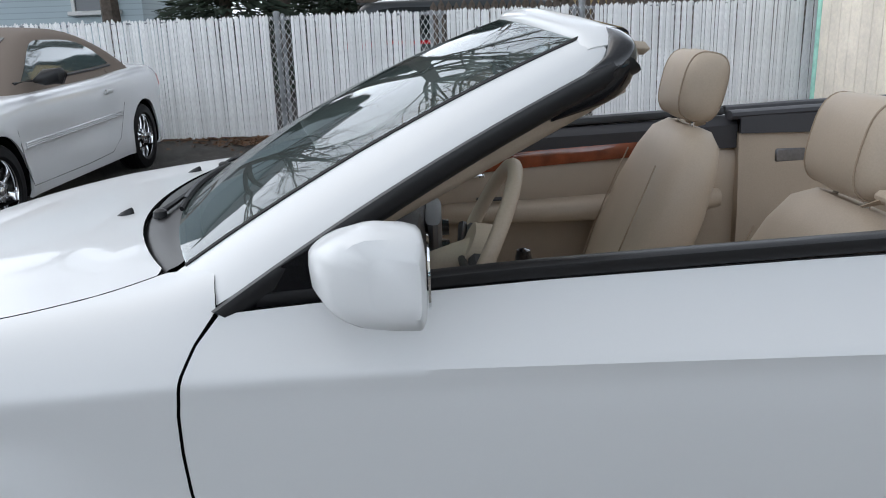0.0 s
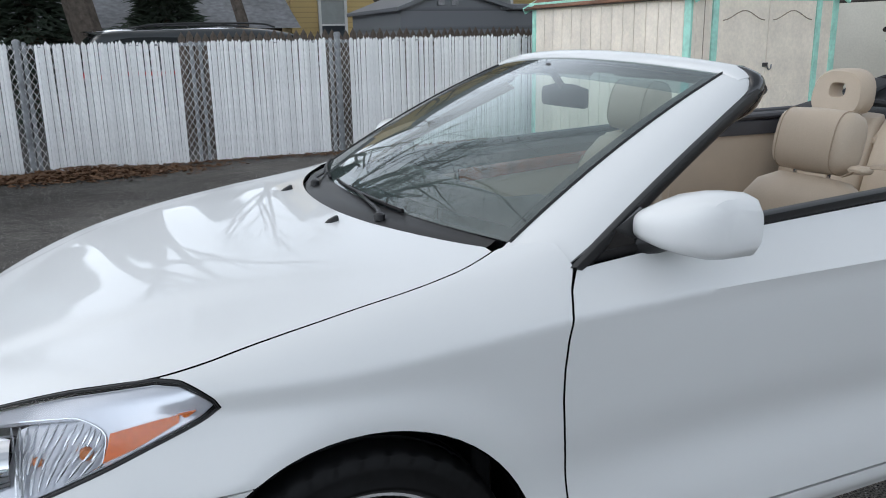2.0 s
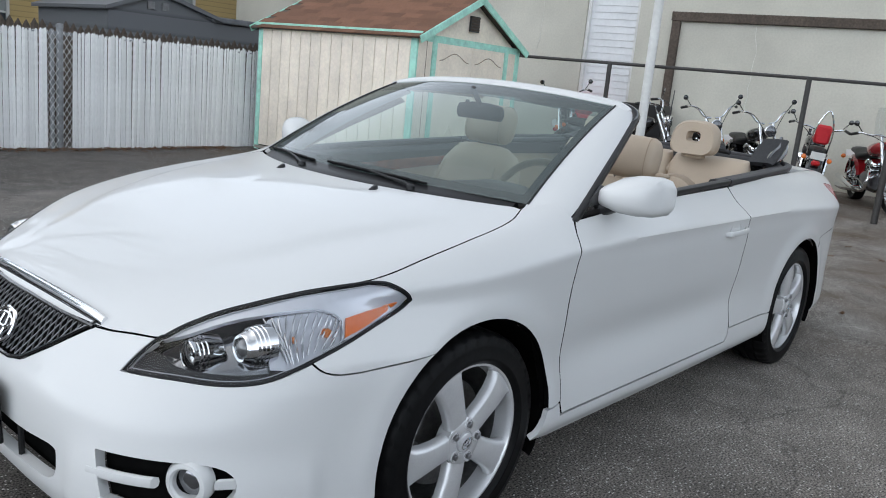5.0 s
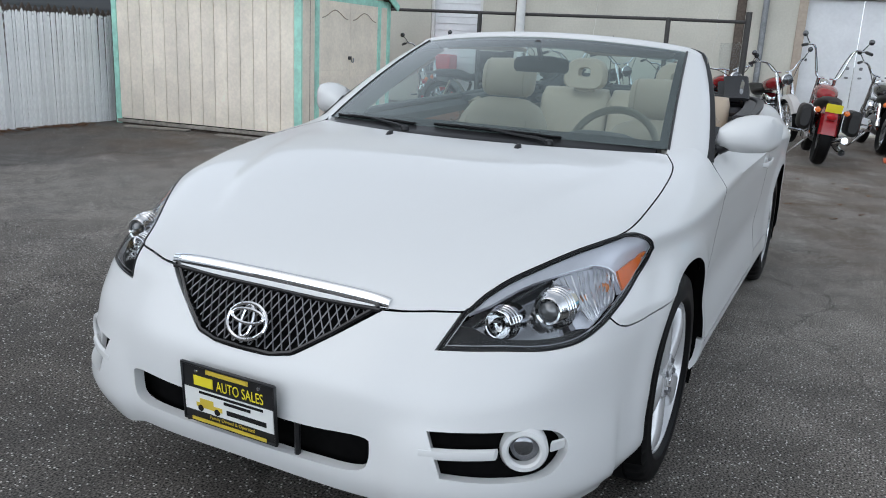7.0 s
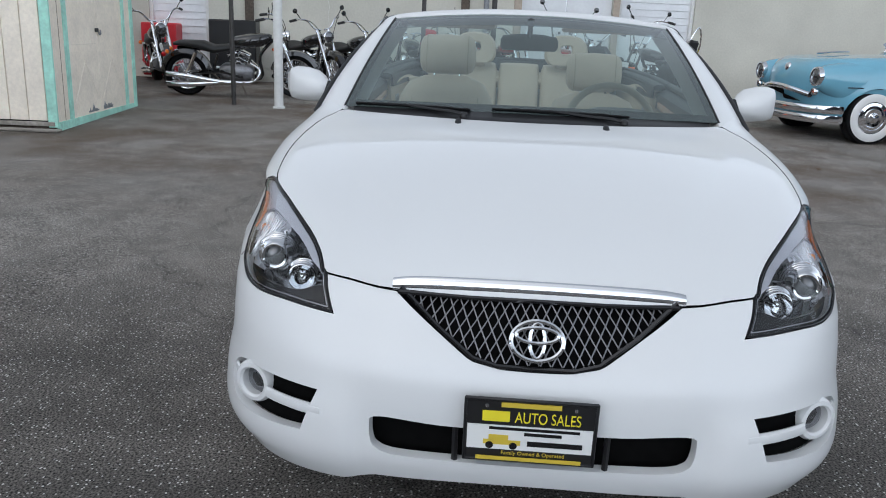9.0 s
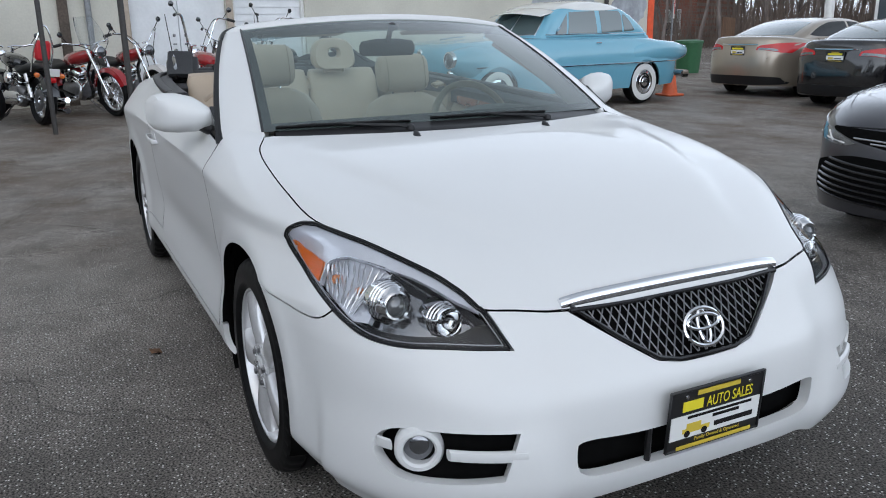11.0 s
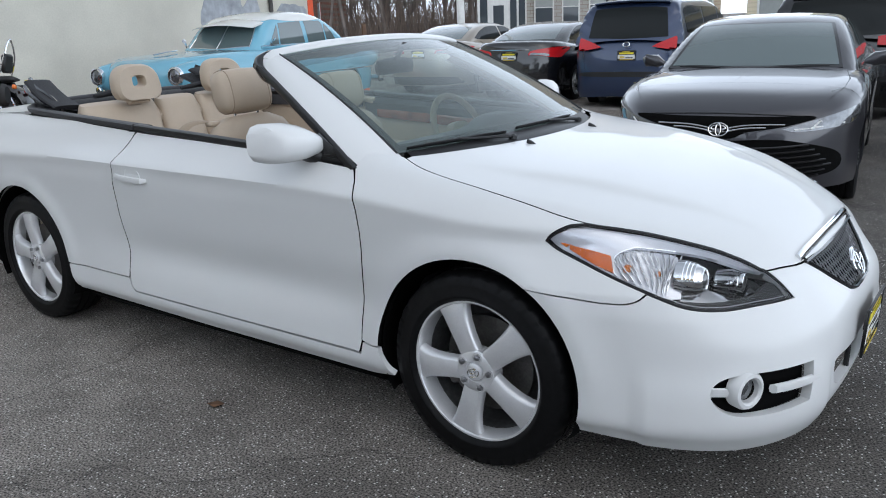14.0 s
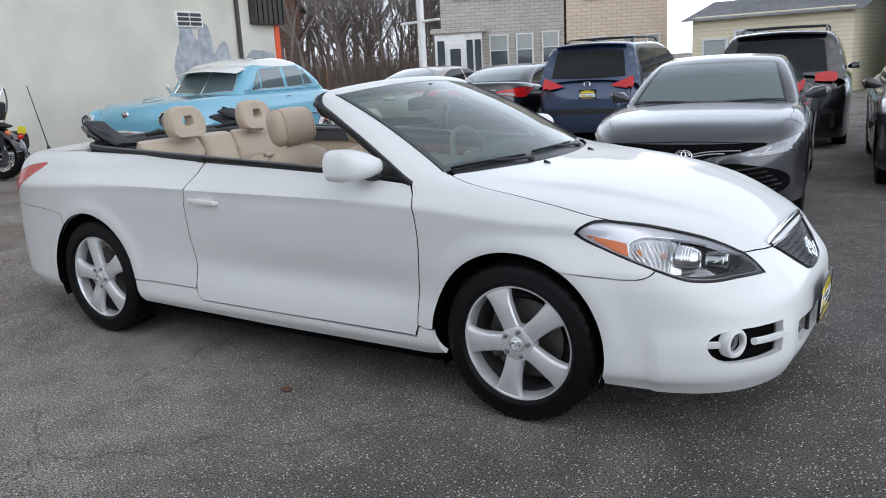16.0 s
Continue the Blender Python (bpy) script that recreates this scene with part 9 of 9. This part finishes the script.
    g = tube(sh.side_view(np.array([(x, 1.128) for x in np.linspace(-0.72, 1.5, 14)])) + [0, 0.006, 0], 0.008, 6)
    link("chrome_line", *g, M_CHROME, car)
    link("chrome_line", *flip(g), M_CHROME, car)
    visor = [ring((-0.62 + 0.10 * (y / 0.6) ** 2, y, 1.495 - 0.05 * (y / 0.6) ** 2), (0.20, 0, 0.045), (0, 0, 0.012), 10, 2.6) for y in np.linspace(-0.60, 0.60, 15)]
    link("sun_visor", *loft(visor), white, car)
    for s in (1, -1):
        def put(g, s=s):
            return g if s > 0 else flip(g)
        pod = [ring((x, y, z), (0, ry, 0), (0, 0, rz), 22, 2.2) for x, y, z, ry, rz in ((-2.50, 0.74, 0.80, 0.115, 0.125), (-2.42, 0.74, 0.79, 0.15, 0.17), (-2.2, 0.745, 0.76, 0.18, 0.24), (-1.7, 0.76, 0.74, 0.185, 0.28), (-1.1, 0.78, 0.74, 0.17, 0.24), (-0.6, 0.80, 0.74, 0.10, 0.14))]
        link("front_wing", *put(loft(pod)), blue, car)
        tailp = [ring((x, y, z), (0, ry, 0), (0, 0, rz), 22, 2.2) for x, y, z, ry, rz in ((0.7, 0.80, 0.72, 0.08, 0.12), (1.1, 0.79, 0.76, 0.16, 0.20), (1.6, 0.78, 0.80, 0.19, 0.22), (2.2, 0.76, 0.80, 0.17, 0.18), (2.55, 0.74, 0.80, 0.10, 0.11), (2.64, 0.735, 0.80, 0.04, 0.05))]
        link("rear_wing", *put(loft(tailp)), blue, car)
        lamp = lathe([(0.118, 0.02), (0.125, -0.01), (0.118, -0.045), (0.100, -0.05), (0.095, -0.02)], 28, "x")
        link("lamp_bezel", *put(moved(lamp, pose(-2.50, 0.74, 0.815))), M_CHROME, car)
        link("headlamp", *put(moved(lathe([(0.098, -0.03), (0.07, -0.05), (0.0005, -0.06)], 24, "x"), pose(-2.50, 0.74, 0.815))), M_HEADL, car)
        link("park_lamp", *put(moved(lathe([(0.05, 0.0), (0.052, -0.03), (0.04, -0.05), (0.0005, -0.055)], 18, "x"), pose(-2.50, 0.74, 0.63))), M_CHROME, car)
        g = tube([(x, 0.935 - 0.02 * abs(x + 1.4) * 0.3, 0.70) for x in np.linspace(-2.2, -0.7, 10)], 0.012, 6)
        link("wing_moulding", *put(g), M_CHROME, car)
        g = tube(sh.side_view(np.array([(x, 0.66) for x in np.linspace(-0.65, 2.3, 14)])) + [0, 0.012, 0], 0.012, 6)
        link("side_moulding", *put(g), M_CHROME, car)
        link("door_handle", *put(tube(sh.side_view(np.array([(0.24, 0.99), (0.36, 0.99)])) + [0, 0.02, 0], 0.012, 6)), M_CHROME, car)
        link("wing_mirror", *put(loft([ring((-0.60, 0.86, 1.15), (0.02, 0, 0), (0, 0, 0.02), 10), ring((-0.60, 0.90, 1.22), (0.03, 0, 0), (0, 0.05, 0.02), 12), ring((-0.57, 0.90, 1.24), (0.01, 0, 0.01), (0, 0.05, 0.03), 12)])), M_CHROME, car)
    for z, dx in ((0.30, 0.0), (0.42, -0.02)):
        pts = bend([(-2.25, 0.97, z), (-2.50, 0.90, z), (-2.66 + dx, 0.5, z), (-2.69 + dx, 0, z), (-2.66 + dx, -0.5, z), (-2.50, -0.90, z), (-2.25, -0.97, z)], 5)
        link("front_bumper", *loft([ring(p, (0.03, 0, 0), (0, 0, 0.05), 10, 2.4) for p in pts]), M_CHROME, car)
    link("grille_bar", *loft([ring(p, (0.03, 0, 0), (0, 0, 0.035), 10) for p in bend([(-2.50, 0.62, 0.58), (-2.62, 0.3, 0.64), (-2.64, 0, 0.66), (-2.62, -0.3, 0.64), (-2.50, -0.62, 0.58)], 5)]), M_CHROME, car)
    link("grille_mouth", *loft([ring((-2.50, 0, 0.56), (0.04, 0, 0), (0, 0, 0.08), 12), ring((-2.58, 0, 0.56), (0.02, 0, 0), (0, 0.58, 0.07), 12)]), M_DARK, car)
    pts = bend([(2.3, 0.96, 0.42), (2.62, 0.80, 0.42), (2.72, 0, 0.42), (2.62, -0.80, 0.42), (2.3, -0.96, 0.42)], 5)
    link("rear_bumper", *loft([ring(p, (0.03, 0, 0), (0, 0, 0.06), 10, 2.4) for p in pts]), M_CHROME, car)
    link("hood_ornament", *loft([ring((x, 0, z), (0, w_, 0), (0, 0, 0.012), 10) for x, z, w_ in ((-2.15, 1.085, 0.01), (-1.95, 1.115, 0.09), (-1.7, 1.125, 0.02))]), M_CHROME, car)
    link("hood_badge", *moved(lathe([(0.06, 0), (0.05, -0.03), (0.0005, -0.04)], 20, "x"), pose(-2.51, 0, 0.90)), M_CHROME, car)


old_sedan(heading(7.70, -6.23, 99.2))

# ---- motorcycles ----
M_BIKEBLK = material("bike_black_paint", (0.008, 0.008, 0.009), 0.12, coat=1.0)
M_BIKERED = material("bike_red_paint", (0.30, 0.012, 0.016), 0.15, coat=1.0)
M_BIKEWHT = material("bike_white_paint", (0.62, 0.60, 0.58), 0.2, coat=1.0)
M_SEATB = material("black_bike_leather", (0.012, 0.012, 0.012), 0.5, grain=0.2, scale=120, bump=0.001)


def bike_wheel(parent, x, r, w, spokes, wide):
    g = lathe([(r - wide, -w * 0.5), (r - wide * 0.4, -w), (r - 0.01, -w * 0.7), (r, 0), (r - 0.01, w * 0.7), (r - wide * 0.4, w), (r - wide, w * 0.5)], 40)
    wh = link("wheel", *moved(g, pose(x, 0, r)), M_RUBBER, parent)
    q = r - wide
    link("rim", *moved(lathe([(q + 0.006, -w * 0.5), (q - 0.014, -w * 0.45), (q - 0.020, 0), (q - 0.014, w * 0.45), (q + 0.006, w * 0.5)], 40), pose(x, 0, r)), M_CHROME, wh)
    gs = []
    for k in range(spokes):
        a = 2 * math.pi * k / spokes
        b = a + (0.25 if k % 2 else -0.25)
        s = 0.03 if k % 4 < 2 else -0.03
        gs.append(tube([(x + 0.035 * math.cos(b), s, r + 0.035 * math.sin(b)), (x + (q - 0.012) * math.cos(a), 0, r + (q - 0.012) * math.sin(a))], 0.0035 if spokes > 12 else 0.012, 4, cap=False))
    link("spokes", *merge(*gs), M_CHROME, wh)
    link("hub", *moved(lathe([(0.0005, -0.05), (0.04, -0.05), (0.045, 0), (0.04, 0.05), (0.0005, 0.05)], 18), pose(x, 0, r)), M_CHROME, wh)
    link("brake_disc", *moved(lathe([(0.06, 0.045), (0.145, 0.045), (0.145, 0.052), (0.06, 0.052)], 26), pose(x, 0, r)), M_STEEL, wh)


def motorcycle(x, y, deg, label, tank=None, bars="low", bags=False, screen=False, sissy=None, spokes=32, fender=None, lean=6, scale=1.0):
    """A cruiser whose front points to the compass angle deg; it leans on its stand."""
    tank = tank or M_BIKEBLK
    fender = fender or tank
    b = thing("motorcycle", pose(x, y, ground_z(x, y), 0, 0, deg) @ pose(0, 0, 0, lean, 0, 0) @ Matrix.Scale(scale, 4), label, "motorcycle", "parked motorcycles")
    fx, rx, fr, rr = 0.82, -0.78, 0.335, 0.325
    bike_wheel(b, fx, fr, 0.055, spokes, 0.085)
    bike_wheel(b, rx, rr, 0.075, spokes, 0.10)
    for s in (-1, 1):
        link("fork_tube", *tube([(fx, s * 0.09, fr), (fx - 0.15, s * 0.10, 0.72), (fx - 0.28, s * 0.10, 1.02)], [0.030, 0.026, 0.024], 10), M_CHROME, b)
        link("rear_shock", *tube([(rx + 0.02, s * 0.14, rr + 0.03), (rx + 0.16, s * 0.15, 0.66)], 0.030, 8), M_CHROME, b)
        link("rear_strut", *tube([(rx, s * 0.13, rr), (-0.25, s * 0.12, 0.38), (0.05, s * 0.12, 0.30)], 0.022, 6), M_BIKEBLK, b)
        pipe = bend([(0.16, s * 0.10 - 0.0, 0.52), (0.30, -0.16, 0.42), (0.20, -0.19, 0.26), (-0.2, -0.20, 0.24), (-0.75, -0.21, 0.26 + 0.06 * s), (-1.05, -0.21, 0.28 + 0.07 * s)], 5)
        link("exhaust_pipe", *tube(pipe, [0.022] * 14 + [0.040] * (len(pipe) - 14), 10), M_CHROME, b)
        link("foot_peg", *tube([(0.18, s * 0.12, 0.30), (0.20, s * 0.34, 0.31)], 0.018, 6), M_CHROME, b)
        link("indicator", *moved(lathe([(0.0005, -0.03), (0.03, -0.02), (0.035, 0.01), (0.0005, 0.03)], 12, "x"), pose(-1.02, s * 0.16, 0.66)), M_AMBER, b)
    link("frame_tube", *tube(bend([(fx - 0.26, 0, 0.92), (0.30, 0, 0.62), (0.30, 0, 0.28), (-0.2, 0, 0.24), (-0.38, 0, 0.40), (-0.35, 0, 0.66), (-0.9, 0, 0.70)], 4), 0.024, 8), M_BIKEBLK, b)
    # engine: crankcase and two finned cylinders
    eng = link("engine", *loft([ring((x_, 0, z), (0, 0.13 * q, 0), (0, 0, 0.14 * q), 18, 2.6) for x_, z, q in ((-0.30, 0.36, 0.6), (-0.22, 0.36, 1.0), (0.12, 0.36, 1.0), (0.20, 0.36, 0.7))]), M_STEEL, b)
    for a, nm in ((26, 1), (-22, 2)):
        m = pose(-0.02, 0, 0.42, 0, a, 0)
        for k in range(6):
            link("cylinder_fin", *moved(box((0, 0, 0.05 + 0.028 * k), (0.155, 0.16, 0.014), 0.006), m), M_BIKEBLK if k % 2 else M_CHROME, eng)
        link("rocker_cover", *moved(box((0, 0, 0.24), (0.16, 0.17, 0.07), 0.02), m), M_CHROME, eng)
    link("air_cleaner", *moved(lathe([(0.0005, 0.05), (0.07, 0.045), (0.085, 0.02), (0.085, -0.02)], 24), pose(0.0, 0.15, 0.60)), M_CHROME, eng)
    link("primary_cover", *loft([ring((x_, 0.16, 0.33), (0.0, 0.03, 0), (0, 0, h), 16, 2.4) for x_, h in ((-0.42, 0.05), (-0.36, 0.09), (0.10, 0.10), (0.18, 0.06))]), M_CHROME, eng)
    link("fuel_tank", *loft([ring((x_, 0, z), (0, w, 0), (0, 0, h), 22, 2.3) for x_, z, w, h in ((-0.14, 0.79, 0.05, 0.05), (-0.05, 0.81, 0.115, 0.085), (0.15, 0.83, 0.15, 0.105), (0.33, 0.855, 0.14, 0.10), (0.44, 0.88, 0.085, 0.07), (0.48, 0.90, 0.04, 0.03))]), tank, b)
    link("seat", *loft([ring((x_, 0, z), (0, w, 0), (0, 0, h), 18, 2.5) for x_, z, w, h in ((-0.02, 0.76, 0.07, 0.03), (-0.15, 0.73, 0.13, 0.05), (-0.36, 0.70, 0.17, 0.06), (-0.50, 0.74, 0.14, 0.075), (-0.62, 0.76, 0.12, 0.06), (-0.85, 0.77, 0.10, 0.045), (-0.95, 0.76, 0.06, 0.02))]), M_SEATB, b)
    for cx, r, w, a0, a1, nm in ((fx, 0.365, 0.075, 20, 165, "front_fender"), (rx, 0.36, 0.105, 15, 170, "rear_fender")):
        rs = []
        for a in np.linspace(radians(a0), radians(a1), 15):
            o = np.array([math.cos(a), 0, math.sin(a)])
            c = np.array([cx, 0, fr if nm[0] == "f" else rr])
            rs.append(np.array([c + o * r + [0, -w, 0] - o * 0.05, c + o * (r + 0.012) + [0, -w * 0.7, 0], c + o * (r + 0.02), c + o * (r + 0.012) + [0, w * 0.7, 0], c + o * r + [0, w, 0] - o * 0.05, c + o * (r - 0.01) + [0, w * 0.7, 0], c + o * (r - 0.002), c + o * (r - 0.01) + [0, -w * 0.7, 0]]))
        link(nm, *loft(rs), fender, b)
    hl = link("headlamp", *moved(lathe([(0.0005, -0.10), (0.06, -0.08), (0.085, -0.02), (0.088, 0.03), (0.075, 0.04)], 24, "x"), pose(fx - 0.12, 0, 0.92)), M_CHROME, b)
    link("headlamp_glass", *moved(lathe([(0.078, 0.03), (0.05, 0.045), (0.0005, 0.05)], 22, "x"), pose(fx - 0.12, 0, 0.92)), M_HEADL, hl)
    z1 = {"low": 1.08, "high": 1.42, "mid": 1.2}[bars]
    for s in (-1, 1):
        bar = bend([(fx - 0.28, s * 0.03, 1.02), (fx - 0.28, s * 0.14, 1.05), (fx - 0.30, s * 0.24, z1 - 0.03), (fx - 0.38, s * 0.34, z1), (fx - 0.50, s * 0.40, z1 - 0.02)], 4)
        hb = link("handlebar", *tube(bar, 0.014, 8), M_CHROME, b)
        link("grip", *tube([(fx - 0.42, s * 0.365, z1 - 0.006), (fx - 0.54, s * 0.42, z1 - 0.028)], 0.021, 8), M_SEATB, hb)
        link("mirror", *merge(tube([(fx - 0.36, s * 0.32, z1), (fx - 0.34, s * 0.40, z1 + 0.12)], 0.007, 5), moved(lathe([(0.0005, -0.010), (0.036, -0.007), (0.038, 0.005), (0.0005, 0.008)], 16, "x"), pose(fx - 0.35, s * 0.41, z1 + 0.13))), M_BIKEBLK, hb)
        link("cable", *tube(bend([(fx - 0.40, s * 0.35, z1), (fx - 0.2, s * 0.22, z1 - 0.05), (fx - 0.12, s * 0.08, 0.9), (fx - 0.1, s * 0.05, 0.6)], 4), 0.006, 5), M_BIKEBLK, hb)
    link("tail_light", *moved(box((0, 0, 0), (0.06, 0.11, 0.07), 0.02), pose(-1.10, 0, 0.60)), M_REDLAMP, b)
    link("licence_plate", *moved(box((0, 0, 0), (0.008, 0.18, 0.10), 0.002), pose(-1.13, 0, 0.70, 0, -12, 0)), M_YELLOW if bags else M_PLATEW, b)
    link("side_stand", *tube([(-0.05, 0.10, 0.26), (0.05, 0.30, -0.03)], 0.014, 6), M_CHROME, b)
    if bags:
        for s in (-1, 1):
            bag = loft([ring((x_, s * 0.27, 0.55), (0, 0.075 * q, 0), (0, 0, 0.15 * q), 18, 3.2) for x_, q in ((-1.0, 0.7), (-0.96, 1.0), (-0.58, 1.0), (-0.53, 0.7))])
            link("saddle_bag", *bag, M_SEATB, b)
    if screen:
        sc = [ring((fx - 0.20 - 0.16 * k, 0, 1.02 + 0.40 * k), (0.02, 0, 0.0), (0, 0.22 * (1 - 0.35 * k * k), 0), 14, 2.4) for k in np.linspace(0, 1, 6)]
        o = link("windshield", *loft(sc), M_LENS, b)
        o.visible_shadow = False
    if sissy:
        link("sissy_bar", *tube(bend([(-0.72, -0.12, 0.70), (-0.86, -0.11, 1.05), (-0.90, 0, 1.30), (-0.86, 0.11, 1.05), (-0.72, 0.12, 0.70)], 5), 0.012, 6), M_CHROME, b)
        link("back_pad", *moved(box((0, 0, 0), (0.07, 0.20, 0.26), 0.03), pose(-0.82, 0, 0.98, 0, -8, 0)), sissy, b)
    return b


M_REDPAD = material("red_vinyl", (0.55, 0.02, 0.03), 0.4, grain=0.05, scale=60)
motorcycle(8.15, 4.05, -78, "black cruiser motorcycle with chrome engine and wire wheels", bars="mid")
motorcycle(9.2, 5.7, -150, "black motorcycle with wire wheels behind the shed", bars="mid", spokes=10)
motorcycle(9.3, 3.2, -140, "black chopper with long chrome forks", bars="mid")
motorcycle(9.6, 2.5, -140, "black and chrome motorcycle with wire wheels", bars="mid")
motorcycle(9.2, 1.6, 20, "black motorcycle with a red backrest", bars="low", sissy=M_REDPAD)
motorcycle(9.7, 0.75, -150, "dark red cruiser with a clear windshield", tank=M_BIKERED, screen=True, fender=M_BIKERED)
motorcycle(10.0, 0.0, -155, "red and white cruiser with chrome forks", tank=M_BIKERED, fender=M_BIKEWHT, bars="mid")
motorcycle(7.85, -0.75, 8, "red touring motorcycle with leather saddle bags", tank=M_BIKERED, fender=M_BIKERED, bags=True, bars="high")
motorcycle(9.6, -1.45, 10, "black motorcycle with a bobbed seat", bars="mid")
motorcycle(9.5, -2.34, 25, "black touring motorcycle with studded leather bags", bags=True, bars="high", sissy=M_SEATB)

toolbox = thing("tool_chest", pose(10.3, 6.15, 0.25, 0, 0, 8), "red steel tool chest standing by the wall", "tool chest")
link("chest", *box((0, 0, 0.45), (0.5, 0.6, 0.9), 0.02), M_REDPAD, toolbox)
crate = thing("dark_bin", pose(10.2, 4.8, 0.25, 0, 0, 8), "black box standing against the building wall", "box")
link("box_body", *box((0, 0, 0.5), (0.5, 0.8, 1.0), 0.02), M_BLACKP, crate)
